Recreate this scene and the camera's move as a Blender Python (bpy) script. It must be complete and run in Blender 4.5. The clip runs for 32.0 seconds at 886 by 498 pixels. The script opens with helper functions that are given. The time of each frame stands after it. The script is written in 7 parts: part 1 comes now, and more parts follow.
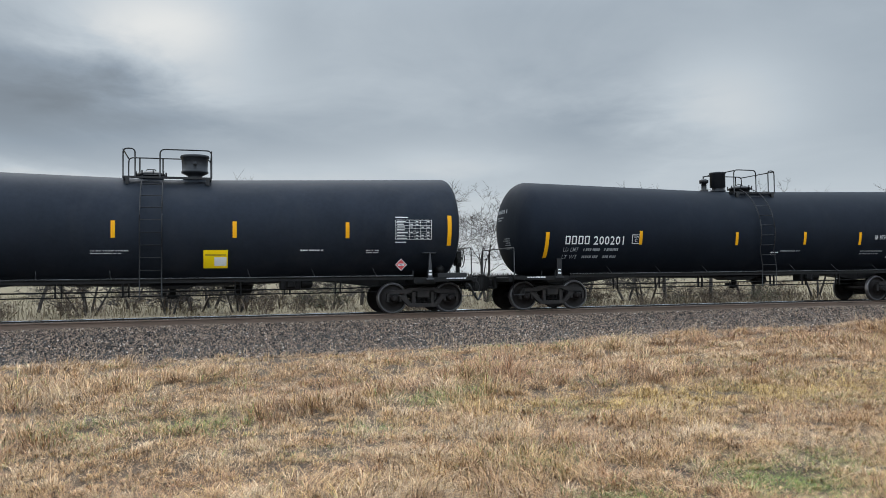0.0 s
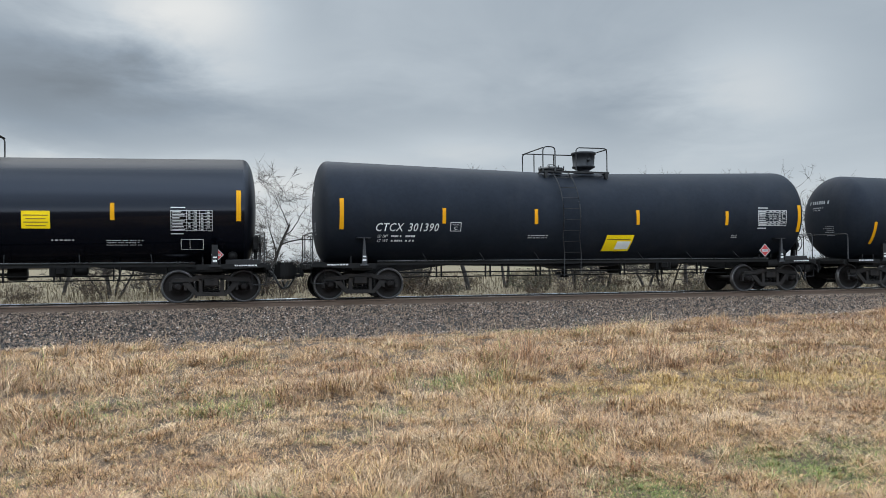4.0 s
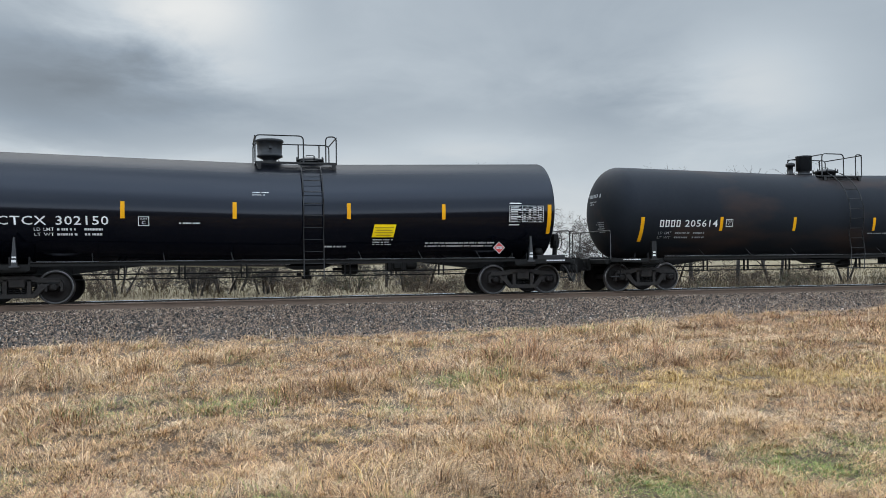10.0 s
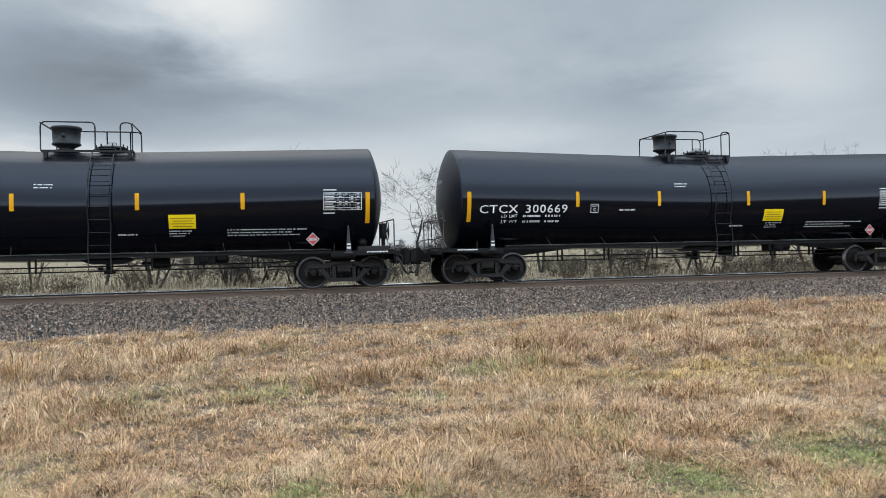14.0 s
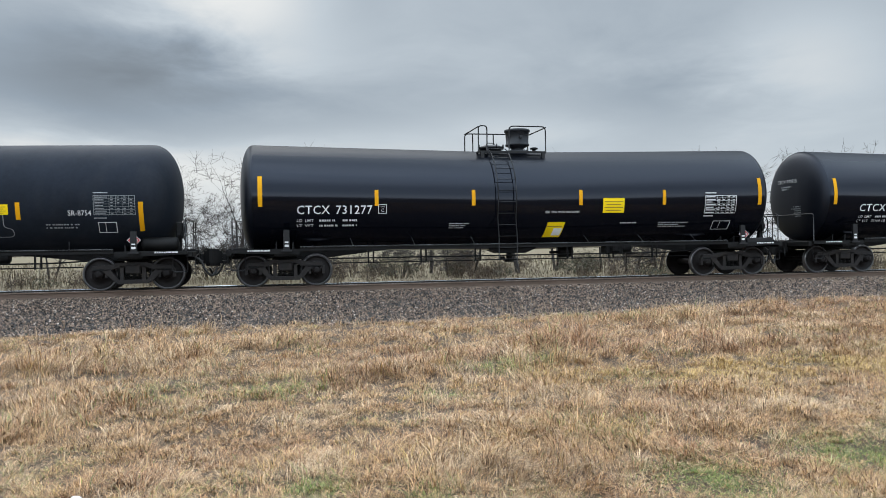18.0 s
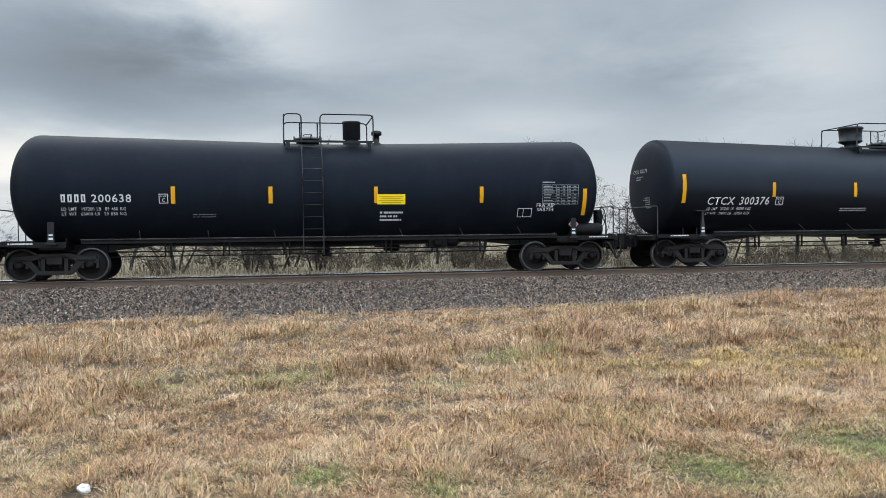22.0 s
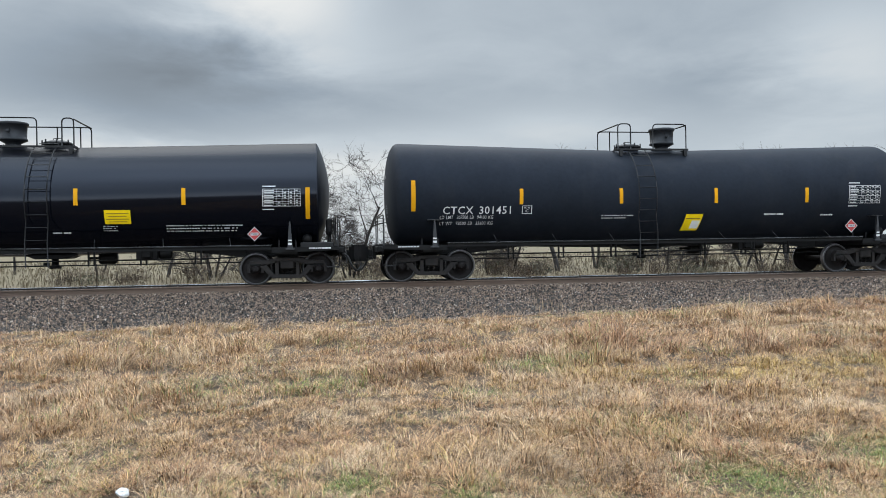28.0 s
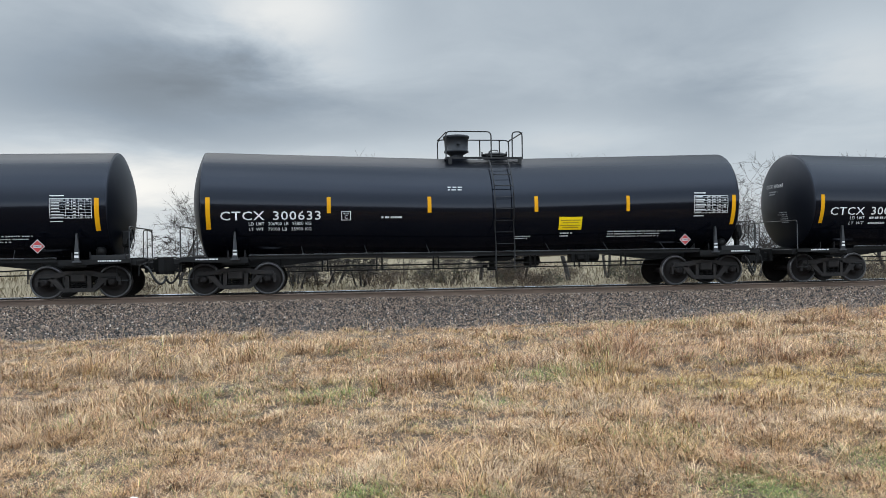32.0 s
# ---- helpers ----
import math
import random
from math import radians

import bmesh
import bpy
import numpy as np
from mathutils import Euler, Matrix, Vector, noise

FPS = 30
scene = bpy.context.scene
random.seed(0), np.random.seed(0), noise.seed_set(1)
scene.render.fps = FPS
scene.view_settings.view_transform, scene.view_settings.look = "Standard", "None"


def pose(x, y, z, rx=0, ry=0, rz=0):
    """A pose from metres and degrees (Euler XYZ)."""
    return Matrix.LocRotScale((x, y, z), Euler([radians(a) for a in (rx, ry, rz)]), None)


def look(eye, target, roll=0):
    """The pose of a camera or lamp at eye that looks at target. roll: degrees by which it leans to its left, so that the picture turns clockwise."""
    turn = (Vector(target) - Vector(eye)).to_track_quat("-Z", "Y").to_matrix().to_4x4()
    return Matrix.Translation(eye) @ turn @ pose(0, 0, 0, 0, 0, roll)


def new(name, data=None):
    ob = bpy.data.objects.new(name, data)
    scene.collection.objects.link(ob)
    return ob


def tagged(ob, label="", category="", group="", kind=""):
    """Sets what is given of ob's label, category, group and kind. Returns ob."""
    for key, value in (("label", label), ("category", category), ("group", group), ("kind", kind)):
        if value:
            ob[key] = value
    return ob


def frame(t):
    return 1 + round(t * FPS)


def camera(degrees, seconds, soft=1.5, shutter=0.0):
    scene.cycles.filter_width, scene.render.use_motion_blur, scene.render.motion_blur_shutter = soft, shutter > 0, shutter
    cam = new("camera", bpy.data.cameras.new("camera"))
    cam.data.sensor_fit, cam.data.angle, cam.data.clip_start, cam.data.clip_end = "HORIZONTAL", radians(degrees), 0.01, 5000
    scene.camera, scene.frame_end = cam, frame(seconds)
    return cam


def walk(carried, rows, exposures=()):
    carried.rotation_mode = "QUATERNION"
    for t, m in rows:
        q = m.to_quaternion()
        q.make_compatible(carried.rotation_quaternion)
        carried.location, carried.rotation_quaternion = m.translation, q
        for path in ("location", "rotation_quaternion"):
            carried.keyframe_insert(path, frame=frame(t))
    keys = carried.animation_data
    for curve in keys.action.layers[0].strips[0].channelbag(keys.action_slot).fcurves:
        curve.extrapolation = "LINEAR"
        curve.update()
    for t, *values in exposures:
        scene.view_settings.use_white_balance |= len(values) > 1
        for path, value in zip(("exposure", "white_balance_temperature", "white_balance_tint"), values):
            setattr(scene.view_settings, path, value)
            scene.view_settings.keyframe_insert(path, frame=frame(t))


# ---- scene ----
# Plan, in metres: the track runs along x at y = TRACK, the camera stands at x = 0, y = 0; z = 0 is the mown ground.
SECONDS = 32.0
RAIL = 0.60            # top of the rails over the ground
EYE = RAIL + 1.084      # the camera's height
TRACK = 23.94         # the track's centre line

cam = camera(59.08, SECONDS, soft=0.8)
# the hand-held camera turns on the spot: seconds, turn to the right, tilt upwards, lean (degrees)
TURNS = ((0, 17.18, 2.05, 0.74), (0.5, 16.50, 1.87, 0.85), (1, 16.06, 1.62, 1.06), (1.5, 15.94, 1.32, 0.99), (2, 16.04, 1.07, 0.87),
        (2.5, 16.14, 0.95, 0.62), (3, 16.15, 0.95, 0.58), (3.5, 15.89, 1.00, 0.45), (5.5, 15.51, 0.56, 0.52), (6, 15.99, 0.30, 0.41),
        (6.5, 16.35, 0.21, 0.29), (7, 16.51, 0.28, 0.38), (7.5, 16.37, 0.41, 0.45), (8, 16.16, 0.52, 0.54), (8.5, 15.88, 0.58, 0.65),
        (9, 15.63, 0.64, 0.72), (9.5, 15.43, 0.73, 0.60), (10, 15.37, 0.81, 0.60), (10.5, 15.35, 0.84, 0.54), (11, 15.35, 0.79, 0.52),
        (11.5, 15.26, 0.66, 0.49), (12, 14.97, 0.53, 0.61), (12.5, 14.46, 0.41, 0.79), (13, 13.92, 0.27, 0.95), (13.5, 13.47, 0.12, 1.12),
        (14, 13.16, -0.02, 1.17), (14.5, 12.92, -0.13, 1.19), (16.5, 12.34, -0.10, 1.01), (17, 12.27, -0.12, 0.93), (17.5, 12.20, -0.14, 0.89),
        (18, 12.10, -0.19, 0.89), (18.5, 12.00, -0.29, 0.94), (19, 11.92, -0.42, 0.87), (19.5, 11.89, -0.54, 0.89), (20, 11.86, -0.66, 0.84),
        (20.5, 11.88, -0.76, 0.79), (21, 11.84, -0.87, 0.67), (21.5, 11.77, -0.90, 0.71), (22, 11.64, -0.87, 0.73), (22.5, 11.47, -0.83, 0.67),
        (23, 11.26, -0.74, 0.76), (23.5, 11.07, -0.62, 0.74), (24, 10.92, -0.50, 0.77), (24.5, 10.77, -0.32, 0.83), (25, 10.50, -0.13, 0.75),
        (25.5, 10.06, 0.10, 0.69), (27.5, 9.22, -0.17, 0.88), (28, 9.23, -0.32, 0.87), (28.5, 9.14, -0.35, 0.84), (29, 9.10, -0.27, 0.83),
        (29.5, 9.23, -0.07, 0.89), (30, 9.45, 0.13, 0.86), (30.5, 9.59, 0.30, 0.85), (31, 9.53, 0.39, 0.83), (31.5, 9.17, 0.40, 0.84),
        (32, 8.47, 0.37, 0.90))


def aim(turn, tilt, lean):
    a, b = radians(turn), radians(tilt)
    way = Vector((math.sin(a) * math.cos(b), math.cos(a) * math.cos(b), math.sin(b)))
    return look((0, 0, EYE), Vector((0, 0, EYE)) + way * 10, -lean)


walk(cam, [(t, aim(a, b, c)) for t, a, b, c in TURNS], exposures=((0, -0.13), (3, -0.12), (9, -0.08), (14, -0.05), (24, -0.04), (32, -0.05)))

# how far the train has rolled to the left: seconds, metres
ROLLED = ((0, -97.60), (0.5, -92.17), (1, -86.74), (1.5, -81.30), (2, -75.89), (2.5, -70.44), (3, -64.96), (3.5, -59.49),
          (5.5, -37.67), (6, -32.24), (6.5, -26.79), (7, -21.36), (7.5, -16.27), (8, -10.85), (8.5, -5.41), (9, 0.00),
          (9.5, 5.47), (10, 10.91), (10.5, 16.34), (11, 21.79), (11.5, 27.22), (12, 32.62), (12.5, 38.05), (13, 43.47),
          (13.5, 48.92), (14, 54.34), (14.5, 59.79), (16.5, 81.49), (17, 86.88), (17.5, 92.28), (18, 97.67), (18.5, 103.09),
          (19, 108.50), (19.5, 113.89), (20, 119.30), (20.5, 124.70), (21, 130.09), (21.5, 135.46), (22, 140.86), (22.5, 146.25),
          (23, 151.65), (23.5, 157.06), (24, 162.47), (24.5, 168.17), (25, 173.55), (25.5, 178.98), (27.5, 200.58), (28, 205.96),
          (28.5, 211.04), (29, 216.45), (29.5, 221.83), (30, 227.21), (30.5, 232.63), (31, 238.04), (31.5, 243.46), (32, 248.89))


# ---- world, sun and exposure ----
SUN_AZ, SUN_EL = -6.0, 52.0          # degrees: azimuth to the right of +y, and height


def build_world():
    world = bpy.data.worlds.new("overcast_sky")
    scene.world = world
    world.use_nodes = True
    nt = world.node_tree
    nt.nodes.clear()
    out = nt.nodes.new("ShaderNodeOutputWorld")
    bg = nt.nodes.new("ShaderNodeBackground")
    nt.links.new(bg.outputs[0], out.inputs[0])
    sky = nt.nodes.new("ShaderNodeTexSky")
    sky.sky_type = "NISHITA"
    sky.sun_disc = False
    sky.sun_elevation, sky.sun_rotation = radians(SUN_EL), radians(SUN_AZ)
    sky.dust_density = 3.0
    tc = nt.nodes.new("ShaderNodeTexCoord")
    sep = nt.nodes.new("ShaderNodeSeparateXYZ")
    nt.links.new(tc.outputs["Generated"], sep.inputs[0])

    def val(x):
        return x if isinstance(x, bpy.types.NodeSocket) else None

    def m(op, a, b=0.0, c=None):
        n = nt.nodes.new("ShaderNodeMath")
        n.operation = op
        for i, x in enumerate((a, b, c)):
            if x is None:
                continue
            if val(x) is not None:
                nt.links.new(x, n.inputs[i])
            else:
                n.inputs[i].default_value = x
        return n.outputs[0]

    x, y, z = sep.outputs
    az = m("MULTIPLY", m("ARCTAN2", x, y), 57.2958)
    el = m("MULTIPLY", m("ARCSINE", z), 57.2958)
    # clouds seen in perspective: the layer's plane coordinates
    up = m("ADD", m("MAXIMUM", z, 0.0), 0.16)
    comb = nt.nodes.new("ShaderNodeCombineXYZ")
    nt.links.new(m("DIVIDE", x, up), comb.inputs[0])
    nt.links.new(m("DIVIDE", y, up), comb.inputs[1])

    def cloud(scale, detail, rough, dist, seed):
        n = nt.nodes.new("ShaderNodeTexNoise")
        n.noise_dimensions = "4D"
        n.inputs["W"].default_value = seed
        n.inputs["Scale"].default_value = scale
        n.inputs["Detail"].default_value = detail
        n.inputs["Roughness"].default_value = rough
        n.inputs["Distortion"].default_value = dist
        nt.links.new(comb.outputs[0], n.inputs["Vector"])
        return n.outputs[0]

    big = m("SUBTRACT", cloud(0.55, 3, 0.5, 0.6, 1.7), 0.5)
    fine = m("SUBTRACT", cloud(1.7, 6, 0.55, 0.5, 4.2), 0.5)
    wisp = m("SUBTRACT", cloud(4.5, 6, 0.6, 0.8, 8.0), 0.5)
    # the directions are bent a little by the clouds, so that the bright breaks have ragged edges
    az2 = m("ADD", az, m("ADD", m("MULTIPLY", fine, 7.0), m("MULTIPLY", wisp, 3.0)))
    el2 = m("ADD", el, m("ADD", m("MULTIPLY", big, 2.5), m("ADD", m("MULTIPLY", fine, 4.0), m("MULTIPLY", wisp, 1.2))))
    tone = m("ADD", CLOUD_BASE, m("ADD", m("MULTIPLY", big, 0.10), m("ADD", m("MULTIPLY", fine, 0.24), m("MULTIPLY", wisp, 0.06))))
    for a, e, wa, we, amp in BREAKS:
        da = m("DIVIDE", m("SUBTRACT", az2, a), wa)
        de = m("DIVIDE", m("SUBTRACT", el2, e), we)
        g = m("EXPONENT", m("MULTIPLY", m("ADD", m("MULTIPLY", da, da), m("MULTIPLY", de, de)), -1.0))
        tone = m("ADD", tone, m("MULTIPLY", g, amp))
    ramp = nt.nodes.new("ShaderNodeValToRGB")
    cr = ramp.color_ramp
    cr.elements[0].position, cr.elements[0].color = 0.0, (0.02, 0.025, 0.03, 1)
    cr.elements[1].position, cr.elements[1].color = 1.0, (1.0, 0.99, 0.95, 1)
    for p, c in ((0.2, (0.162, 0.19, 0.22, 1)), (0.38, (0.306, 0.37, 0.439, 1)), (0.6, (0.55, 0.62, 0.68, 1))):
        cr.elements.new(p).color = c
    nt.links.new(tone, ramp.inputs[0])
    mixer = nt.nodes.new("ShaderNodeMix")
    mixer.data_type = "RGBA"
    mixer.inputs["Factor"].default_value = 0.96
    scaled = nt.nodes.new("ShaderNodeVectorMath")
    scaled.operation = "SCALE"
    scaled.inputs["Scale"].default_value = 0.10
    nt.links.new(sky.outputs[0], scaled.inputs[0])
    nt.links.new(scaled.outputs[0], mixer.inputs[6])
    nt.links.new(ramp.outputs[0], mixer.inputs[7])
    nt.links.new(mixer.outputs[2], bg.inputs[0])
    # an overcast dome: brighter overhead and on the side away from the dark front
    over = nt.nodes.new("ShaderNodeMapRange")
    over.interpolation_type = "SMOOTHSTEP"
    over.inputs["From Min"].default_value, over.inputs["From Max"].default_value, over.inputs["To Max"].default_value = 0.30, 0.85, OVERHEAD
    nt.links.new(z, over.inputs["Value"])
    back = nt.nodes.new("ShaderNodeMapRange")
    back.interpolation_type = "SMOOTHSTEP"
    back.inputs["From Min"].default_value, back.inputs["From Max"].default_value, back.inputs["To Max"].default_value = 0.1, -0.9, BEHIND
    nt.links.new(y, back.inputs["Value"])
    nt.links.new(m("MULTIPLY", m("ADD", m("ADD", over.outputs[0], back.outputs[0]), 1.0), SKY_STRENGTH), bg.inputs[1])


CLOUD_BASE, SKY_STRENGTH, OVERHEAD, BEHIND = 0.43, 1.0, 5.0, 3.0
# thin and thick places in the cloud: azimuth, height, their widths (degrees), and how much brighter
BREAKS = ((-3.0, 17.0, 5.5, 2.6, 0.38), (1.5, 14.0, 5.0, 2.0, 0.12), (-2.0, 24.0, 6.0, 6.0, 0.12), (-11.0, 12.0, 11.0, 5.0, -0.21),
          (-15.0, 5.5, 9.0, 2.2, 0.40), (2.0, 6.0, 10.0, 1.8, 0.18), (18.0, 8.0, 7.0, 1.6, 0.13), (37.0, 11.5, 6.0, 3.2, 0.20), (27.0, 9.5, 5.0, 2.0, -0.05),
          (14.0, 15.0, 10.0, 4.0, 0.05), (36.0, 16.0, 12.0, 7.0, 0.07), (0.0, 2.0, 900.0, 5.5, 0.26), (-30.0, 40.0, 40.0, 25.0, 0.20), (-80.0, 14.0, 30.0, 18.0, 0.5))
build_world()
sun = new("sun", bpy.data.lights.new("sun", "SUN"))
sun.data.energy, sun.data.angle, sun.data.color = 0.8, radians(50), (1.0, 0.95, 0.88)
sun.matrix_world = look((0, 0, 60), (-math.sin(radians(SUN_AZ)) * math.cos(radians(SUN_EL)), -math.cos(radians(SUN_AZ)) * math.cos(radians(SUN_EL)), 60 - math.sin(radians(SUN_EL))))
scene.view_settings.exposure = 0.0


# ---- materials ----
def material(name, base, rough=0.6, metal=0.0, scale=6.0, spread=0.25, second=None, bump=0.0, bump_scale=60.0, island=0.0, per_object=0.0, spec=0.5, tint=(1, 1, 1), stretch=(1, 1, 1), streaks=None, dusty=0.0):
    """Two scales of noise vary the base colour between base and second; optional relief, change from piece to piece, and dirt streaks."""
    mat = bpy.data.materials.new(name)
    mat.use_nodes = True
    nt = mat.node_tree
    bsdf = nt.nodes["Principled BSDF"]
    bsdf.inputs["Roughness"].default_value = rough
    bsdf.inputs["Metallic"].default_value = metal
    bsdf.inputs["Specular IOR Level"].default_value = spec
    bsdf.inputs["Specular Tint"].default_value = (*tint, 1)
    second = second or tuple(c * 0.6 for c in base)
    tc = nt.nodes.new("ShaderNodeTexCoord")
    mp = nt.nodes.new("ShaderNodeMapping")
    mp.inputs["Scale"].default_value = stretch
    nt.links.new(tc.outputs["Object"], mp.inputs[0])

    def tex(sc, det):
        n = nt.nodes.new("ShaderNodeTexNoise")
        n.inputs["Scale"].default_value = sc
        n.inputs["Detail"].default_value = det
        n.inputs["Roughness"].default_value = 0.6
        nt.links.new(mp.outputs[0], n.inputs["Vector"])
        return n.outputs[0]

    def m(op, a, b):
        n = nt.nodes.new("ShaderNodeMath")
        n.operation = op
        for i, x in enumerate((a, b)):
            if isinstance(x, bpy.types.NodeSocket):
                nt.links.new(x, n.inputs[i])
            else:
                n.inputs[i].default_value = x
        return n.outputs[0]

    f = m("ADD", m("MULTIPLY", tex(scale, 5), 0.6), m("MULTIPLY", tex(scale * 9, 3), 0.4))
    if island:
        g = nt.nodes.new("ShaderNodeNewGeometry")
        f = m("ADD", f, m("MULTIPLY", m("SUBTRACT", g.outputs["Random Per Island"], 0.5), island))
    if per_object:
        o = nt.nodes.new("ShaderNodeObjectInfo")
        f = m("ADD", f, m("MULTIPLY", m("SUBTRACT", o.outputs["Random"], 0.5), per_object))
    ramp = nt.nodes.new("ShaderNodeValToRGB")
    cr = ramp.color_ramp
    cr.elements[0].position, cr.elements[0].color = max(0.0, 0.5 - spread), (*second, 1)
    cr.elements[1].position, cr.elements[1].color = min(1.0, 0.5 + spread), (*base, 1)
    nt.links.new(f, ramp.inputs[0])
    colour = ramp.outputs[0]
    if streaks:
        mp2 = nt.nodes.new("ShaderNodeMapping")
        mp2.inputs["Scale"].default_value = streaks[2]
        nt.links.new(tc.outputs["Object"], mp2.inputs[0])
        n = nt.nodes.new("ShaderNodeTexNoise")
        n.inputs["Scale"].default_value = 1.0
        n.inputs["Detail"].default_value = 6
        nt.links.new(mp2.outputs[0], n.inputs["Vector"])
        r2 = nt.nodes.new("ShaderNodeValToRGB")
        r2.color_ramp.elements[0].position, r2.color_ramp.elements[1].position = 0.5, 0.78
        r2.color_ramp.elements[1].color = (streaks[1],) * 3 + (1,)
        nt.links.new(n.outputs[0], r2.inputs[0])
        mx = nt.nodes.new("ShaderNodeMix")
        mx.data_type = "RGBA"
        nt.links.new(r2.outputs[0], mx.inputs["Factor"])
        nt.links.new(colour, mx.inputs[6])
        mx.inputs[7].default_value = (*streaks[0], 1)
        colour = mx.outputs[2]
    nt.links.new(colour, bsdf.inputs["Base Color"])
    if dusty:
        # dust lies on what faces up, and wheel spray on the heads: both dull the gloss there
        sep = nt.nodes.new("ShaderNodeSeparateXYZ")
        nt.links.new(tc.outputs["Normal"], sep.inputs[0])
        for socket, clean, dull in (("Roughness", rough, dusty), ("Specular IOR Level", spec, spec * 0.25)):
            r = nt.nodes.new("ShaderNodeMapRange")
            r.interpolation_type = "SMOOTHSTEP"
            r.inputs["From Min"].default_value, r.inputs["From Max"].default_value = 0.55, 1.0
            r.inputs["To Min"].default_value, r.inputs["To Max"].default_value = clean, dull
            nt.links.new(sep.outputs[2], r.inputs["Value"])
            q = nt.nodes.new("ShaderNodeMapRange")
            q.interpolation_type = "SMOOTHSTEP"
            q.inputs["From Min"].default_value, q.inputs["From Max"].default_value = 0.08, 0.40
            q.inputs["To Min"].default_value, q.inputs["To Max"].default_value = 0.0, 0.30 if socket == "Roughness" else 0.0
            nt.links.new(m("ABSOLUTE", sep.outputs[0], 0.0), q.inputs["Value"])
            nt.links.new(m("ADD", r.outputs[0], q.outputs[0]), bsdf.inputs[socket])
    if bump:
        b = nt.nodes.new("ShaderNodeBump")
        b.inputs["Strength"].default_value = bump
        b.inputs["Distance"].default_value = 0.02
        nt.links.new(tex(bump_scale, 4), b.inputs["Height"])
        nt.links.new(b.outputs[0], bsdf.inputs["Normal"])
    return mat


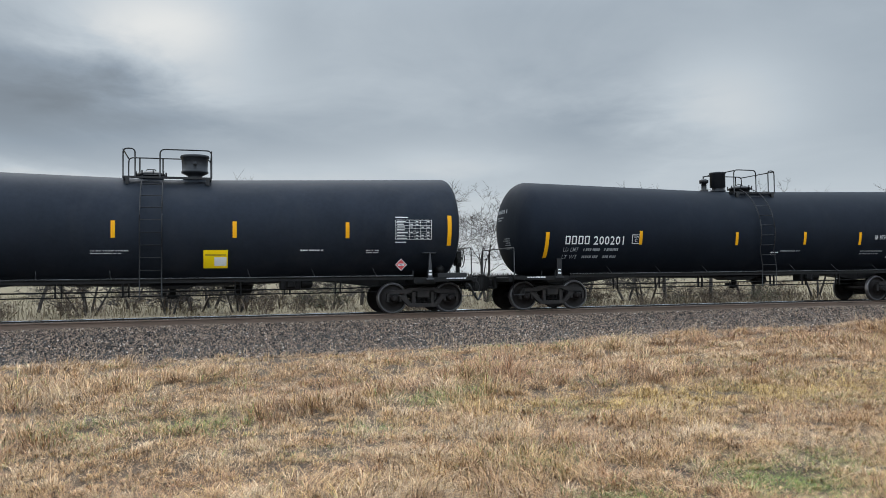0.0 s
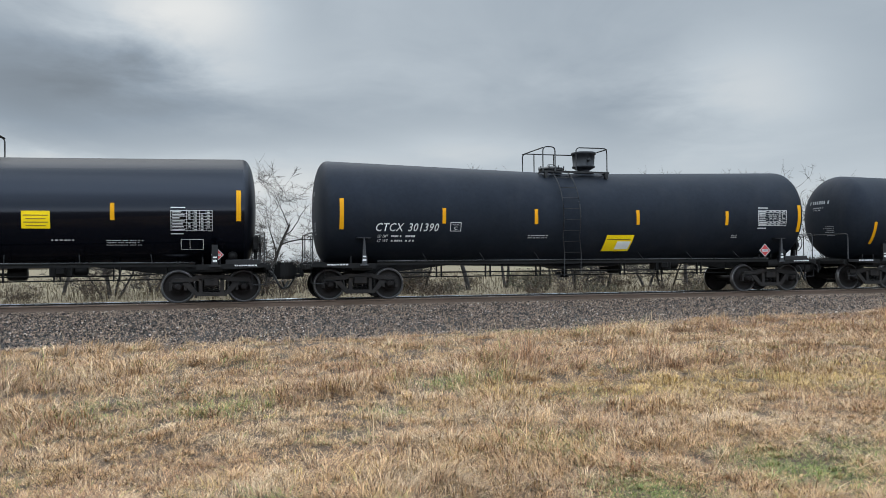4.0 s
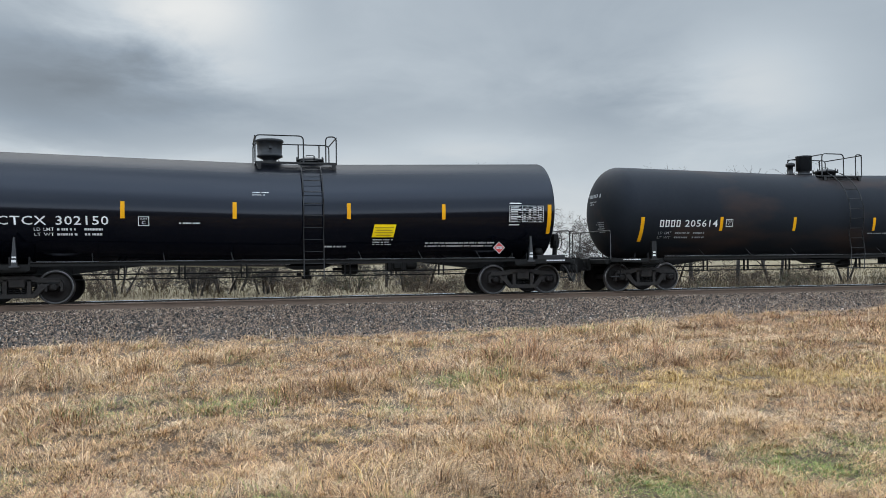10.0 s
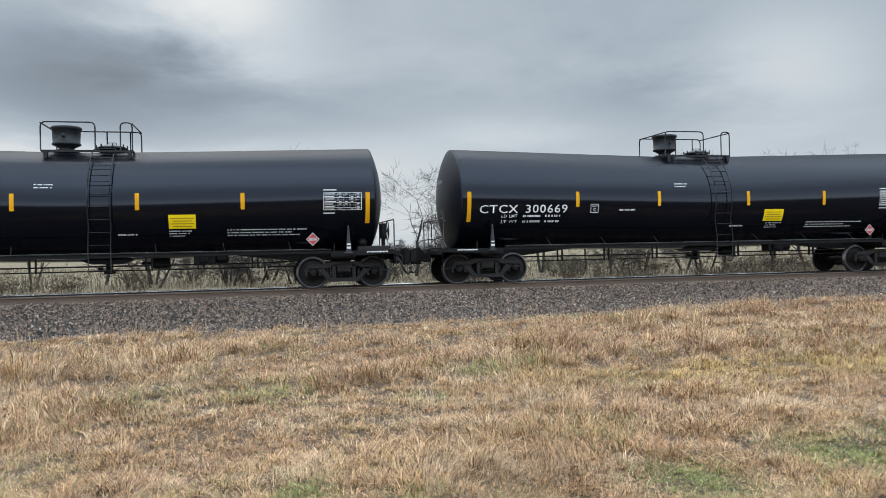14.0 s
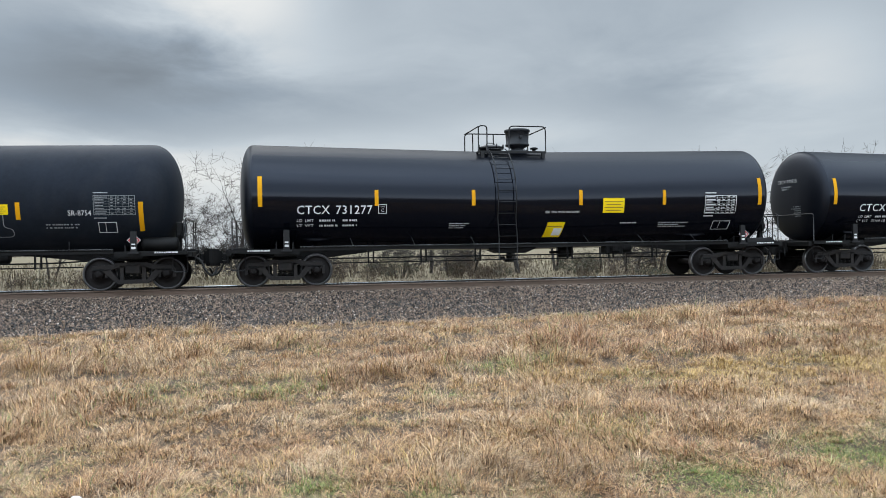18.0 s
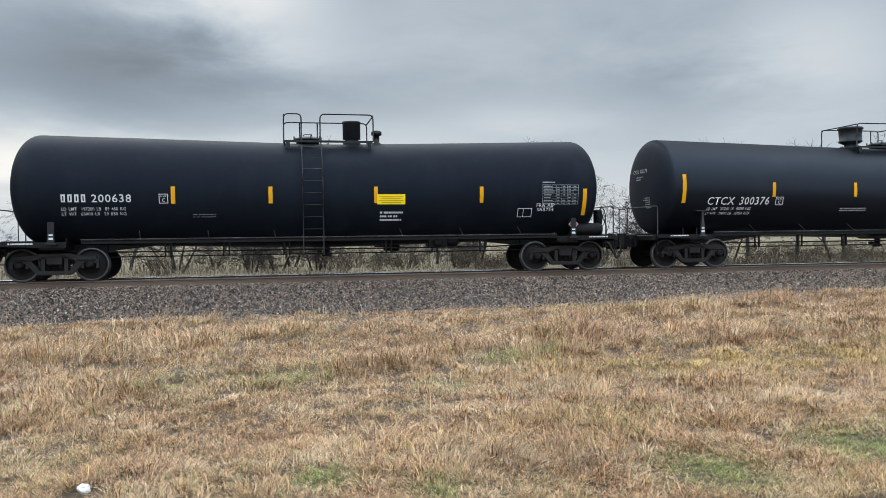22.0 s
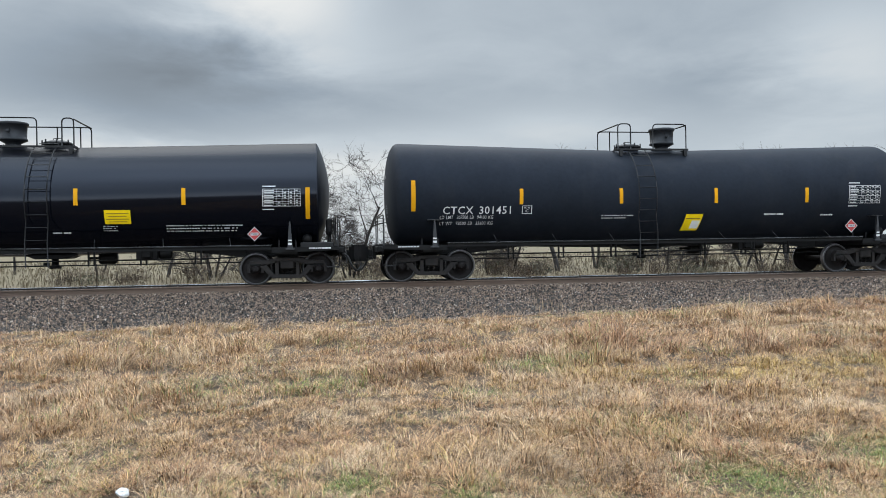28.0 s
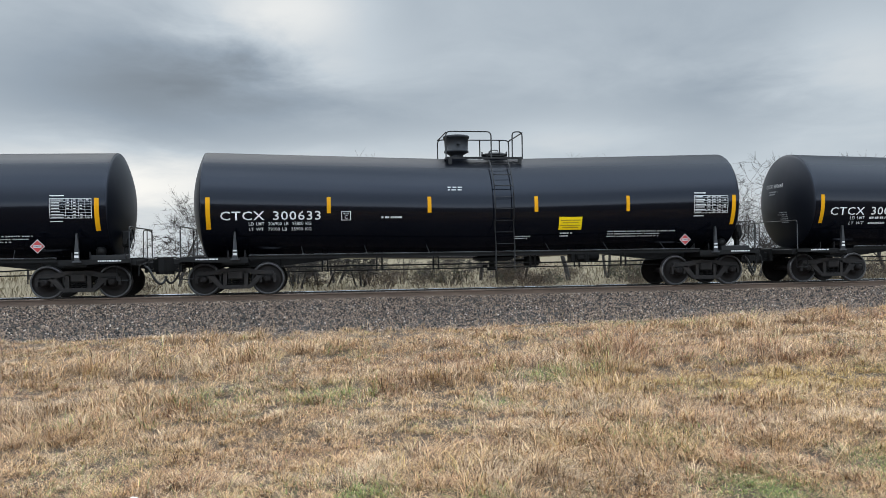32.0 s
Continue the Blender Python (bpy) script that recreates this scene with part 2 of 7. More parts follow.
DUST = (0.10, 0.09, 0.08)
M = {
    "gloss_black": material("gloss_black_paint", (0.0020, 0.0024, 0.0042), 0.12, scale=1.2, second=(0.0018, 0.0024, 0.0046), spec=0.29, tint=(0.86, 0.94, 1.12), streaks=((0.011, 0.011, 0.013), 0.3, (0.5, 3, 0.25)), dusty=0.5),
    "dull_black": material("weathered_black_paint", (0.0070, 0.0092, 0.0135), 0.6, scale=1.2, second=(0.004, 0.005, 0.007), spec=0.10, tint=(0.78, 0.92, 1.2), streaks=((0.02, 0.021, 0.023), 0.3, (1.6, 3, 0.2))),
    "grey_black": material("faded_black_paint", (0.0140, 0.0165, 0.0220), 0.6, scale=1.0, second=(0.0065, 0.0078, 0.010), spec=0.13, tint=(0.78, 0.92, 1.2), streaks=((0.028, 0.027, 0.027), 0.35, (1.6, 3, 0.2))),
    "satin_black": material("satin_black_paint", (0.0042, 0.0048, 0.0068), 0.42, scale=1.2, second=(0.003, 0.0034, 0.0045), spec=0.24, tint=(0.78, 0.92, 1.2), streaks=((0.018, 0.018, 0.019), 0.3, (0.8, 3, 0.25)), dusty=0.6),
    "rusty_black": material("faded_black_paint_with_rust", (0.0105, 0.0115, 0.0135), 0.6, scale=1.0, second=(0.0065, 0.0072, 0.0085), spec=0.13, tint=(0.78, 0.92, 1.2), streaks=((0.06, 0.03, 0.015), 0.5, (0.35, 1.2, 0.9))),
    "black_steel": material("black_painted_steel", (0.005, 0.005, 0.006), 0.45, scale=4, spec=0.3, streaks=((0.022, 0.021, 0.020), 0.35, (2, 2, 1))),
    "post_steel": material("dusty_black_gusset", (0.030, 0.031, 0.034), 0.45, scale=4, second=(0.012, 0.012, 0.014), spec=0.4),
    # pale grey that paints the sky's gleam along the side rail
    "glint_edge": material("grey_rail_edge_glint", (0.24, 0.245, 0.25), 0.45, scale=2, second=(0.045, 0.046, 0.05), spread=0.3, spec=0.5, stretch=(0.5, 1, 1)),
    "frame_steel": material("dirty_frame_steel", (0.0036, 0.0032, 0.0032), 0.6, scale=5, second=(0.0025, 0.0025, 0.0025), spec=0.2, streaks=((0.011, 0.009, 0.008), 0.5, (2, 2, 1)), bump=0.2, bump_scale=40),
    "truck_steel": material("dusty_cast_steel", (0.022, 0.019, 0.018), 0.7, scale=6, second=(0.011, 0.0095, 0.009), spec=0.2, bump=0.3, bump_scale=50, streaks=((0.042, 0.033, 0.026), 0.5, (3, 3, 2))),
    "wheel_steel": material("brown_wheel_steel", (0.0095, 0.0068, 0.006), 0.6, scale=5, second=(0.004, 0.003, 0.003), spec=0.2, bump=0.15),
    "tread": material("worn_bright_steel", (0.26, 0.25, 0.25), 0.36, 1.0, scale=8, second=(0.13, 0.12, 0.12)),
    "yellow": material("yellow_reflective_tape", (0.70, 0.33, 0.006), 0.45, scale=3, second=(0.56, 0.25, 0.005), per_object=0.2, spec=0.12),
    "sign_yellow": material("yellow_sign_paint", (0.86, 0.61, 0.008), 0.45, scale=3, second=(0.76, 0.52, 0.008), spec=0.15),
    "sign_white": material("white_sign_film", (0.78, 0.77, 0.74), 0.4, scale=3, second=(0.6, 0.6, 0.58)),
    "ink": material("black_ink", (0.02, 0.02, 0.02), 0.5),
    "white": material("white_stencil_paint", (0.66, 0.65, 0.64), 0.5, scale=3, second=(0.48, 0.47, 0.46), spec=0.2),
    "faded_white": material("faded_stencil_paint", (0.30, 0.31, 0.32), 0.55, scale=6, second=(0.12, 0.125, 0.13), spread=0.2),
    "head_white": material("dusty_stencil_paint", (0.46, 0.46, 0.46), 0.55, scale=6, second=(0.25, 0.25, 0.25), spread=0.25, spec=0.2),
    "red": material("placard_red", (0.45, 0.02, 0.02), 0.4, scale=3),
    "rail_side": material("rusty_rail", (0.135, 0.088, 0.062), 0.8, scale=2, second=(0.062, 0.040, 0.029), bump=0.2, bump_scale=40, stretch=(0.4, 1, 1)),
    # far rail coloured near-black in place of the shade under the train
    "rail_shade": material("shaded_dark_rail", (0.022, 0.017, 0.014), 0.7, scale=2, second=(0.010, 0.008, 0.007)),
    "rail_head": material("polished_rail_head", (0.62, 0.59, 0.55), 0.25, 1.0, scale=3, second=(0.4, 0.4, 0.4), stretch=(0.1, 1, 1)),
    "tie": material("creosoted_timber", (0.075, 0.055, 0.04), 0.85, scale=4, second=(0.035, 0.027, 0.02), bump=0.4, stretch=(4, 1, 4)),
    # bed coloured near-black so the gaps between loose stones read as shade
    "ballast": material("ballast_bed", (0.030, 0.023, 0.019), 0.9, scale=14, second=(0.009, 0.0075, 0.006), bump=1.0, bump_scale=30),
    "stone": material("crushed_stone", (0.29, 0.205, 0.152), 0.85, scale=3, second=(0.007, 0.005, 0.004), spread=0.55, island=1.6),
    "pale_stone": material("pale_crushed_stone", (0.62, 0.53, 0.46), 0.85, scale=3, second=(0.30, 0.25, 0.21), spread=0.4, island=0.8),
    "housing": material("grey_housing_paint", (0.015, 0.017, 0.021), 0.5, scale=3, second=(0.008, 0.009, 0.011), spec=0.3),
    "rim": material("dusty_wheel_rim", (0.040, 0.038, 0.038), 0.4, scale=5, second=(0.022, 0.021, 0.021), spec=0.5),
    "sign_ink": material("dull_sign_lettering", (0.30, 0.19, 0.01), 0.5),
    "bark": material("grey_brown_bark", (0.024, 0.019, 0.016), 0.9, scale=5, second=(0.012, 0.010, 0.009), bump=0.6, bump_scale=25, stretch=(1, 1, 0.3)),
    "twig": material("bare_twig_bark", (0.036, 0.028, 0.024), 0.9, scale=3, second=(0.018, 0.014, 0.012), island=0.3),
    "brush": material("dry_brush_stems", (0.095, 0.062, 0.036), 0.9, scale=1.2, second=(0.016, 0.012, 0.009), island=0.5),
    "leaf": material("dull_green_leaf", (0.05, 0.055, 0.022), 0.7, scale=2, second=(0.022, 0.026, 0.011), island=0.5),
    "plastic_white": material("crumpled_white_plastic", (0.8, 0.8, 0.8), 0.5, scale=20),
}


# ---- mesh helpers ----
def link_mesh(name, bm, mats, smooth=False):
    me = bpy.data.meshes.new(name)
    bm.to_mesh(me)
    bm.free()
    for mt in mats if isinstance(mats, (list, tuple)) else [mats]:
        me.materials.append(mt)
    if smooth:
        me.polygons.foreach_set("use_smooth", [True] * len(me.polygons))
    return me


def part(name, data, mat, parent, label="", at=(0, 0, 0), rot=(0, 0, 0), smooth=False):
    me = data if isinstance(data, bpy.types.Mesh) else link_mesh(name, data, mat, smooth)
    ob = new(name, me)
    ob.parent = parent
    ob.matrix_basis = pose(*at, *rot)
    if label:
        ob["label"] = label
    return ob


MESHES = {}


def shared(key, make, mats, smooth=False):
    """One mesh for all alike parts."""
    if key not in MESHES:
        MESHES[key] = link_mesh(key, make(), mats, smooth)
    return MESHES[key]


def box(bm, x0, x1, y0, y1, z0, z1, bevel=0.0, mat=0):
    r = bmesh.ops.create_cube(bm, size=1.0, matrix=Matrix.Translation(((x0 + x1) / 2, (y0 + y1) / 2, (z0 + z1) / 2)) @ Matrix.Diagonal((x1 - x0, y1 - y0, z1 - z0, 1)))
    faces = {f for v in r["verts"] for f in v.link_faces}
    if bevel:
        edges = {e for v in r["verts"] for e in v.link_edges}
        b = bmesh.ops.bevel(bm, geom=list(edges), offset=bevel, segments=1, affect="EDGES")
        faces |= set(b["faces"])
    for f in faces:
        if f.is_valid:
            f.material_index = mat
    return bm


def tube(bm, pts, r, n=6, mat=0, caps=True):
    """A round bar along pts."""
    pts = [Vector(p) for p in pts]
    rings = []
    for i, p in enumerate(pts):
        a = pts[max(i - 1, 0)]
        b = pts[min(i + 1, len(pts) - 1)]
        d = (b - a).normalized()
        u = d.cross(Vector((0, 0, 1)) if abs(d.z) < 0.95 else Vector((0, 1, 0))).normalized()
        w = d.cross(u)
        rr = r[i] if isinstance(r, (list, tuple)) else r
        rings.append([bm.verts.new(p + (u * math.cos(2 * math.pi * k / n) + w * math.sin(2 * math.pi * k / n)) * rr) for k in range(n)])
    for q, s in zip(rings, rings[1:]):
        for k in range(n):
            f = bm.faces.new((q[k], q[(k + 1) % n], s[(k + 1) % n], s[k]))
            f.smooth, f.material_index = True, mat
    if caps:
        bm.faces.new(rings[0]).material_index = mat
        bm.faces.new(rings[-1][::-1]).material_index = mat
    return bm


def bend(pts, r=0.1, n=4):
    """Round the corners of a polyline."""
    pts = [Vector(p) for p in pts]
    out = [pts[0]]
    for a, b, c in zip(pts, pts[1:], pts[2:]):
        k1, k2 = min(r, (a - b).length * 0.45), min(r, (c - b).length * 0.45)
        p, q = b + (a - b).normalized() * k1, b + (c - b).normalized() * k2
        for i in range(n + 1):
            t = i / n
            out.append(p * (1 - t) ** 2 + b * 2 * t * (1 - t) + q * t * t)
    return out + [pts[-1]]


def lathe(bm, prof, axis="Z", n=32, mat=0, at=(0, 0, 0)):
    """Turn a profile of (radius, height) round an axis."""
    rings = []
    at = Vector(at)
    for r, h in prof:
        ring = []
        for k in range(n):
            c, s = math.cos(2 * math.pi * k / n) * r, math.sin(2 * math.pi * k / n) * r
            ring.append(bm.verts.new(at + Vector((c, s, h) if axis == "Z" else ((h, c, s) if axis == "X" else (s, h, c)))))
        rings.append(ring)
    for i, (a, b) in enumerate(zip(rings, rings[1:])):
        for k in range(n):
            f = bm.faces.new((a[k], a[(k + 1) % n], b[(k + 1) % n], b[k]))
            f.smooth = True
            f.material_index = mat[i] if isinstance(mat, (list, tuple)) else mat
    for ring, rev in ((rings[0], True), (rings[-1], False)):
        f = bm.faces.new(ring[::-1] if rev else ring)
        f.material_index = (mat[0] if rev else mat[-1]) if isinstance(mat, (list, tuple)) else mat
    return bm


def extrude_outline(bm, pts, y0, y1, mat=0):
    """A plate with the outline pts (x, z) between y0 and y1."""
    a = [bm.verts.new((x, y0, z)) for x, z in pts]
    b = [bm.verts.new((x, y1, z)) for x, z in pts]
    bm.faces.new(a).material_index = mat
    bm.faces.new(b[::-1]).material_index = mat
    for i in range(len(pts)):
        j = (i + 1) % len(pts)
        bm.faces.new((a[j], a[i], b[i], b[j])).material_index = mat
    return bm
# ---- ground, ballast and track ----
def noise2(x, y, s, seed=0.0):
    return noise.noise(Vector((x * s, y * s, seed)))


def ground_height(x, y):
    h = 0.05 * noise2(x, y, 0.25, 1.0) + 0.03 * noise2(x, y, 0.8, 2.0)
    side = 1 / (1 + math.exp(-max(-40.0, min(40.0, (x - 10) / 2.5))))
    h += 0.08 * side * math.exp(-((y - 18.3) / 1.6) ** 2) - 0.14 * (1 - side) * math.exp(-((y - 19.4) / 1.5) ** 2)     # a low bank, and a shallow ditch along the ballast's foot
    if y > 30:
        h += 0.25 * (1 - math.exp(-(y - 30) / 60)) + 0.10 * noise2(x, y, 0.05, 3.0)
    return h


def steps(*spans):
    out = []
    for a, b, d in spans:
        n = max(1, round((b - a) / d))
        out += [a + (b - a) * i / n for i in range(n)]
    return out + [spans[-1][1]]


def build_ground():
    xs = steps((-3000, -300, 450), (-300, -40, 20), (-40, -12, 2), (-12, 34, 0.5), (34, 80, 2), (80, 400, 20), (400, 3000, 430))
    ys = steps((-2000, -100, 300), (-100, -4, 8), (-4, 32, 0.5), (32, 80, 2), (80, 300, 12), (300, 3500, 400))
    bm = bmesh.new()
    grid = [[bm.verts.new((x, y, ground_height(x, y) if abs(x) < 350 and -100 < y < 400 else 0.2)) for x in xs] for y in ys]
    for a, b in zip(grid, grid[1:]):
        for i in range(len(xs) - 1):
            bm.faces.new((a[i], a[i + 1], b[i + 1], b[i])).smooth = True
    tagged(new("ground", link_mesh("ground", bm, M["soil"])), "dry tan grassland with thatch and bare soil", "ground", kind="structure")


def soil_material():
    """Thatch near the track, darkened to pass for shade between tufts; dry grass and faint green farther off."""
    mat = material("thatch_and_soil", (0.075, 0.043, 0.020), 0.95, scale=0.9, second=(0.022, 0.013, 0.008), bump=0.8, bump_scale=25)
    nt = mat.node_tree
    bsdf = nt.nodes["Principled BSDF"]
    link = bsdf.inputs["Base Color"].links[0]
    src = link.from_socket
    geo = nt.nodes.new("ShaderNodeNewGeometry")
    n = nt.nodes.new("ShaderNodeTexNoise")
    n.inputs["Scale"].default_value = 0.035
    n.inputs["Detail"].default_value = 4
    nt.links.new(geo.outputs["Position"], n.inputs["Vector"])
    r = nt.nodes.new("ShaderNodeValToRGB")
    r.color_ramp.elements[0].position, r.color_ramp.elements[1].position = 0.5, 0.62
    nt.links.new(n.outputs[0], r.inputs[0])
    mx = nt.nodes.new("ShaderNodeMix")
    mx.data_type = "RGBA"
    # beyond the track lies a paler pasture
    place = nt.nodes.new("ShaderNodeSeparateXYZ")
    nt.links.new(geo.outputs["Position"], place.inputs[0])
    past = nt.nodes.new("ShaderNodeMapRange")
    past.inputs["From Min"].default_value, past.inputs["From Max"].default_value, past.inputs["To Max"].default_value = 26.0, 31.0, 0.85
    nt.links.new(place.outputs[1], past.inputs["Value"])
    most = nt.nodes.new("ShaderNodeMath")
    most.operation, most.use_clamp = "ADD", True
    dim = nt.nodes.new("ShaderNodeMath")
    dim.operation = "MULTIPLY"
    dim.inputs[1].default_value = 0.15
    nt.links.new(r.outputs[0], dim.inputs[0])
    nt.links.new(dim.outputs[0], most.inputs[0])
    nt.links.new(past.outputs[0], most.inputs[1])
    nt.links.new(most.outputs[0], mx.inputs["Factor"])
    nt.links.new(src, mx.inputs[6])
    mx.inputs[7].default_value = (0.15, 0.118, 0.064, 1)
    nt.links.new(mx.outputs[2], bsdf.inputs["Base Color"])
    return mat


M["soil"] = soil_material()
build_ground()

BED = RAIL - 0.20          # top of the ballast between the ties
FALL = 0.135               # slope of its shoulder


def ballast_height(y, x=0.0):
    """The cross section of the ballast, from the track's centre."""
    d = abs(y - TRACK)
    top = 1.75
    z = BED if d < top else BED - (d - top) * (FALL if y < TRACK else 0.30)
    return z + 0.02 * noise2(x, y, 1.1, 5.0)


def build_ballast():
    bm = bmesh.new()
    xs = steps((-400, -40, 20), (-40, -14, 2), (-14, 36, 0.5), (36, 80, 2), (80, 400, 20))
    ds = [-6.6, -6.5, -5.8, -5.0, -4.2, -3.4, -2.6, -2.0, -1.75, -1.0, 0, 1.0, 1.75, 2.4, 3.1, 3.9]
    rows = []
    for d in ds:
        rows.append([bm.verts.new((x, TRACK + d, -0.35 if abs(d) > 6.55 else -0.12 if d > 3.85 else ballast_height(TRACK + d, x))) for x in xs])
    for a, b in zip(rows, rows[1:]):
        for i in range(len(xs) - 1):
            bm.faces.new((a[i], a[i + 1], b[i + 1], b[i])).smooth = True
    tagged(new("ballast_bed", link_mesh("ballast_bed", bm, M["ballast"])), "crushed-stone ballast bank under the track, near-black as shade between the stones", "ballast", kind="structure")


def cloud_of_pieces(name, template_v, template_f, places, mat, label, category, kind="stuff"):
    """Many small pieces in one mesh: places is an array of 4x3 rows (three axes and the spot)."""
    k, nv = len(places), len(template_v)
    tv = np.array(template_v)
    co = np.einsum("vi,kij->kvj", tv, places[:, :3]) + places[:, None, 3]
    tf = np.array(template_f)
    faces = (tf[None] + (np.arange(k) * nv)[:, None, None]).reshape(-1)
    me = bpy.data.meshes.new(name)
    me.vertices.add(k * nv)
    me.vertices.foreach_set("co", co.reshape(-1).astype(np.float32))
    me.loops.add(len(faces))
    me.loops.foreach_set("vertex_index", faces.astype(np.int32))
    npoly, side = k * len(tf), tf.shape[1]
    me.polygons.add(npoly)
    me.polygons.foreach_set("loop_start", np.arange(0, npoly * side, side, dtype=np.int32))
    me.update(calc_edges=True)
    me.materials.append(mat)
    return tagged(new(name, me), label, category, kind=kind)


def random_turns(rng, k):
    q = rng.normal(size=(k, 4))
    q /= np.linalg.norm(q, axis=1)[:, None]
    w, x, y, z = q.T
    return np.stack([np.stack([1 - 2 * (y * y + z * z), 2 * (x * y - z * w), 2 * (x * z + y * w)], 1),
                     np.stack([2 * (x * y + z * w), 1 - 2 * (x * x + z * z), 2 * (y * z - x * w)], 1),
                     np.stack([2 * (x * z - y * w), 2 * (y * z + x * w), 1 - 2 * (x * x + y * y)], 1)], 1)


def ground_heights(x, y):
    """The ground's height at many places, from a coarse table."""
    gx, gy = np.arange(-14, 40.1, 0.5), np.arange(2, 30.1, 0.5)
    tab = np.array([[ground_height(a, b) for a in gx] for b in gy])
    i, j = np.clip((x + 14) / 0.5, 0, len(gx) - 1.001), np.clip((y - 2) / 0.5, 0, len(gy) - 1.001)
    i0, j0 = i.astype(int), j.astype(int)
    u, v = i - i0, j - j0
    return (tab[j0, i0] * (1 - u) + tab[j0, i0 + 1] * u) * (1 - v) + (tab[j0 + 1, i0] * (1 - u) + tab[j0 + 1, i0 + 1] * u) * v


def build_stones():
    rng = np.random.default_rng(3)
    tv = [(0.1, 0, 0.85), (1, -0.1, 0.1), (-0.2, 0.95, 0.05), (-0.8, -0.75, 0.0), (0.1, 0.1, -0.8)]
    tf = [(0, 1, 2), (0, 2, 3), (0, 3, 1), (4, 2, 1), (4, 3, 2), (4, 1, 3)]
    k = 108000
    x = rng.uniform(-10.8, 29.5, k)
    y = TRACK - 0.9 - 5.5 * rng.random(k) ** 1.25
    far = rng.random(k) < 0.04
    y[far] = TRACK + rng.uniform(0.9, 3.0, far.sum())
    bed = BED - np.maximum(np.abs(y - TRACK) - 1.75, 0) * np.where(y < TRACK, FALL, 0.30)
    z = np.where(y < TRACK - 3.4, np.maximum(bed, ground_heights(x, y)), bed)
    size = rng.uniform(0.014, 0.029, k) * rng.uniform(0.7, 1.35, k)
    turn = random_turns(rng, k) * (size[:, None] * rng.uniform(0.6, 1.35, (k, 3)))[:, :, None]
    places = np.concatenate([turn, np.stack([x, y, z + size * rng.uniform(0.0, 0.9, k)], 1)[:, None]], 1)
    pale = rng.random(k) < 0.045
    cloud_of_pieces("ballast_stones", tv, tf, places[~pale], M["stone"], "loose grey and brown crushed stones of the ballast", "ballast")
    cloud_of_pieces("pale_ballast_stones", tv, tf, places[pale], M["pale_stone"], "single pale crushed stones among the ballast", "ballast")


def rail_profile():
    return [(-0.076, 0.0), (0.076, 0.0), (0.076, 0.012), (0.02, 0.03), (0.009, 0.05), (0.009, 0.135), (0.036, 0.15), (0.036, 0.174), (0.027, 0.185), (-0.027, 0.185), (-0.035, 0.176), (-0.0375, 0.166), (-0.041, 0.15), (-0.009, 0.135), (-0.009, 0.05), (-0.02, 0.03), (-0.076, 0.012)]


def build_track():
    for side, y in (("near", TRACK - 0.755), ("far", TRACK + 0.755)):
        bm = bmesh.new()
        prof = rail_profile()
        a = [bm.verts.new((-420, y + p, RAIL - 0.185 + q)) for p, q in prof]
        b = [bm.verts.new((420, y + p, RAIL - 0.185 + q)) for p, q in prof]
        for i in range(len(prof)):
            j = (i + 1) % len(prof)
            f = bm.faces.new((a[j], a[i], b[i], b[j]))
            f.material_index = 1 if i == 8 or (side == "far" and i in (9, 10)) else 0      # flanges polish the inner face
        bm.faces.new(a), bm.faces.new(b[::-1])
        # the far rail takes the dark colour that stands for shade beneath the cars
        tagged(new("rail", link_mesh("rail", bm, [M["rail_side" if side == "near" else "rail_shade"], M["rail_head"]])), "rusty brown steel rail with a polished head", "rail", "rails of the track", kind="structure")
    ties = tagged(new("ties"), "dark creosoted timber ties half sunk in ballast", "ties", kind="structure")

    def tie():
        return box(bmesh.new(), -0.115, 0.115, -1.3, 1.3, -0.17, 0.0, 0.012)

    def plate():
        bm = bmesh.new()
        box(bm, -0.10, 0.10, -0.18, 0.18, 0, 0.014, 0.003)
        for sx in (-0.06, 0.06):
            for sy in (-0.11, 0.11):
                box(bm, sx - 0.015, sx + 0.015, sy - 0.02, sy + 0.02, 0.014, 0.045, 0.004)
        return bm

    me, pl = shared("tie", tie, M["tie"]), shared("tie_plate", plate, M["rail_side"])
    rng = random.Random(5)
    for i in range(104):
        x = -18 + i * 0.508
        t = part("tie", me, None, ties, at=(x, TRACK + rng.uniform(-0.03, 0.03), RAIL - 0.199), rot=(0, 0, rng.uniform(-1, 1)))
        for s in (-0.755, 0.755):
            part("tie_plate", pl, None, t, at=(0, s, 0))


build_ballast()
build_stones()
build_track()
# ---- tank cars ----
# A car's own space: x along the car, y across it (the side that faces the camera is -y), z over the rail's top.
RADIUS = 1.55
WHEEL_R = 0.457
TRUCK_AT, AXLE_AT = 7.12, 0.889


# how the heads bulge: length of the dome, and the power of its curve (0: a plain shallow cap with a crease)
HEADS = {"jacketed": (0.42, 2.5, 2.59), "capped": (0.36, 0, 2.59), "bare": (0.80, 2.15, 2.55)}
HALF = 8.37
# the tanks slope down from both ends to the middle: height of the middle, and rise for each metre towards the ends
SLOPES = {"c3": (-0.150, 0.0245), "cd": (-0.165, 0.027), "c7": (-0.112, 0.018), "g": (-0.080, 0.0165), "g1": (-0.095, 0.021), "g6": (-0.19, 0.024), "flat": (-0.055, 0.010)}
slope = [0.0, 0.0]


def rise(x):
    """How much higher the tank's middle line lies at x than that of a straight tank."""
    return slope[0] + slope[1] * math.sqrt(x * x + 0.6)


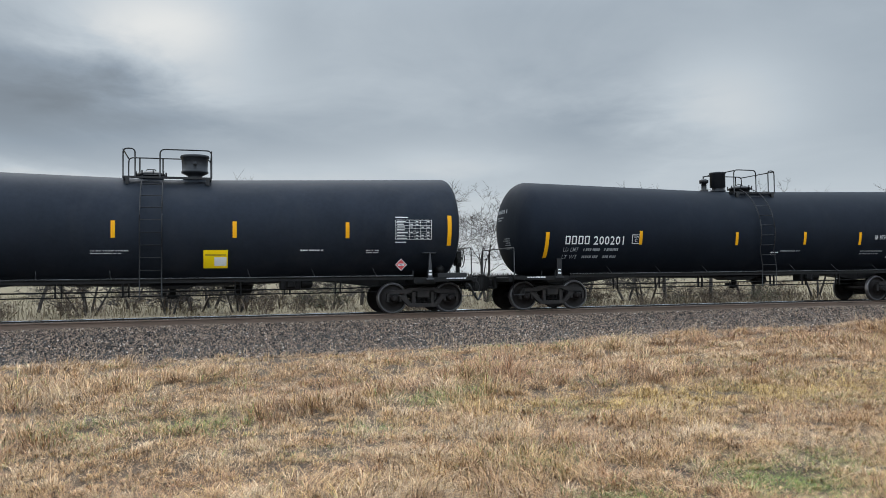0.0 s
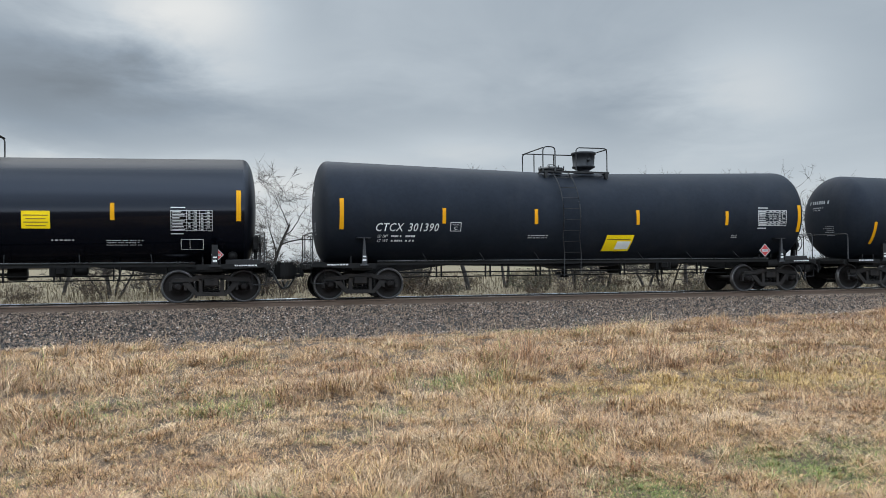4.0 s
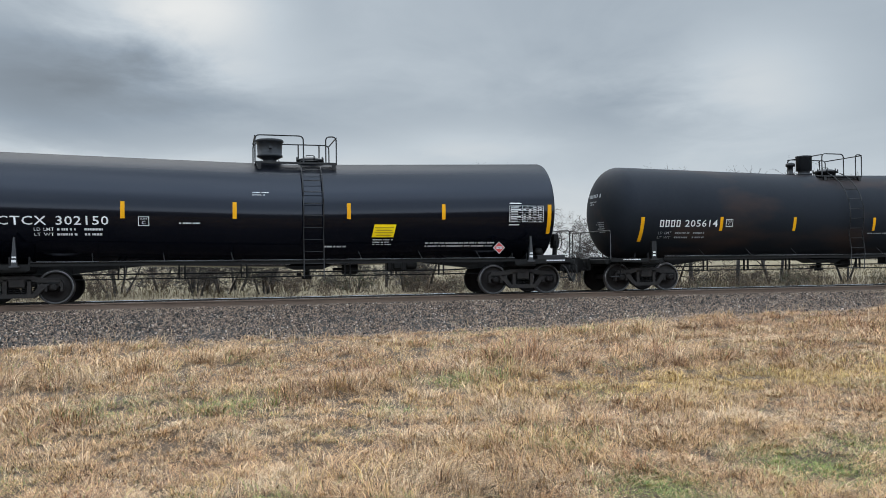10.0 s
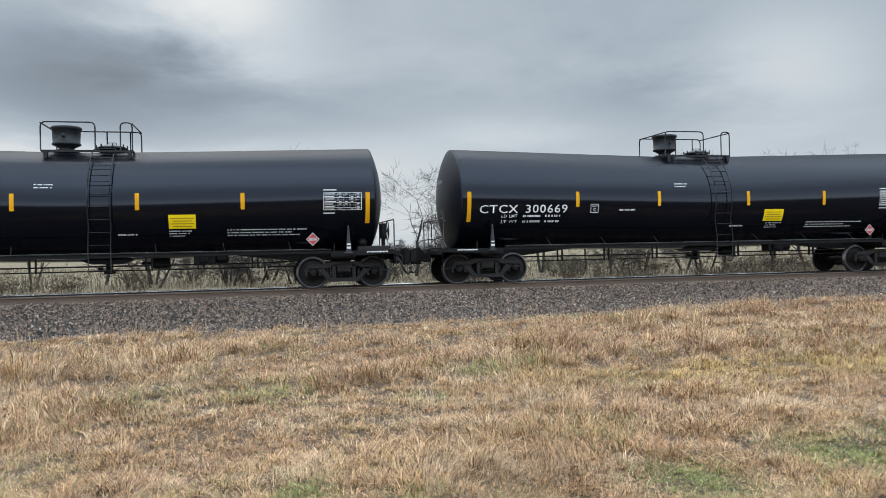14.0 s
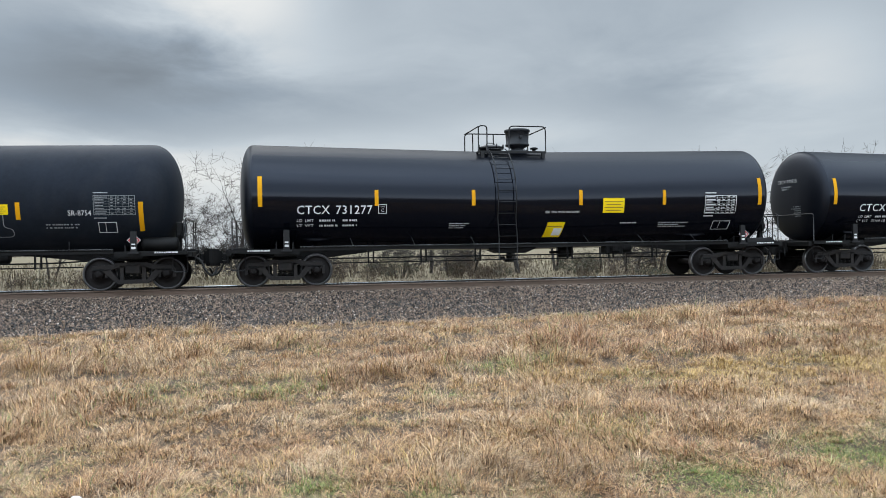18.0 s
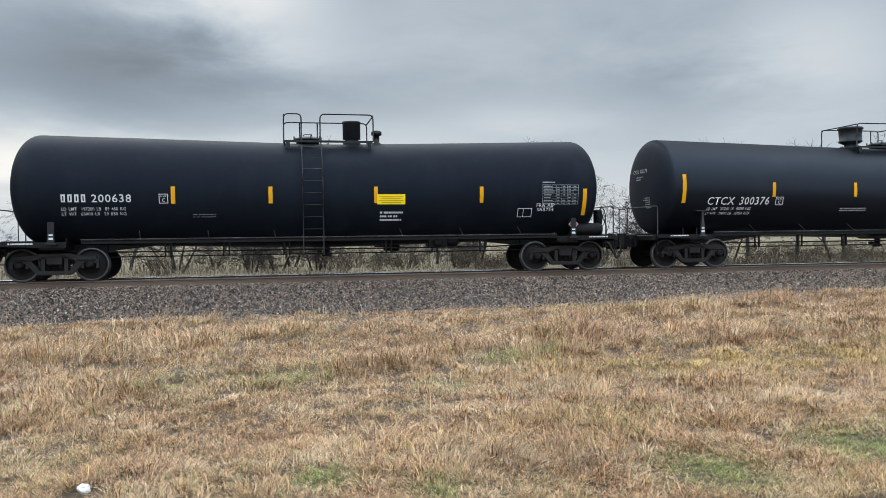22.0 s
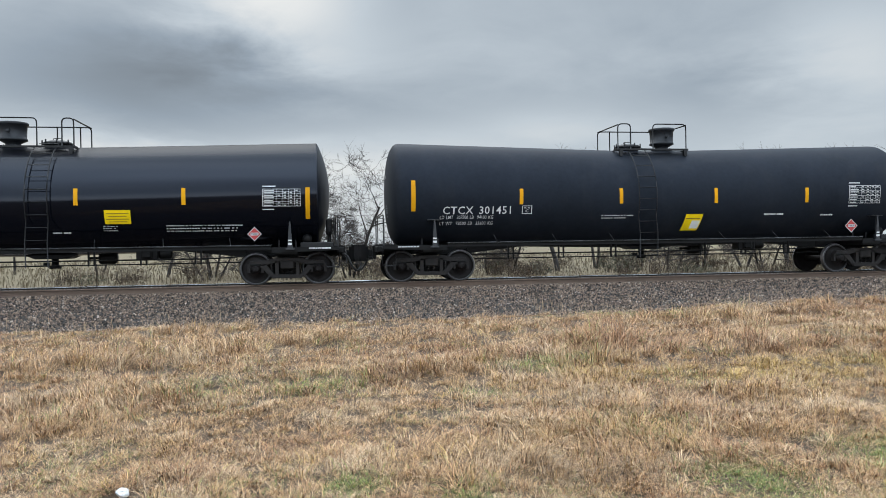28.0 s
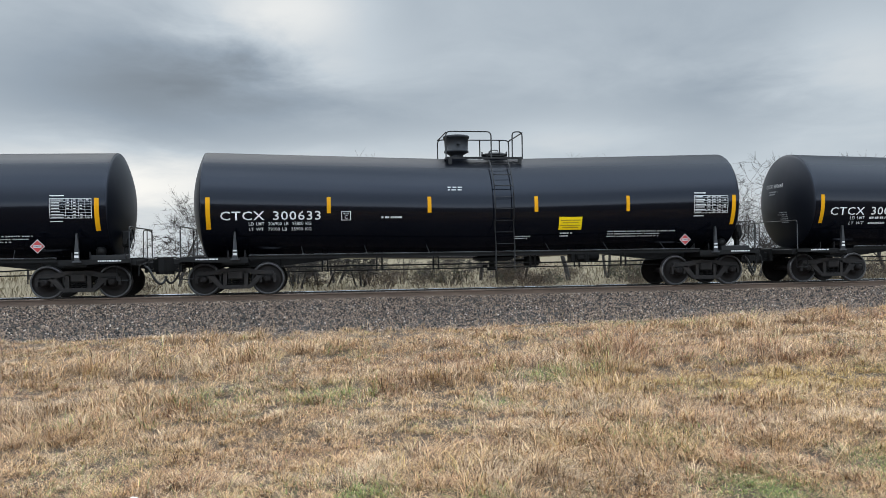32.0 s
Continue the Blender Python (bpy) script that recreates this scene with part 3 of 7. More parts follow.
def head_x(r, kind):
    """How far out the tank's head lies at that distance from the middle line."""
    dome, power, _ = HEADS[kind]
    r = min(r, RADIUS)
    if power:
        return HALF - dome + dome * (1 - (r / RADIUS) ** power) ** (1 / power)
    big = (RADIUS ** 2 + dome ** 2) / (2 * dome)
    return HALF - big + math.sqrt(big * big - r * r)


def tank_mesh(kind):
    def make():
        if HEADS[kind][1]:
            power = HEADS[kind][1]
            radii = [max(RADIUS * math.sin(i / 14 * math.pi / 2) ** (2 / power), 0.02) for i in range(15)]
            prof = [(r, head_x(r, kind)) for r in radii]
        else:
            prof = [(r, head_x(r, kind)) for r in (0.02, 0.3, 0.6, 0.9, 1.15, 1.35, 1.48, 1.525)]
            prof += [(1.542, head_x(1.535, kind) - 0.012), (RADIUS, head_x(RADIUS, kind) - 0.03), (RADIUS, head_x(RADIUS, kind) - 0.12)]
        rings = [(r, -x) for r, x in prof]
        for x in (-6.6, -5.2, -3.4, -1.7, -0.8, -0.3, 0.3, 0.8, 1.7, 3.4, 5.2, 6.6):
            rings.append((RADIUS, x))
        rings += [(r, x) for r, x in reversed(prof)]
        bm = lathe(bmesh.new(), rings, "X", 72, at=(0, 0, HEADS[kind][2]))
        for v in bm.verts:
            v.co.z += rise(v.co.x)
        return bm

    return make, HEADS[kind][2]


def on_tank(x, z, zc, lift=0.004):
    """The spot on the near side of the shell at height z."""
    d = z - zc
    r = RADIUS + lift
    return Vector((x, -math.sqrt(max(r * r - d * d, 0.0)), z))


def wrap(bm, zc, lift):
    """Bend a flat drawing (x, z over the tank's middle line along the shell) on to the near side of the shell; its y is the depth."""
    for v in bm.verts:
        x, dep, s = v.co
        a = s / RADIUS
        r = RADIUS + lift + dep
        z = zc + RADIUS * math.sin(a)
        d = z - zc - rise(x)
        v.co = (x, -math.sqrt(max(r * r - d * d, 0.0)), z)
    return bm


def arc(z, zc):
    """Length along the shell from its middle line to height z."""
    return RADIUS * math.asin(max(-1, min(1, (z - zc) / RADIUS)))


def patch(bm, x0, x1, s0, s1, depth=0.004, lean=0.0, mat=0, n=4):
    """A thin raised rectangle of a drawing."""
    rows = []
    for i in range(n + 1):
        s = s0 + (s1 - s0) * i / n
        k = lean * (i / n)
        rows.append([bm.verts.new((x0 + k, depth, s)), bm.verts.new((x1 + k, depth, s))])
    base = []
    for i in range(n + 1):
        s = s0 + (s1 - s0) * i / n
        k = lean * (i / n)
        base.append([bm.verts.new((x0 + k, 0, s)), bm.verts.new((x1 + k, 0, s))])
    for i in range(n):
        a, b, c, d = rows[i], rows[i + 1], base[i], base[i + 1]
        for q in ((a[0], a[1], b[1], b[0]), (a[1], c[1], d[1], b[1]), (c[0], a[0], b[0], d[0])):
            bm.faces.new(q).material_index = mat
    for a, c in ((rows[0], base[0]), (base[-1], rows[-1])):
        bm.faces.new((c[0], c[1], a[1], a[0])).material_index = mat
    return bm


def text_bmesh(body, height, bold=0.0, wide=1.0):
    """Letters from the built-in font, as a flat drawing that starts at x = 0, with their height."""
    cu = bpy.data.curves.new("letters", "FONT")
    cu.body, cu.size, cu.resolution_u = body, height / 0.69, 2
    cu.space_character, cu.space_word = 1.0 + 12 * bold, 1.5
    cu.offset = bold * height * 1.3
    ob = bpy.data.objects.new("letters", cu)
    scene.collection.objects.link(ob)
    dep = bpy.context.evaluated_depsgraph_get()
    me = bpy.data.meshes.new_from_object(ob.evaluated_get(dep))
    bpy.data.objects.remove(ob)
    bpy.data.curves.remove(cu)
    bm = bmesh.new()
    bm.from_mesh(me)
    bpy.data.meshes.remove(me)
    for v in bm.verts:
        v.co = (v.co.x * wide, 0.0, v.co.y)
    return bm


def shift(bm, x, s):
    for v in bm.verts:
        v.co.x += x
        v.co.z += s
    return bm


def fit_text(body, x0, x1, z, height, zc, slant=0.0, bold=0.006, lift=0.010):
    """Lettering between x0 and x1 with its foot at height z."""
    bm = text_bmesh(body, height, bold)
    xs = [v.co.x for v in bm.verts]
    k = (x1 - x0) / (max(xs) - min(xs))
    lo = min(xs)
    for v in bm.verts:
        v.co.x = (v.co.x - lo) * k + x0 + slant * v.co.z
    shift(bm, 0, arc(z, zc))
    return wrap(bm, zc, lift)


def block_letters(n, x0, x1, z, height, zc):
    """A company's mark as plain blocks, one for each letter."""
    bm = bmesh.new()
    w = (x1 - x0) / n
    s = arc(z, zc)
    for i in range(n):
        outline(bm, x0 + i * w + 0.03, x0 + (i + 1) * w - 0.03, s, s + height, 0.038)
    return wrap(bm, zc, 0.003)


def word_bars(x0, x1, z, height, zc, rng, lines=1, gap=0.045):
    """Writing too small to read: a row of bars for each line."""
    bm = bmesh.new()
    for j in range(lines):
        s = arc(z, zc) - j * (height + gap)
        x = x0
        end = x0 + (x1 - x0) * (1.0 if j == 0 else rng.uniform(0.6, 1.0))
        while x < end - 0.03:
            w = min(rng.uniform(0.03, 0.07), end - x)
            patch(bm, x, x + w, s + height * 0.12, s + height * 0.88, 0.002, n=1)
            x += w + (0.014 if rng.random() < 0.72 else 0.05)
    return wrap(bm, zc, 0.003)


def outline(bm, x0, x1, s0, s1, t=0.018, lean=0.0):
    patch(bm, x0, x1, s0, s0 + t, 0.002, n=1)
    patch(bm, x0 + lean, x1 + lean, s1 - t, s1, 0.002, n=1)
    patch(bm, x0, x0 + t, s0, s1, 0.002, lean)
    patch(bm, x1 - t, x1, s0, s1, 0.002, lean)
    return bm


def data_panel(x0, x1, z0, z1, zc, rng):
    """The painted test table: a frame, lines, columns and rows of unreadable figures."""
    bm = bmesh.new()
    s0, s1 = arc(z0, zc), arc(z1, zc)
    outline(bm, x0, x1, s0, s1, 0.012)
    n = 7
    for i in range(1, n):
        s = s0 + (s1 - s0) * i / n
        patch(bm, x0, x1, s - 0.004, s + 0.004, 0.002, n=1)
    mid = x0 + (x1 - x0) * 0.38
    for x in (mid, mid + (x1 - mid) * 0.25, mid + (x1 - mid) * 0.5, mid + (x1 - mid) * 0.75):
        patch(bm, x - 0.004, x + 0.004, s0, s1, 0.002)
    for i in range(n):
        s = s0 + (s1 - s0) * (i + 0.28) / n
        hh = (s1 - s0) / n * 0.30
        x = x0 + 0.04
        patch(bm, x, x + (mid - x) * rng.uniform(0.5, 0.9), s, s + hh, 0.002, n=1)
        for k in range(4):
            a = mid + (x1 - mid) * k / 4 + 0.03
            if rng.random() < 0.75:
                patch(bm, a, a + (x1 - mid) / 4 - 0.10, s, s + hh, 0.002, n=1)
    patch(bm, x0, x0 + (x1 - x0) * 0.35, s1 + 0.06, s1 + 0.09, 0.002, n=1)
    patch(bm, x0, x0 + (x1 - x0) * 0.30, s0 - 0.10, s0 - 0.07, 0.002, n=1)
    return wrap(bm, zc, 0.003)


# -- running gear --
def side_frame_mesh():
    bm = bmesh.new()
    y0, y1 = -0.08, 0.08
    # upper chord, lower chord, columns and sloping arms, with the windows left open
    extrude_outline(bm, [(-1.1, 0.56), (-1.04, 0.69), (-0.62, 0.71), (-0.36, 0.77), (0.36, 0.77), (0.62, 0.71), (1.04, 0.69), (1.1, 0.56), (0.66, 0.56), (0.34, 0.64), (-0.34, 0.64), (-0.66, 0.56)], y0, y1)
    extrude_outline(bm, [(-0.42, 0.19), (0.42, 0.19), (0.46, 0.30), (-0.46, 0.30)], y0 - 0.02, y1 + 0.02)
    for s in (-1, 1):
        arm = [(s * 0.60, 0.60), (s * 0.80, 0.58), (s * 0.46, 0.22), (s * 0.34, 0.26)]
        extrude_outline(bm, arm if s > 0 else arm[::-1], y0, y1)
        col = [(s * 0.24, 0.28), (s * 0.34, 0.28), (s * 0.34, 0.68), (s * 0.24, 0.68)]
        extrude_outline(bm, col if s > 0 else col[::-1], y0, y1)
        ped = [(s * 0.68, 0.60), (s * 1.12, 0.60), (s * 1.12, 0.36), (s * 1.05, 0.36), (s * 1.05, 0.50), (s * 0.73, 0.50), (s * 0.73, 0.36), (s * 0.66, 0.36)]
        extrude_outline(bm, ped if s > 0 else ped[::-1], y0 + 0.02, y1 - 0.02)
    bmesh.ops.recalc_face_normals(bm, faces=bm.faces)
    return bm


def spring_mesh():
    bm = bmesh.new()
    pts, turns, n = [], 4.5, 28
    for i in range(n + 1):
        a = i / n * turns * 2 * math.pi
        pts.append((0.07 * math.cos(a), 0.07 * math.sin(a), i / n * 0.24))
    return tube(bm, pts, 0.014, 4)


def wheelset_mesh():
    """Axle, two wheels with flange and tread, and the turning bearing caps with their bolts; material 1 is the bright tread."""
    bm = bmesh.new()
    lathe(bm, [(0.075, -1.0), (0.075, -0.8), (0.085, -0.72), (0.085, 0.72), (0.075, 0.8), (0.075, 1.0)], "Y", 14)
    for s in (-1, 1):
        prof = [(0.10, 0.83), (0.13, 0.845), (0.18, 0.835), (0.22, 0.805), (0.36, 0.785), (0.395, 0.80), (0.405, 0.835), (0.447, 0.838),
                (0.457, 0.832), (0.458, 0.755), (0.486, 0.735), (0.484, 0.712), (0.44, 0.705), (0.40, 0.715), (0.36, 0.745), (0.22, 0.745), (0.12, 0.72)]
        mats = [0] * 6 + [2, 1, 1, 1] + [0] * 6
        lathe(bm, [(r, y * s) for r, y in prof], "Y", 26, mat=mats)
        lathe(bm, [(0.10, s * 0.90), (0.125, s * 0.92), (0.125, s * 1.06), (0.10, s * 1.075), (0.10, s * 1.12), (0.03, s * 1.125)], "Y", 18)
        for k in range(3):
            a = k * 2.094
            lathe(bm, [(0.022, s * 1.12), (0.022, s * 1.145)], "Y", 6, at=(0.06 * math.cos(a), 0, 0.06 * math.sin(a)))
    bmesh.ops.recalc_face_normals(bm, faces=bm.faces)
    return bm


def truck_bolster_mesh():
    bm = bmesh.new()
    box(bm, -0.20, 0.20, -1.12, 1.12, 0.46, 0.70, 0.03)
    box(bm, -0.30, 0.30, -0.35, 0.35, 0.70, 0.80, 0.03)
    for s in (-1, 1):
        box(bm, s * 0.52 - 0.06, s * 0.52 + 0.06, -0.80, 0.80, 0.34, 0.42, 0.02)     # brake beams
    return bm


def bearing_adapter_mesh():
    bm = bmesh.new()
    box(bm, -0.15, 0.15, -0.09, 0.09, 0.55, 0.61, 0.015)
    return bm


def build_truck(car, x, wheels):
    truck = part("truck", shared("truck", truck_bolster_mesh, M["truck_steel"]), None, car, "dusty cast-steel freight truck", at=(x, 0, 0))
    for s in (-1, 1):
        part("side_frame", shared("side_frame", side_frame_mesh, M["truck_steel"]), None, truck, at=(0, s * 1.0, 0))
        for k in (-0.155, 0.0, 0.155):
            part("spring", shared("spring", spring_mesh, M["frame_steel"]), None, truck, at=(k, s * 1.0, 0.30))
        for k in (-AXLE_AT, AXLE_AT):
            part("bearing_adapter", shared("bearing_adapter", bearing_adapter_mesh, M["frame_steel"]), None, truck, at=(k, s * 1.0, 0))
        for k in (-0.44, 0.44):
            part("brake_shoe", shared("brake_shoe", lambda: box(bmesh.new(), -0.045, 0.045, -0.05, 0.05, 0.30, 0.58, 0.015), M["frame_steel"]), None, truck, at=(k * 0.98, s * 0.77, 0))
    for k in (-AXLE_AT, AXLE_AT):
        w = part("wheelset", shared("wheelset", wheelset_mesh, [M["wheel_steel"], M["tread"], M["rim"]]), None, truck, "brown steel wheelset with bright worn treads", at=(k, 0, WHEEL_R))
        wheels.append((w, k))


# -- ends and underframe --
def stub_sill_mesh():
    """One end (towards +x): the centre sill, body bolster with its saddle wings, end platform and draft pocket."""
    bm = bmesh.new()
    box(bm, 5.9, 8.72, -0.27, 0.27, 0.80, 1.12, 0.02)
    extrude_outline(bm, [(3.9, 1.03), (5.9, 0.80), (5.9, 1.12), (3.9, 1.06)], -0.27, 0.27)
    box(bm, 8.55, 8.74, -1.40, 1.40, 0.90, 1.06, 0.015)          # end sill
    box(bm, 7.55, 8.60, -1.45, 1.45, 1.02, 1.05)                  # walkway
    box(bm, 6.80, 7.44, -1.36, 1.36, 0.86, 1.04, 0.02)           # body bolster
    for s in (-1, 1):
        extrude_outline(bm, [(6.72, 0.92), (8.60, 0.98), (8.60, 1.08), (6.72, 1.08)], s * 1.45 - 0.03, s * 1.45 + 0.03)
    bmesh.ops.recalc_face_normals(bm, faces=bm.faces)
    return bm


def saddle_mesh(zc):
    """The web plates that carry the tank's end."""
    def make():
        bm = bmesh.new()
        for x0, x1 in ((6.86, 6.90), (7.34, 7.38)):
            pts_o = [(-0.8, 1.02), (0.8, 1.02)]
            n = 14
            for i in range(n + 1):
                a = -0.55 + 1.10 * (1 - i / n)
                pts_o.append((RADIUS * math.sin(a) * 1.0, zc - RADIUS * math.cos(a) + 0.02))
            va = [bm.verts.new((x0, y, z)) for y, z in pts_o]
            vb = [bm.verts.new((x1, y, z)) for y, z in pts_o]
            bm.faces.new(va), bm.faces.new(vb[::-1])
            for i in range(len(pts_o)):
                j = (i + 1) % len(pts_o)
                bm.faces.new((va[j], va[i], vb[i], vb[j]))
        bmesh.ops.recalc_face_normals(bm, faces=bm.faces)
        return bm
    return make


def coupler_mesh():
    """Shank, striker, knuckle head and the carrier under it."""
    bm = bmesh.new()
    box(bm, 8.66, 9.08, -0.11, 0.11, 0.78, 0.98, 0.02)
    box(bm, 8.70, 8.80, -0.30, 0.30, 0.68, 1.10, 0.02)
    box(bm, 8.74, 8.92, -0.17, 0.17, 0.68, 0.77, 0.015)
    extr = [(8.98, -0.15), (9.14, -0.24), (9.30, -0.22), (9.38, -0.12), (9.30, -0.04), (9.22, 0.02), (9.30, 0.10), (9.37, 0.20), (9.22, 0.24), (8.98, 0.15)]
    for z0, z1, k in ((0.70, 1.06, 1.0), (0.62, 0.70, 0.72), (1.06, 1.12, 0.6)):
        a = [bm.verts.new(((x - 9.18) * k + 9.12, y * k, z0)) for x, y in extr]
        b = [bm.verts.new(((x - 9.18) * k + 9.12, y * k, z1)) for x, y in extr]
        bm.faces.new(a[::-1]), bm.faces.new(b)
        for i in range(len(extr)):
            j = (i + 1) % len(extr)
            bm.faces.new((a[i], a[j], b[j], b[i]))
    bmesh.ops.recalc_face_normals(bm, faces=bm.faces)
    return bm


def uncoupling_lever_mesh():
    return tube(bmesh.new(), bend([(8.80, -1.42, 0.62), (8.80, -1.38, 0.90), (8.80, -0.30, 0.98), (9.02, -0.08, 1.14)], 0.08), 0.016, 5)


def hose_mesh():
    return tube(bmesh.new(), bend([(8.72, -0.42, 0.88), (8.86, -0.44, 0.80), (8.98, -0.44, 0.52), (9.12, -0.36, 0.34), (9.22, -0.26, 0.36), (9.30, -0.20, 0.56)], 0.12, 4), 0.034, 7)


def end_rail_mesh():
    """The hand rail across an end platform, with its braces."""
    bm = bmesh.new()
    tube(bm, bend([(8.56, -1.42, 1.05), (8.56, -1.42, 1.97), (8.56, 1.42, 1.97), (8.56, 1.42, 1.05)], 0.12), 0.019, 6)
    tube(bm, [(8.56, 0.75, 1.05), (8.56, 0.75, 1.96)], 0.015, 5)
    tube(bm, bend([(8.30, 1.42, 1.05), (8.30, 1.42, 1.97), (8.58, 1.42, 1.97)], 0.10), 0.016, 5)
    return bm


def sill_step_mesh():
    return tube(bmesh.new(), bend([(8.60, -1.42, 0.95), (8.60, -1.42, 0.50), (8.22, -1.42, 0.50), (8.22, -1.42, 0.95)], 0.05), 0.016, 5)


def brake_wheel_mesh():
    bm = bmesh.new()
    n, r = 24, 0.28
    ring = [(0.0, r * math.cos(2 * math.pi * k / n), r * math.sin(2 * math.pi * k / n)) for k in range(n + 1)]
    tube(bm, ring, 0.016, 6, caps=False)
    for k in range(5):
        a = k * 2 * math.pi / 5
        tube(bm, [(0, 0, 0), (0.0, r * math.cos(a), r * math.sin(a))], 0.010, 5)
    lathe(bm, [(0.04, -0.05), (0.05, 0.03)], "X", 10)
    return bm


def brake_stand_mesh():
    """The hand brake's gear housing on its post, with the chain's pull rod."""
    bm = bmesh.new()
    box(bm, -0.05, 0.05, -0.07, 0.07, 1.04, 1.50, 0.01)
    box(bm, -0.10, 0.09, -0.15, 0.15, 1.42, 1.88, 0.03)
    box(bm, -0.06, 0.06, -0.22, -0.12, 1.50, 1.66, 0.01)
    tube(bm, [(0.0, 0.10, 1.45), (-0.05, 0.12, 1.02)], 0.014, 5)
    tube(bm, [(-0.02, -0.20, 1.06), (-0.02, -0.16, 1.52)], 0.016, 5)
    return bm


def jack_post_mesh(fam):
    """The gusset on the shell over the body bolster: a slim taper, one with a cap, or a plain dark box on the bare tanks."""
    def make():
        bm = bmesh.new()
        y = -1.40
        if fam[0] == "g" or fam == "c7":
            extrude_outline(bm, [(-0.09, 1.02), (0.09, 1.02), (0.08, 1.62), (-0.08, 1.62)], y - 0.14, y - 0.06)
            box(bm, -0.15, 0.15, y - 0.15, y + 0.2, 1.0, 1.05, 0.008)
        else:
            extrude_outline(bm, [(-0.075, 1.02), (0.075, 1.02), (0.045, 1.45), (0.016, 1.80), (-0.016, 1.80), (-0.045, 1.45)], y - 0.14, y - 0.06)
            box(bm, -0.12, 0.12, y - 0.15, y + 0.2, 1.0, 1.05, 0.008)
            if fam == "cd":
                box(bm, -0.20, 0.20, y - 0.13, y + 0.1, 1.80, 1.82, 0.006)
        bmesh.ops.recalc_face_normals(bm, faces=bm.faces)
        return bm
    return make


def sill_bars_mesh():
    bm = bmesh.new()
    rng = random.Random(4)
    x = 0.0
    while x < 0.62:
        w = rng.uniform(0.03, 0.08)
        box(bm, x, x + w, -1.486, -1.481, 1.02, 1.06)
        x += w + 0.018
    return bm


def side_rail_mesh(x0, x1):
    def make():
        bm = tube(bmesh.new(), [(x0, -1.50, 1.12), (x1, -1.50, 1.12)], 0.022, 6)
        # thin pale strip: a painted highlight on the rail's top edge
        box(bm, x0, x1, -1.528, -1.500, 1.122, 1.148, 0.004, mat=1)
        box(bm, x0, x1, -1.490, -1.470, 1.02, 1.11, mat=2)
        return bm
    return make


def side_rail_bracket_mesh(zc):
    def make():
        bm = bmesh.new()
        p = on_tank(0, 1.62, zc, 0.0)
        tube(bm, [(0.0, -1.50, 1.12), (-0.06, p.y - 0.005, 1.36)], 0.014, 5)
        tube(bm, [(0.0, -1.50, 1.10), (0.0, -0.55, 1.12)], 0.014, 5)
        return bm
    return make


def pipe_mesh():
    """The train line and the brake rod under the tank."""
    bm = bmesh.new()
    tube(bm, bend([(-8.7, -0.42, 0.86), (-6.0, -0.62, 0.78), (5.0, -0.62, 0.78), (6.4, -0.42, 0.86), (8.7, -0.42, 0.86)], 0.4), 0.024, 6)
    return bm


def rod_mesh():
    return tube(bmesh.new(), [(-6.2, -0.60, 0.64), (5.8, -0.60, 0.66)], 0.018, 5)


def hanger_mesh():
    return box(box(bmesh.new(), -0.10, -0.055, -0.66, -0.60, 0.62, 1.12, 0.006), 0.055, 0.10, -0.66, -0.60, 0.62, 1.12, 0.006)


def outlet_mesh(zc):
    """The skid and bottom outlet valve."""
    def make():
        bm = bmesh.new()
        extrude_outline(bm, [(-0.95, 1.05), (0.95, 1.05), (0.42, 0.84), (-0.42, 0.84)], -0.36, 0.36)
        lathe(bm, [(0.16, 0.56), (0.16, 0.62), (0.10, 0.64), (0.10, 0.86)], "Z", 14)
        box(bm, -0.30, -0.16, -0.1, 0.1, 0.64, 0.74, 0.02)
        bmesh.ops.recalc_face_normals(bm, faces=bm.faces)
        return bm
    return make


def reservoir_mesh():
    """A lying air reservoir with domed ends."""
    return lathe(bmesh.new(), [(0.05, -0.50), (0.16, -0.47), (0.2, -0.40), (0.2, 0.40), (0.16, 0.47), (0.05, 0.50)], "X", 20)


def brake_valve_mesh():
    bm = bmesh.new()
    box(bm, -0.30, 0.30, -0.22, 0.18, 0.62, 0.98, 0.03)
    box(bm, -0.14, 0.14, -0.34, -0.2, 0.68, 0.90, 0.04)
    lathe(bm, [(0.13, 0.30), (0.15, 0.34), (0.15, 0.62), (0.10, 0.66)], "X", 14, at=(0, 0, 0.80))
    return bm


def brake_cylinder_mesh():
    bm = bmesh.new()
    lathe(bm, [(0.04, -0.62), (0.04, -0.34), (0.16, -0.33), (0.18, -0.28), (0.18, 0.1), (0.14, 0.16), (0.03, 0.17)], "X", 16)
    return bm


def roof_valve_mesh():
    """The protective housing with its lid, on a flange with bolts."""
    bm = bmesh.new()
    lathe(bm, [(0.30, 0.0), (0.34, 0.02), (0.34, 0.07), (0.20, 0.09), (0.20, 0.15), (0.33, 0.22), (0.38, 0.24), (0.38, 0.29), (0.355, 0.30), (0.375, 0.66), (0.41, 0.68), (0.41, 0.73), (0.39, 0.755), (0.10, 0.79)], "Z", 28)
    for k in range(12):
        a = k * math.pi / 6
        lathe(bm, [(0.018, 0.07), (0.018, 0.10)], "Z", 6, at=(0.31 * math.cos(a), 0.31 * math.sin(a), 0))
    box(bm, -0.05, 0.05, -0.42, -0.36, 0.44, 0.52, 0.01)
    return bm


def square_valve_mesh():
    """The older, narrower housing with straight sides."""
    bm = bmesh.new()
    lathe(bm, [(0.24, 0.0), (0.27, 0.02), (0.27, 0.08), (0.20, 0.10), (0.20, 0.17), (0.27, 0.19), (0.27, 0.66), (0.285, 0.67), (0.285, 0.72), (0.08, 0.75)], "Z", 24)
    return bm


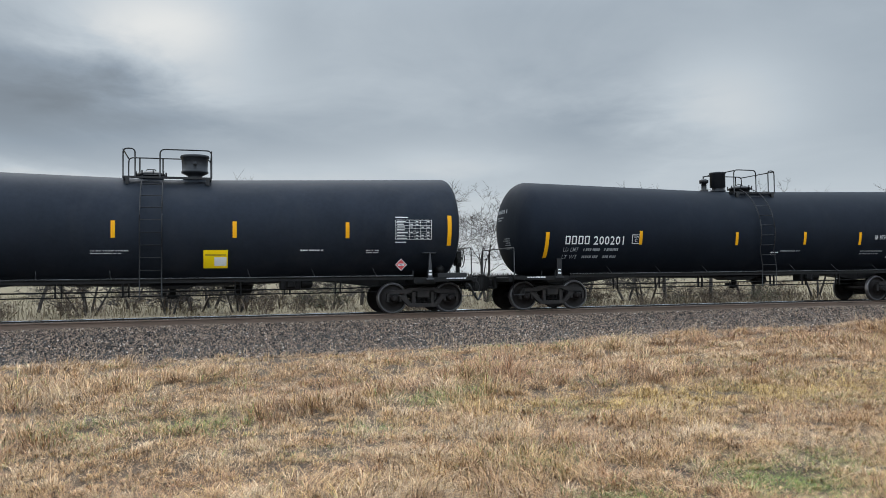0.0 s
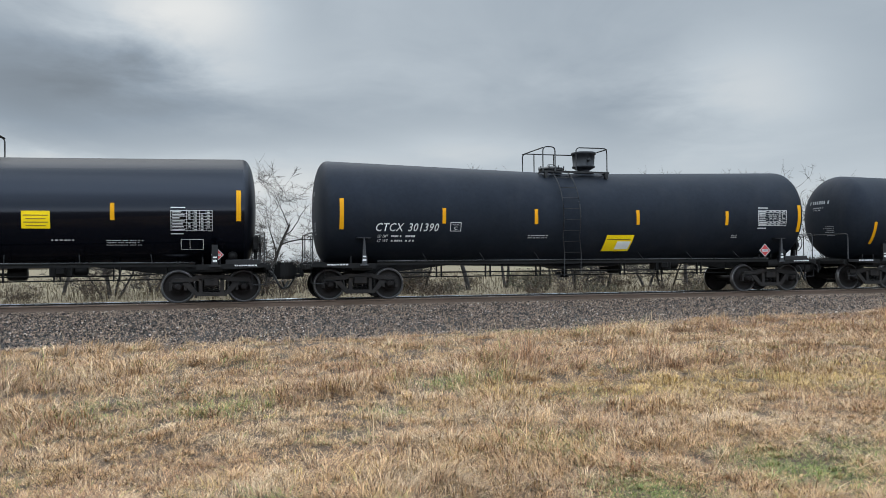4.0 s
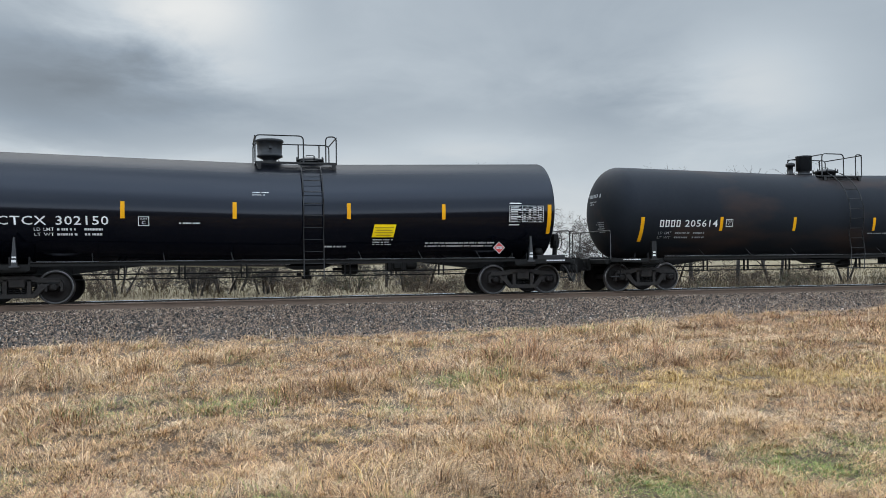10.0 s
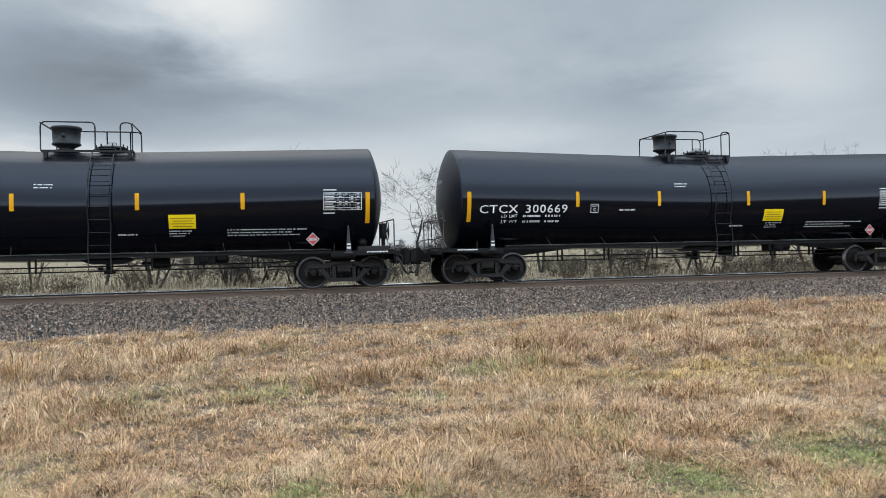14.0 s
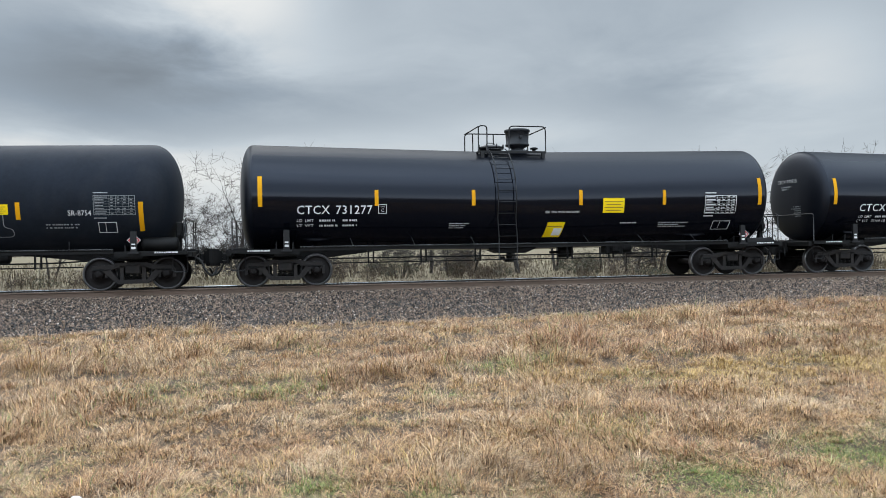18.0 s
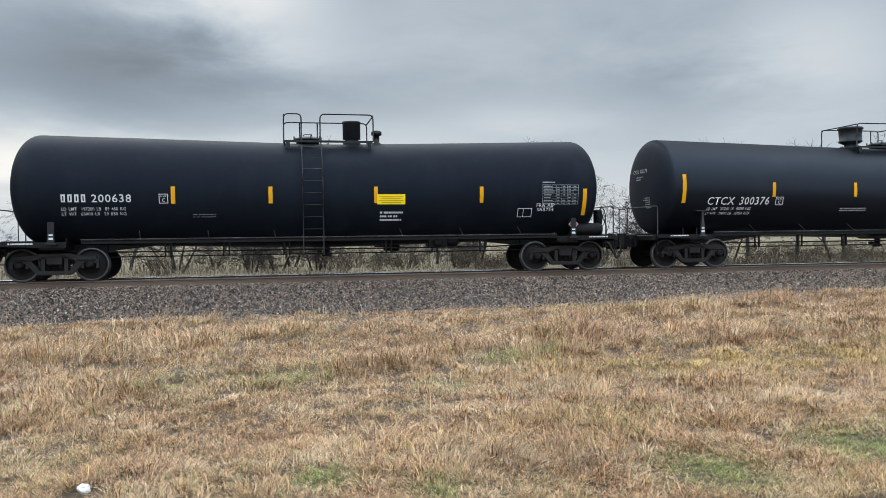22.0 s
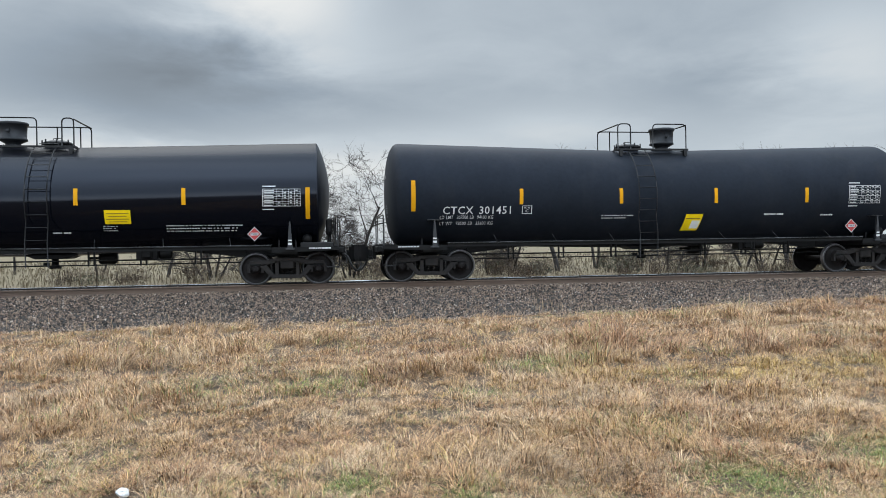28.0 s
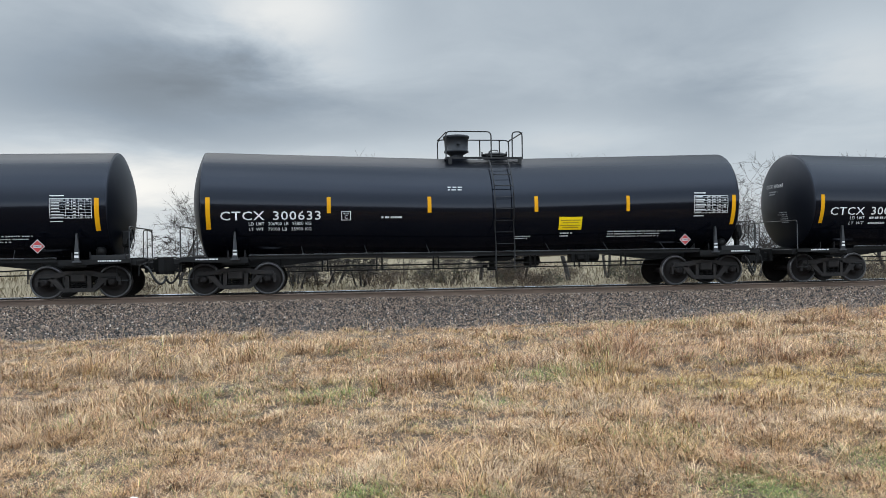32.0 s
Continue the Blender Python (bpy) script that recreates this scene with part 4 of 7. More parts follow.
def vent_mesh():
    return lathe(bmesh.new(), [(0.15, 0.0), (0.15, 0.06), (0.09, 0.08), (0.09, 0.30), (0.16, 0.32), (0.16, 0.42), (0.08, 0.46)], "Z", 16)


def manway_mesh():
    bm = bmesh.new()
    lathe(bm, [(0.34, 0.0), (0.34, 0.10), (0.40, 0.11), (0.40, 0.16), (0.36, 0.19), (0.2, 0.24), (0.05, 0.25)], "Z", 28)
    for k in range(8):
        a = k * math.pi / 4 + 0.2
        lathe(bm, [(0.022, 0.10), (0.022, 0.24)], "Z", 6, at=(0.41 * math.cos(a), 0.41 * math.sin(a), 0))
    tube(bm, bend([(-0.12, 0, 0.24), (-0.12, 0, 0.31), (0.12, 0, 0.31), (0.12, 0, 0.24)], 0.04), 0.012, 5)
    return bm


def small_valve_mesh():
    return lathe(bmesh.new(), [(0.10, 0.0), (0.10, 0.05), (0.06, 0.06), (0.06, 0.12), (0.13, 0.13), (0.13, 0.17), (0.04, 0.2)], "Z", 12)


def deck_bar_mesh(x0, x1):
    def make():
        bm = bmesh.new()
        box(bm, x0, x1, -0.05, 0.05, 0.0, 0.03, 0.004)
        return bm
    return make


def deck_frame_mesh(x0, x1):
    """The angle-iron frame of the walkway round the manway, on short brackets."""
    def make():
        bm = bmesh.new()
        for y in (-0.86, 0.86):
            box(bm, x0, x1, y - 0.02, y + 0.02, -0.03, 0.03)
        for x in (x0, x1 - 0.05):
            box(bm, x, x + 0.05, -0.84, 0.84, -0.03, 0.0)
        for x in (x0 + 0.06, x1 - 0.16):
            extrude_outline(bm, [(x, 0.0), (x + 0.12, 0.0), (x + 0.10, -0.20), (x + 0.02, -0.20)], -0.90, -0.82)
        bmesh.ops.recalc_face_normals(bm, faces=bm.faces)
        return bm
    return make


def build_deck(car, key, a, b, z, steel):
    deck = part("deck", shared("deck" + key, deck_frame_mesh(a, b), steel), None, car, at=(0, 0, z))
    for y in (-0.76, -0.62, 0.62, 0.76):
        part("deck_plank", shared("deck_plank" + key, deck_bar_mesh(a, b), steel), None, deck, at=(0, y, 0))


def rail_mesh(paths, r=0.020):
    def make():
        bm = bmesh.new()
        for p in paths:
            tube(bm, bend(p, 0.10), r, 6)
        return bm
    return make


def ladder_rail_mesh(zc, x):
    def make():
        pts = [(x, -1.66, 0.62), (x, -1.70, 1.3)]
        for i in range(12):
            a = -0.35 + i / 11 * 1.55
            r = RADIUS + 0.14
            pts.append((x, -r * math.cos(a), zc + r * math.sin(a)))
        return tube(bmesh.new(), pts, 0.017, 6)
    return make


def rung_mesh():
    return tube(bmesh.new(), [(-0.27, 0, 0), (0.27, 0, 0)], 0.013, 5)


PLACARD_Y = -1.50


def placard_mesh(x, z, size):
    """A diamond plate in its holder: white edge, red middle, white band."""
    bm = bmesh.new()
    for k, mat, y0, y1 in ((1.0, 0, -0.012, 0.0), (0.86, 1, -0.015, -0.012)):
        h = size * k
        b = [(x, z - h), (x + h, z), (x, z + h), (x - h, z)]
        extrude_outline(bm, b, PLACARD_Y + y0, PLACARD_Y + y1, mat)
    box(bm, x - size * 0.55, x + size * 0.55, PLACARD_Y - 0.018, PLACARD_Y - 0.015, z - size * 0.2, z + size * 0.2, mat=0)
    box(bm, x - 0.03, x + 0.03, PLACARD_Y, -1.0, z - size * 0.5, z - size * 0.4, mat=2)
    box(bm, x - 0.03, x + 0.03, PLACARD_Y, -1.2, z + size * 0.4, z + size * 0.5, mat=2)
    bmesh.ops.recalc_face_normals(bm, faces=bm.faces)
    return bm


def flat_text(body, x0, x1, z, height, y):
    bm = text_bmesh(body, height)
    xs = [v.co.x for v in bm.verts]
    k = (x1 - x0) / (max(xs) - min(xs))
    for v in bm.verts:
        v.co = ((v.co.x - min(xs)) * k + x0, y, v.co.z + z)
    return bm


def head_bars_mesh(kind, zc, number):
    """Small stencilled lines on the head that leads to the camera, under the car's number."""
    def make():
        bm = bmesh.new()
        rng = random.Random(8)
        for z, h, y0, y1 in ((3.06, 0.12, -0.30, 0.72), (2.90, 0.045, -0.05, 0.50), (2.82, 0.045, 0.10, 0.45), (2.20, 0.035, -0.50, -0.15), (2.13, 0.035, -0.50, -0.05), (2.06, 0.035, -0.50, -0.2), (1.99, 0.035, -0.50, -0.12), (1.88, 0.035, -0.50, -0.2)):
            if number and h == 0.12:
                continue
            y = y0
            while y < y1:
                w = h * rng.uniform(0.55, 0.8)
                q = [(y, z), (y + w, z), (y + w, z + h), (y, z + h)]
                bm.faces.new([bm.verts.new((-(head_x(math.hypot(a, b - zc), kind) + 0.006), a, b)) for a, b in q])
                y += w + h * (0.3 if rng.random() < 0.8 else 1.0)
        return bm
    return make


def head_number(kind, zc, body):
    """The car's mark and number across the head, read from outside."""
    bm = text_bmesh(body, 0.125, 0.004)
    wide = max(v.co.x for v in bm.verts)
    for v in bm.verts:
        y, z = 0.74 - 1.06 * v.co.x / wide, 3.05 + v.co.z
        v.co = (-(head_x(math.hypot(y, z - zc), kind) + 0.008), y, z)
    return bm


def sign_mesh(zc, x0, x1, z0, z1, lean, patch_white, rng, lines=4):
    bm = bmesh.new()
    s0, s1 = arc(z0, zc), arc(z1, zc)
    patch(bm, x0, x1, s0, s1, 0.004, lean)
    h = (s1 - s0)
    for i in range(lines):
        s = s0 + h * (0.14 + 0.78 * i / lines)
        w = (x1 - x0) * (0.86 if i % 2 else 0.7)
        mid = (x0 + x1) / 2 + lean * 0.5
        if patch_white and i < lines - 1:
            continue
        patch(bm, mid - w / 2, mid + w / 2, s, s + h * 0.06, 0.007, mat=1, n=1)
    if patch_white:
        patch(bm, x0 + (x1 - x0) * 0.45 + lean * 0.15, x0 + (x1 - x0) * 0.95 + lean * 0.15, s0 + h * 0.14, s0 + h * 0.64, 0.007, lean * 0.5, mat=2)
    return wrap(bm, zc, 0.004)


# what stands on each kind of car: the deck's ends, the fittings and the ladder along x, and the two railed boxes that the ladder
# comes up between. A mirrored car swaps the ends.
TOPS = {
    "new": dict(deck=(-0.98, 1.38), housing=-0.52, manway=0.68, ladder=0.60, boxes=((-0.98, 0.40), (1.05, 1.36))),
    "seven": dict(deck=(-0.72, 1.45), housing=-0.06, manway=0.82, ladder=0.80, valve=-0.62, boxes=((-0.70, 0.48), (1.18, 1.45))),
    "slope": dict(deck=(-1.22, 1.13), housing=0.64, manway=-0.53, ladder=-0.58, boxes=((-1.20, -0.78), (-0.05, 1.05))),
    "old": dict(deck=(0.0, 1.70), housing=-0.02, manway=0.92, ladder=0.72, vent=-0.60, boxes=((0.0, 0.92), (1.44, 1.70))),
    "old_mirrored": dict(deck=(-1.34, 1.23), housing=0.69, manway=-0.63, ladder=-0.56, vent=1.45, boxes=((-1.34, -0.84), (-0.30, 1.25)))}
MIRROR = {"new": 0.0, "seven": 0.08}


def build_top(car, style, flip, zc, fam):
    """Deck, rails, manway, housings and ladder."""
    plan = TOPS[style]
    mirror = flip and style in ("new", "seven")
    top = zc + RADIUS
    steel = M["black_steel"]
    zt, tall = top - 0.18, 0.79
    drop = rise(0.6)
    key = style + str((mirror, fam, slope[0]))

    def fx(x):
        return 2 * MIRROR[style] - x if mirror else x

    a, b = sorted(fx(x) for x in plan["deck"])
    build_deck(car, key, a, b, zt, steel)
    old = style.startswith("old")
    part("valve_housing", shared("square_valve" if old else "valve_housing", square_valve_mesh if old else roof_valve_mesh, M["housing"]), None, car, "dark grey steel valve housing with a lid", at=(fx(plan["housing"]), 0, top - 0.03 + drop))
    part("manway", shared("manway", manway_mesh, steel), None, car, at=(fx(plan["manway"]), 0, top - 0.02 + drop))
    if "vent" in plan:
        part("vent", shared("vent", vent_mesh, steel), None, car, at=(fx(plan["vent"]), 0, top - 0.02 + drop))
    if "valve" in plan:
        part("small_valve", shared("small_valve", small_valve_mesh, steel), None, car, at=(fx(plan["valve"]), 0, top - 0.02 + drop))
    (x0, x1), (x2, x3) = [[fx(x) for x in pair] for pair in plan["boxes"]]
    high = zt + tall
    for i, (u, v) in enumerate(((x0, x1), (x2, x3))):
        r = min(0.14, abs(v - u) * 0.4)
        line = bend([(u, -0.88, zt), (u, -0.88, high), (v, -0.88, high), (v, -0.88, zt)], r)
        part("hand_rail", shared("hand_rail" + key + str(i), rail_mesh([line]), steel), None, car)
    far = [(x0, 0.88, zt), (x0, 0.88, high), (x3, 0.88, high), (x3, 0.88, zt)]
    part("hand_rail", shared("far_rail" + key, rail_mesh([bend(far, 0.14)]), steel), None, car)
    for i, x in enumerate((x0, x3)):
        part("hand_rail", shared("cross_rail" + key + str(i), rail_mesh([[(x, -0.88, high - 0.03), (x, 0.88, high - 0.03)]]), steel), None, car)
    for i, x in enumerate((x1, x2)):
        part("rail_post", shared("rail_post" + key + str(i), rail_mesh([[(x, 0.88, zt), (x, 0.88, high)]]), steel), None, car)
    lx = fx(plan["ladder"])
    ladder = part("ladder", shared("ladder" + key, ladder_rail_mesh(zc + drop, lx - 0.28), steel), None, car, "black steel ladder over the shell")
    part("ladder_rail", shared("ladder_r" + key, ladder_rail_mesh(zc + drop, lx + 0.28), steel), None, ladder)
    for i in range(11):
        z = 0.68 + i * 0.34
        if z < zc + drop - 0.55:
            y = -1.685
        else:
            d = min((z - zc - drop) / (RADIUS + 0.14), 0.98)
            y = -(RADIUS + 0.14) * math.sqrt(1 - d * d)
        if z < top - 0.04:
            part("rung", shared("rung", rung_mesh, steel), None, ladder, at=(lx, y, z))


STRIPS = {"c3": ((-7.75, 1.87, 2.76), (-4.30, 2.29, 2.75), (-1.53, 2.29, 2.75), (1.56, 2.29, 2.75), (4.35, 2.29, 2.75), (7.75, 1.87, 2.76)),
          "c7": ((-7.80, 2.27, 3.13), (-4.50, 2.28, 2.74), (-1.65, 2.28, 2.74), (1.70, 2.28, 2.74), (4.75, 2.28, 2.74), (7.80, 2.27, 3.13)),
          "cd": ((-7.75, 2.06, 2.95), (-4.57, 2.24, 2.70), (-1.55, 2.24, 2.70), (1.68, 2.24, 2.70), (4.75, 2.24, 2.70), (7.82, 2.03, 2.93)),
          "g": ((-7.43, 1.61, 2.39), (-4.55, 1.96, 2.41), (-1.62, 1.96, 2.41), (1.57, 1.96, 2.41), (4.45, 1.96, 2.41), (7.42, 1.63, 2.42)),
          "g1": ((-7.49, 1.65, 2.45), (-4.16, 2.06, 2.50), (-0.45, 2.04, 2.48), (2.36, 2.06, 2.50), (4.80, 2.05, 2.49), (7.50, 1.90, 2.72)),
          "g6": ((-7.82, 1.70, 2.50), (-4.38, 2.09, 2.56), (-1.73, 2.09, 2.56), (1.25, 2.09, 2.56), (4.40, 2.09, 2.56), (7.58, 1.70, 2.50))}


def build_car(spec):
    """One tank car; spec names its family, paint, order of the fittings on top, and lettering."""
    fam, paint = spec["family"], spec["paint"]
    kind = {"c3": "capped", "c7": "jacketed", "cd": "jacketed"}.get(fam, "bare")
    rng = random.Random(spec["seed"])
    slope[:] = SLOPES[spec.get("slope", fam)]
    car = tagged(new("tank_car"), spec["label"], "tank car", "tank cars of the passing train")
    make, zc = tank_mesh(kind)
    more = spec.get("longer", 0.0)          # how much farther its leading end reaches

    def make_tank():
        bm = make()
        for v in bm.verts:
            v.co.x -= more if v.co.x < -5.5 else 0.0
        return bm

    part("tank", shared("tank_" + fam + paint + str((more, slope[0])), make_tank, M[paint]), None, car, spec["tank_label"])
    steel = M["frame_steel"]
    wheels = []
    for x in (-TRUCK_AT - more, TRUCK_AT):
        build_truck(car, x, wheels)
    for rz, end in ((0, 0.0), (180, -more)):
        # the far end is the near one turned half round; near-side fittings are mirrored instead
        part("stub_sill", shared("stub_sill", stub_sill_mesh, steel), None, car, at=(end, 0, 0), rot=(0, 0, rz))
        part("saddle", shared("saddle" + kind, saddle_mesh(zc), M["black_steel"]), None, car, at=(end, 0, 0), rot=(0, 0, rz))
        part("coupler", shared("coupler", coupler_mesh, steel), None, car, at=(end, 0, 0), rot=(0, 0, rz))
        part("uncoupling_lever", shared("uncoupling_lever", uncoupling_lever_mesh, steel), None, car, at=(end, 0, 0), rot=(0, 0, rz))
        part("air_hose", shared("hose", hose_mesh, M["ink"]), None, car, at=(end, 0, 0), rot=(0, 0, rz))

    def mirrored(make_it):
        def made():
            bm = make_it()
            for v in bm.verts:
                v.co.x = -v.co.x
            bmesh.ops.reverse_faces(bm, faces=bm.faces)
            return bm
        return made

    for name, mk in (("end_hand_rail", end_rail_mesh), ("sill_step", sill_step_mesh)):
        part(name, shared(name, mk, M["black_steel"]), None, car)
        part(name, shared(name + "_m", mirrored(mk), M["black_steel"]), None, car, at=(-more, 0, 0))
    brake_end = -1 if spec.get("brake_left", False) else 1
    wheel = part("brake_wheel", shared("brake_wheel", brake_wheel_mesh, M["black_steel"]), None, car, "round hand-brake wheel", at=(brake_end * 8.47, -0.75, 1.66))
    part("brake_stand", shared("brake_stand", brake_stand_mesh, M["frame_steel"]), None, car, "black gear housing and post of the hand brake", at=(brake_end * 8.34, -0.75, 0))
    post = shared("jack_post" + fam, jack_post_mesh(fam), M["post_steel" if fam in ("c3", "cd") else "black_steel"])
    for x in (-7.08 - more, 7.22):
        p = part("jack_post", post, None, car, "grey-edged tapered steel gusset", at=(x, 0, 0))
        part("jack_label", shared("jack_label", lambda: box(box(bmesh.new(), -0.055, 0.055, -1.546, -1.541, 1.14, 1.20), -0.05, 0.05, -1.546, -1.541, 1.25, 1.29), M["white"]), None, p)
    numbers = [q[1] for q in spec["marks"] if q[0] == "text" and q[1].startswith("CTCX")]
    off = rise(8.1)
    part("head_lettering", shared("head_lettering" + kind + str(bool(numbers)), head_bars_mesh(kind, zc, numbers), M["faded_white"]), None, car, "small white stencilled lines on the head", at=(-more, 0, off))["kind"] = "stuff"
    if numbers:
        part("head_number", head_number(kind, zc, numbers[0]), M["head_white"], car, "white stencilled number on the head", at=(-more, 0, off))["kind"] = "stuff"
    for x in (-8.15 - more, 7.75):
        part("sill_lettering", shared("sill_lettering", sill_bars_mesh, M["white"]), None, car, at=(x, 0, 0))
    part("side_rail", shared("side_rail", side_rail_mesh(-6.7, 6.7), [M["frame_steel"], M["glint_edge"], M["frame_steel"]]), None, car)
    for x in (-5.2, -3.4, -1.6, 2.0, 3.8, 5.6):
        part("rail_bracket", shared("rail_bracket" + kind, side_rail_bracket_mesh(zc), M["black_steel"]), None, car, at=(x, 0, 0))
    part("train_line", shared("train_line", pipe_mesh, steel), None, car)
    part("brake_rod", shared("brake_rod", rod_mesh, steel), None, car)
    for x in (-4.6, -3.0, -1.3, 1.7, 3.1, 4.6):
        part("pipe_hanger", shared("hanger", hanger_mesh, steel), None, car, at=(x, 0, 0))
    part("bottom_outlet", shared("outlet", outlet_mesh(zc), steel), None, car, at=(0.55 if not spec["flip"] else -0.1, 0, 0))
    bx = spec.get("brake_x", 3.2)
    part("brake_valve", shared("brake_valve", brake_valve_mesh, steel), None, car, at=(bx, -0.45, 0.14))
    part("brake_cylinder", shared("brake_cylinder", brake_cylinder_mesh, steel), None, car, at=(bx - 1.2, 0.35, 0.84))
    if spec["family"][0] == "g":
        part("air_reservoir", shared("reservoir", reservoir_mesh, M["frame_steel"]), None, car, "dusty steel air reservoir", at=(7.85, -1.02, 1.27))
    else:
        part("retainer_box", shared("retainer_box", lambda: box(bmesh.new(), -0.5, 0.45, -0.2, 0.2, 0, 0.16, 0.02), M["black_steel"]), None, car, at=(8.0, -1.12, 1.05))
        part("dust_collector", shared("dust_collector", lambda: lathe(bmesh.new(), [(0.05, 0), (0.13, 0.02), (0.14, 0.14), (0.10, 0.22), (0.03, 0.25)], "Z", 14), M["frame_steel"]), None, car, at=(7.7, -0.95, 1.20))
    build_top(car, spec["top"], spec["flip"], zc, fam)

    # tape, lettering and signs on the near side
    for x, (_, z0, z1) in zip(spec.get("strips", [q[0] for q in STRIPS[fam]]), STRIPS[fam]):
        w = 0.055 if z1 - z0 < 0.6 else 0.062

        def strip(x=x, z0=z0, z1=z1, w=w):
            bm = patch(bmesh.new(), x - w, x + w, arc(z0, zc), arc(z1, zc), 0.003, n=8)
            wrap(bm, zc, 0.004)
            if kind == "bare" and abs(x) > 7.3:
                sg = 1 if x > 0 else -1
                for v in bm.verts:      # the tape runs up on to the curve of the head
                    over = max(0.0, abs(v.co.x) - 7.57)
                    v.co.y += over * over * 0.9
            return bm
        part("reflective_strip", shared("strip" + fam + str((x, z0, z1, slope[0])), strip, M["yellow"]), None, car, "yellow reflective tape strip")
    for item in spec["marks"]:
        what, *a = item
        if what == "text":
            body, x0, x1, z, h = a[:5]
            bm = fit_text(body, x0, x1, z, h, zc, spec.get("slant", 0.0), a[6] if len(a) > 6 else 0.008)
            paint_of = M[a[5] if len(a) > 5 else "white"]
            if body.startswith("CTCX"):
                # the mark and the number are two stencils
                xs = sorted(v.co.x for v in bm.verts)
                gap = max(range(len(xs) - 1), key=lambda i: xs[i + 1] - xs[i])
                cut, other = (xs[gap] + xs[gap + 1]) / 2, bm.copy()
                bmesh.ops.delete(bm, geom=[v for v in bm.verts if v.co.x > cut])
                bmesh.ops.delete(other, geom=[v for v in other.verts if v.co.x < cut])
                part("lettering", other, paint_of, car, "white stencilled number")
            ob = part("lettering", bm, paint_of, car, "white stencilled lettering")
            if h < 0.16:
                ob["kind"] = "stuff"
        elif what == "mark":
            part("company_mark", block_letters(4, *a, zc), M["white"], car, "white company mark")
        elif what == "bars":
            x0, x1, z, h, n = a[:5]
            part("small_lettering", word_bars(x0, x1, z, h, zc, rng, n), M[a[5] if len(a) > 5 else "white"], car, "small white stencilled lines")["kind"] = "stuff"
        elif what == "box":
            x0, x1, z0, z1, ch = a
            bm = outline(bmesh.new(), x0, x1, arc(z0, zc), arc(z1, zc))
            if ch == "frame":
                patch(bm, (x0 * 0.6 + x1 * 0.4) - 0.006, (x0 * 0.6 + x1 * 0.4) + 0.006, arc(z0, zc), arc(z1, zc), 0.002)
            wrap(bm, zc, 0.003)
            b = part("stencil_box", bm, M["white"], car, "white stencilled box")
            if ch == "C":
                w = (x1 - x0)
                part("lettering", fit_text("C", x0 + w * 0.34, x1 - w * 0.34, z0 + (z1 - z0) * 0.18, (z1 - z0) * 0.36, zc), M["white"], b)
                part("lettering", fit_text("PLATE", x0 + w * 0.2, x1 - w * 0.2, z0 + (z1 - z0) * 0.66, (z1 - z0) * 0.16, zc, bold=0.002), M["white"], b)
        elif what == "table":
            part("data_panel", data_panel(*a, zc, rng), M["faded_white" if kind == "bare" else "white"], car, "white stencilled test table")
        elif what == "sign":
            x0, x1, z0, z1, lean, white = a
            part("sign", sign_mesh(zc, x0, x1, z0, z1, lean, white, rng), [M["sign_yellow"], M["sign_ink"], M["sign_white"]], car, "yellow notice with dark lines" + (" and a white label" if white else ""))
        elif what == "placard":
            x, z, size = a
            p = part("placard", placard_mesh(x, z, size), [M["head_white"], M["red"], M["black_steel"]], car, "red and white diamond placard")
            part("lettering", flat_text("1987", x - size * 0.42, x + size * 0.42, z - size * 0.13, size * 0.26, PLACARD_Y - 0.02), M["ink"], p)
        elif what == "scrawl":
            part("graffiti", scrawl(zc, *a), M["faded_white"], car, "thin white outlined graffiti")
    return car, wheels


def scrawl(zc, x0, x1, z0, z1):
    """Loose outlined loops of spray paint, no words."""
    bm = bmesh.new()
    rng = random.Random(77)
    n = 6
    w = (x1 - x0) / n
    for i in range(n):
        a = x0 + i * w
        pts = [(a, z0), (a + w * 0.2, z1 - rng.uniform(0, 0.15)), (a + w * 0.5, z1 - rng.uniform(0, 0.1)), (a + w * 0.45, z0 + 0.25), (a + w * 0.9, z0 + 0.2), (a + w * 0.85, z0), (a, z0)]
        pts = bend([Vector((x, 0, arc(z, zc))) for x, z in pts], 0.12, 4)
        for p, q in zip(pts, pts[1:]):
            d = (q - p)
            if d.length < 1e-4:
                continue
            nrm = Vector((-d.z, 0, d.x)).normalized() * 0.011
            bm.faces.new([bm.verts.new(p - nrm), bm.verts.new(p + nrm), bm.verts.new(q + nrm), bm.verts.new(q - nrm)])
    return wrap(bm, zc, 0.004)
# each car: the place of its middle along the train, family, paint, whether the top fittings are mirrored, and the marks on its near side
CARS = {}
CARS[-98.3] = dict(strips=(-7.75, -4.57, -1.55, 1.58, 4.74, 7.84), family="cd", paint="grey_black", flip=True, seed=0, top="new", label="faded grey-black rail tank car with yellow strips", tank_label="smooth jacketed shell with shallow heads", marks=[
    ("table", 6.17, 7.28, 2.21, 2.79), ("sign", 0.75, 1.4, 1.41, 1.91, 0, True), ("placard", 6.33, 1.46, 0.18),
    ("bars", -2.12, -1.17, 1.88, 0.03, 2), ("bars", 3.4, 4.05, 1.87, 0.06, 1), ("bars", 5.31, 5.71, 1.88, 0.03, 2)])
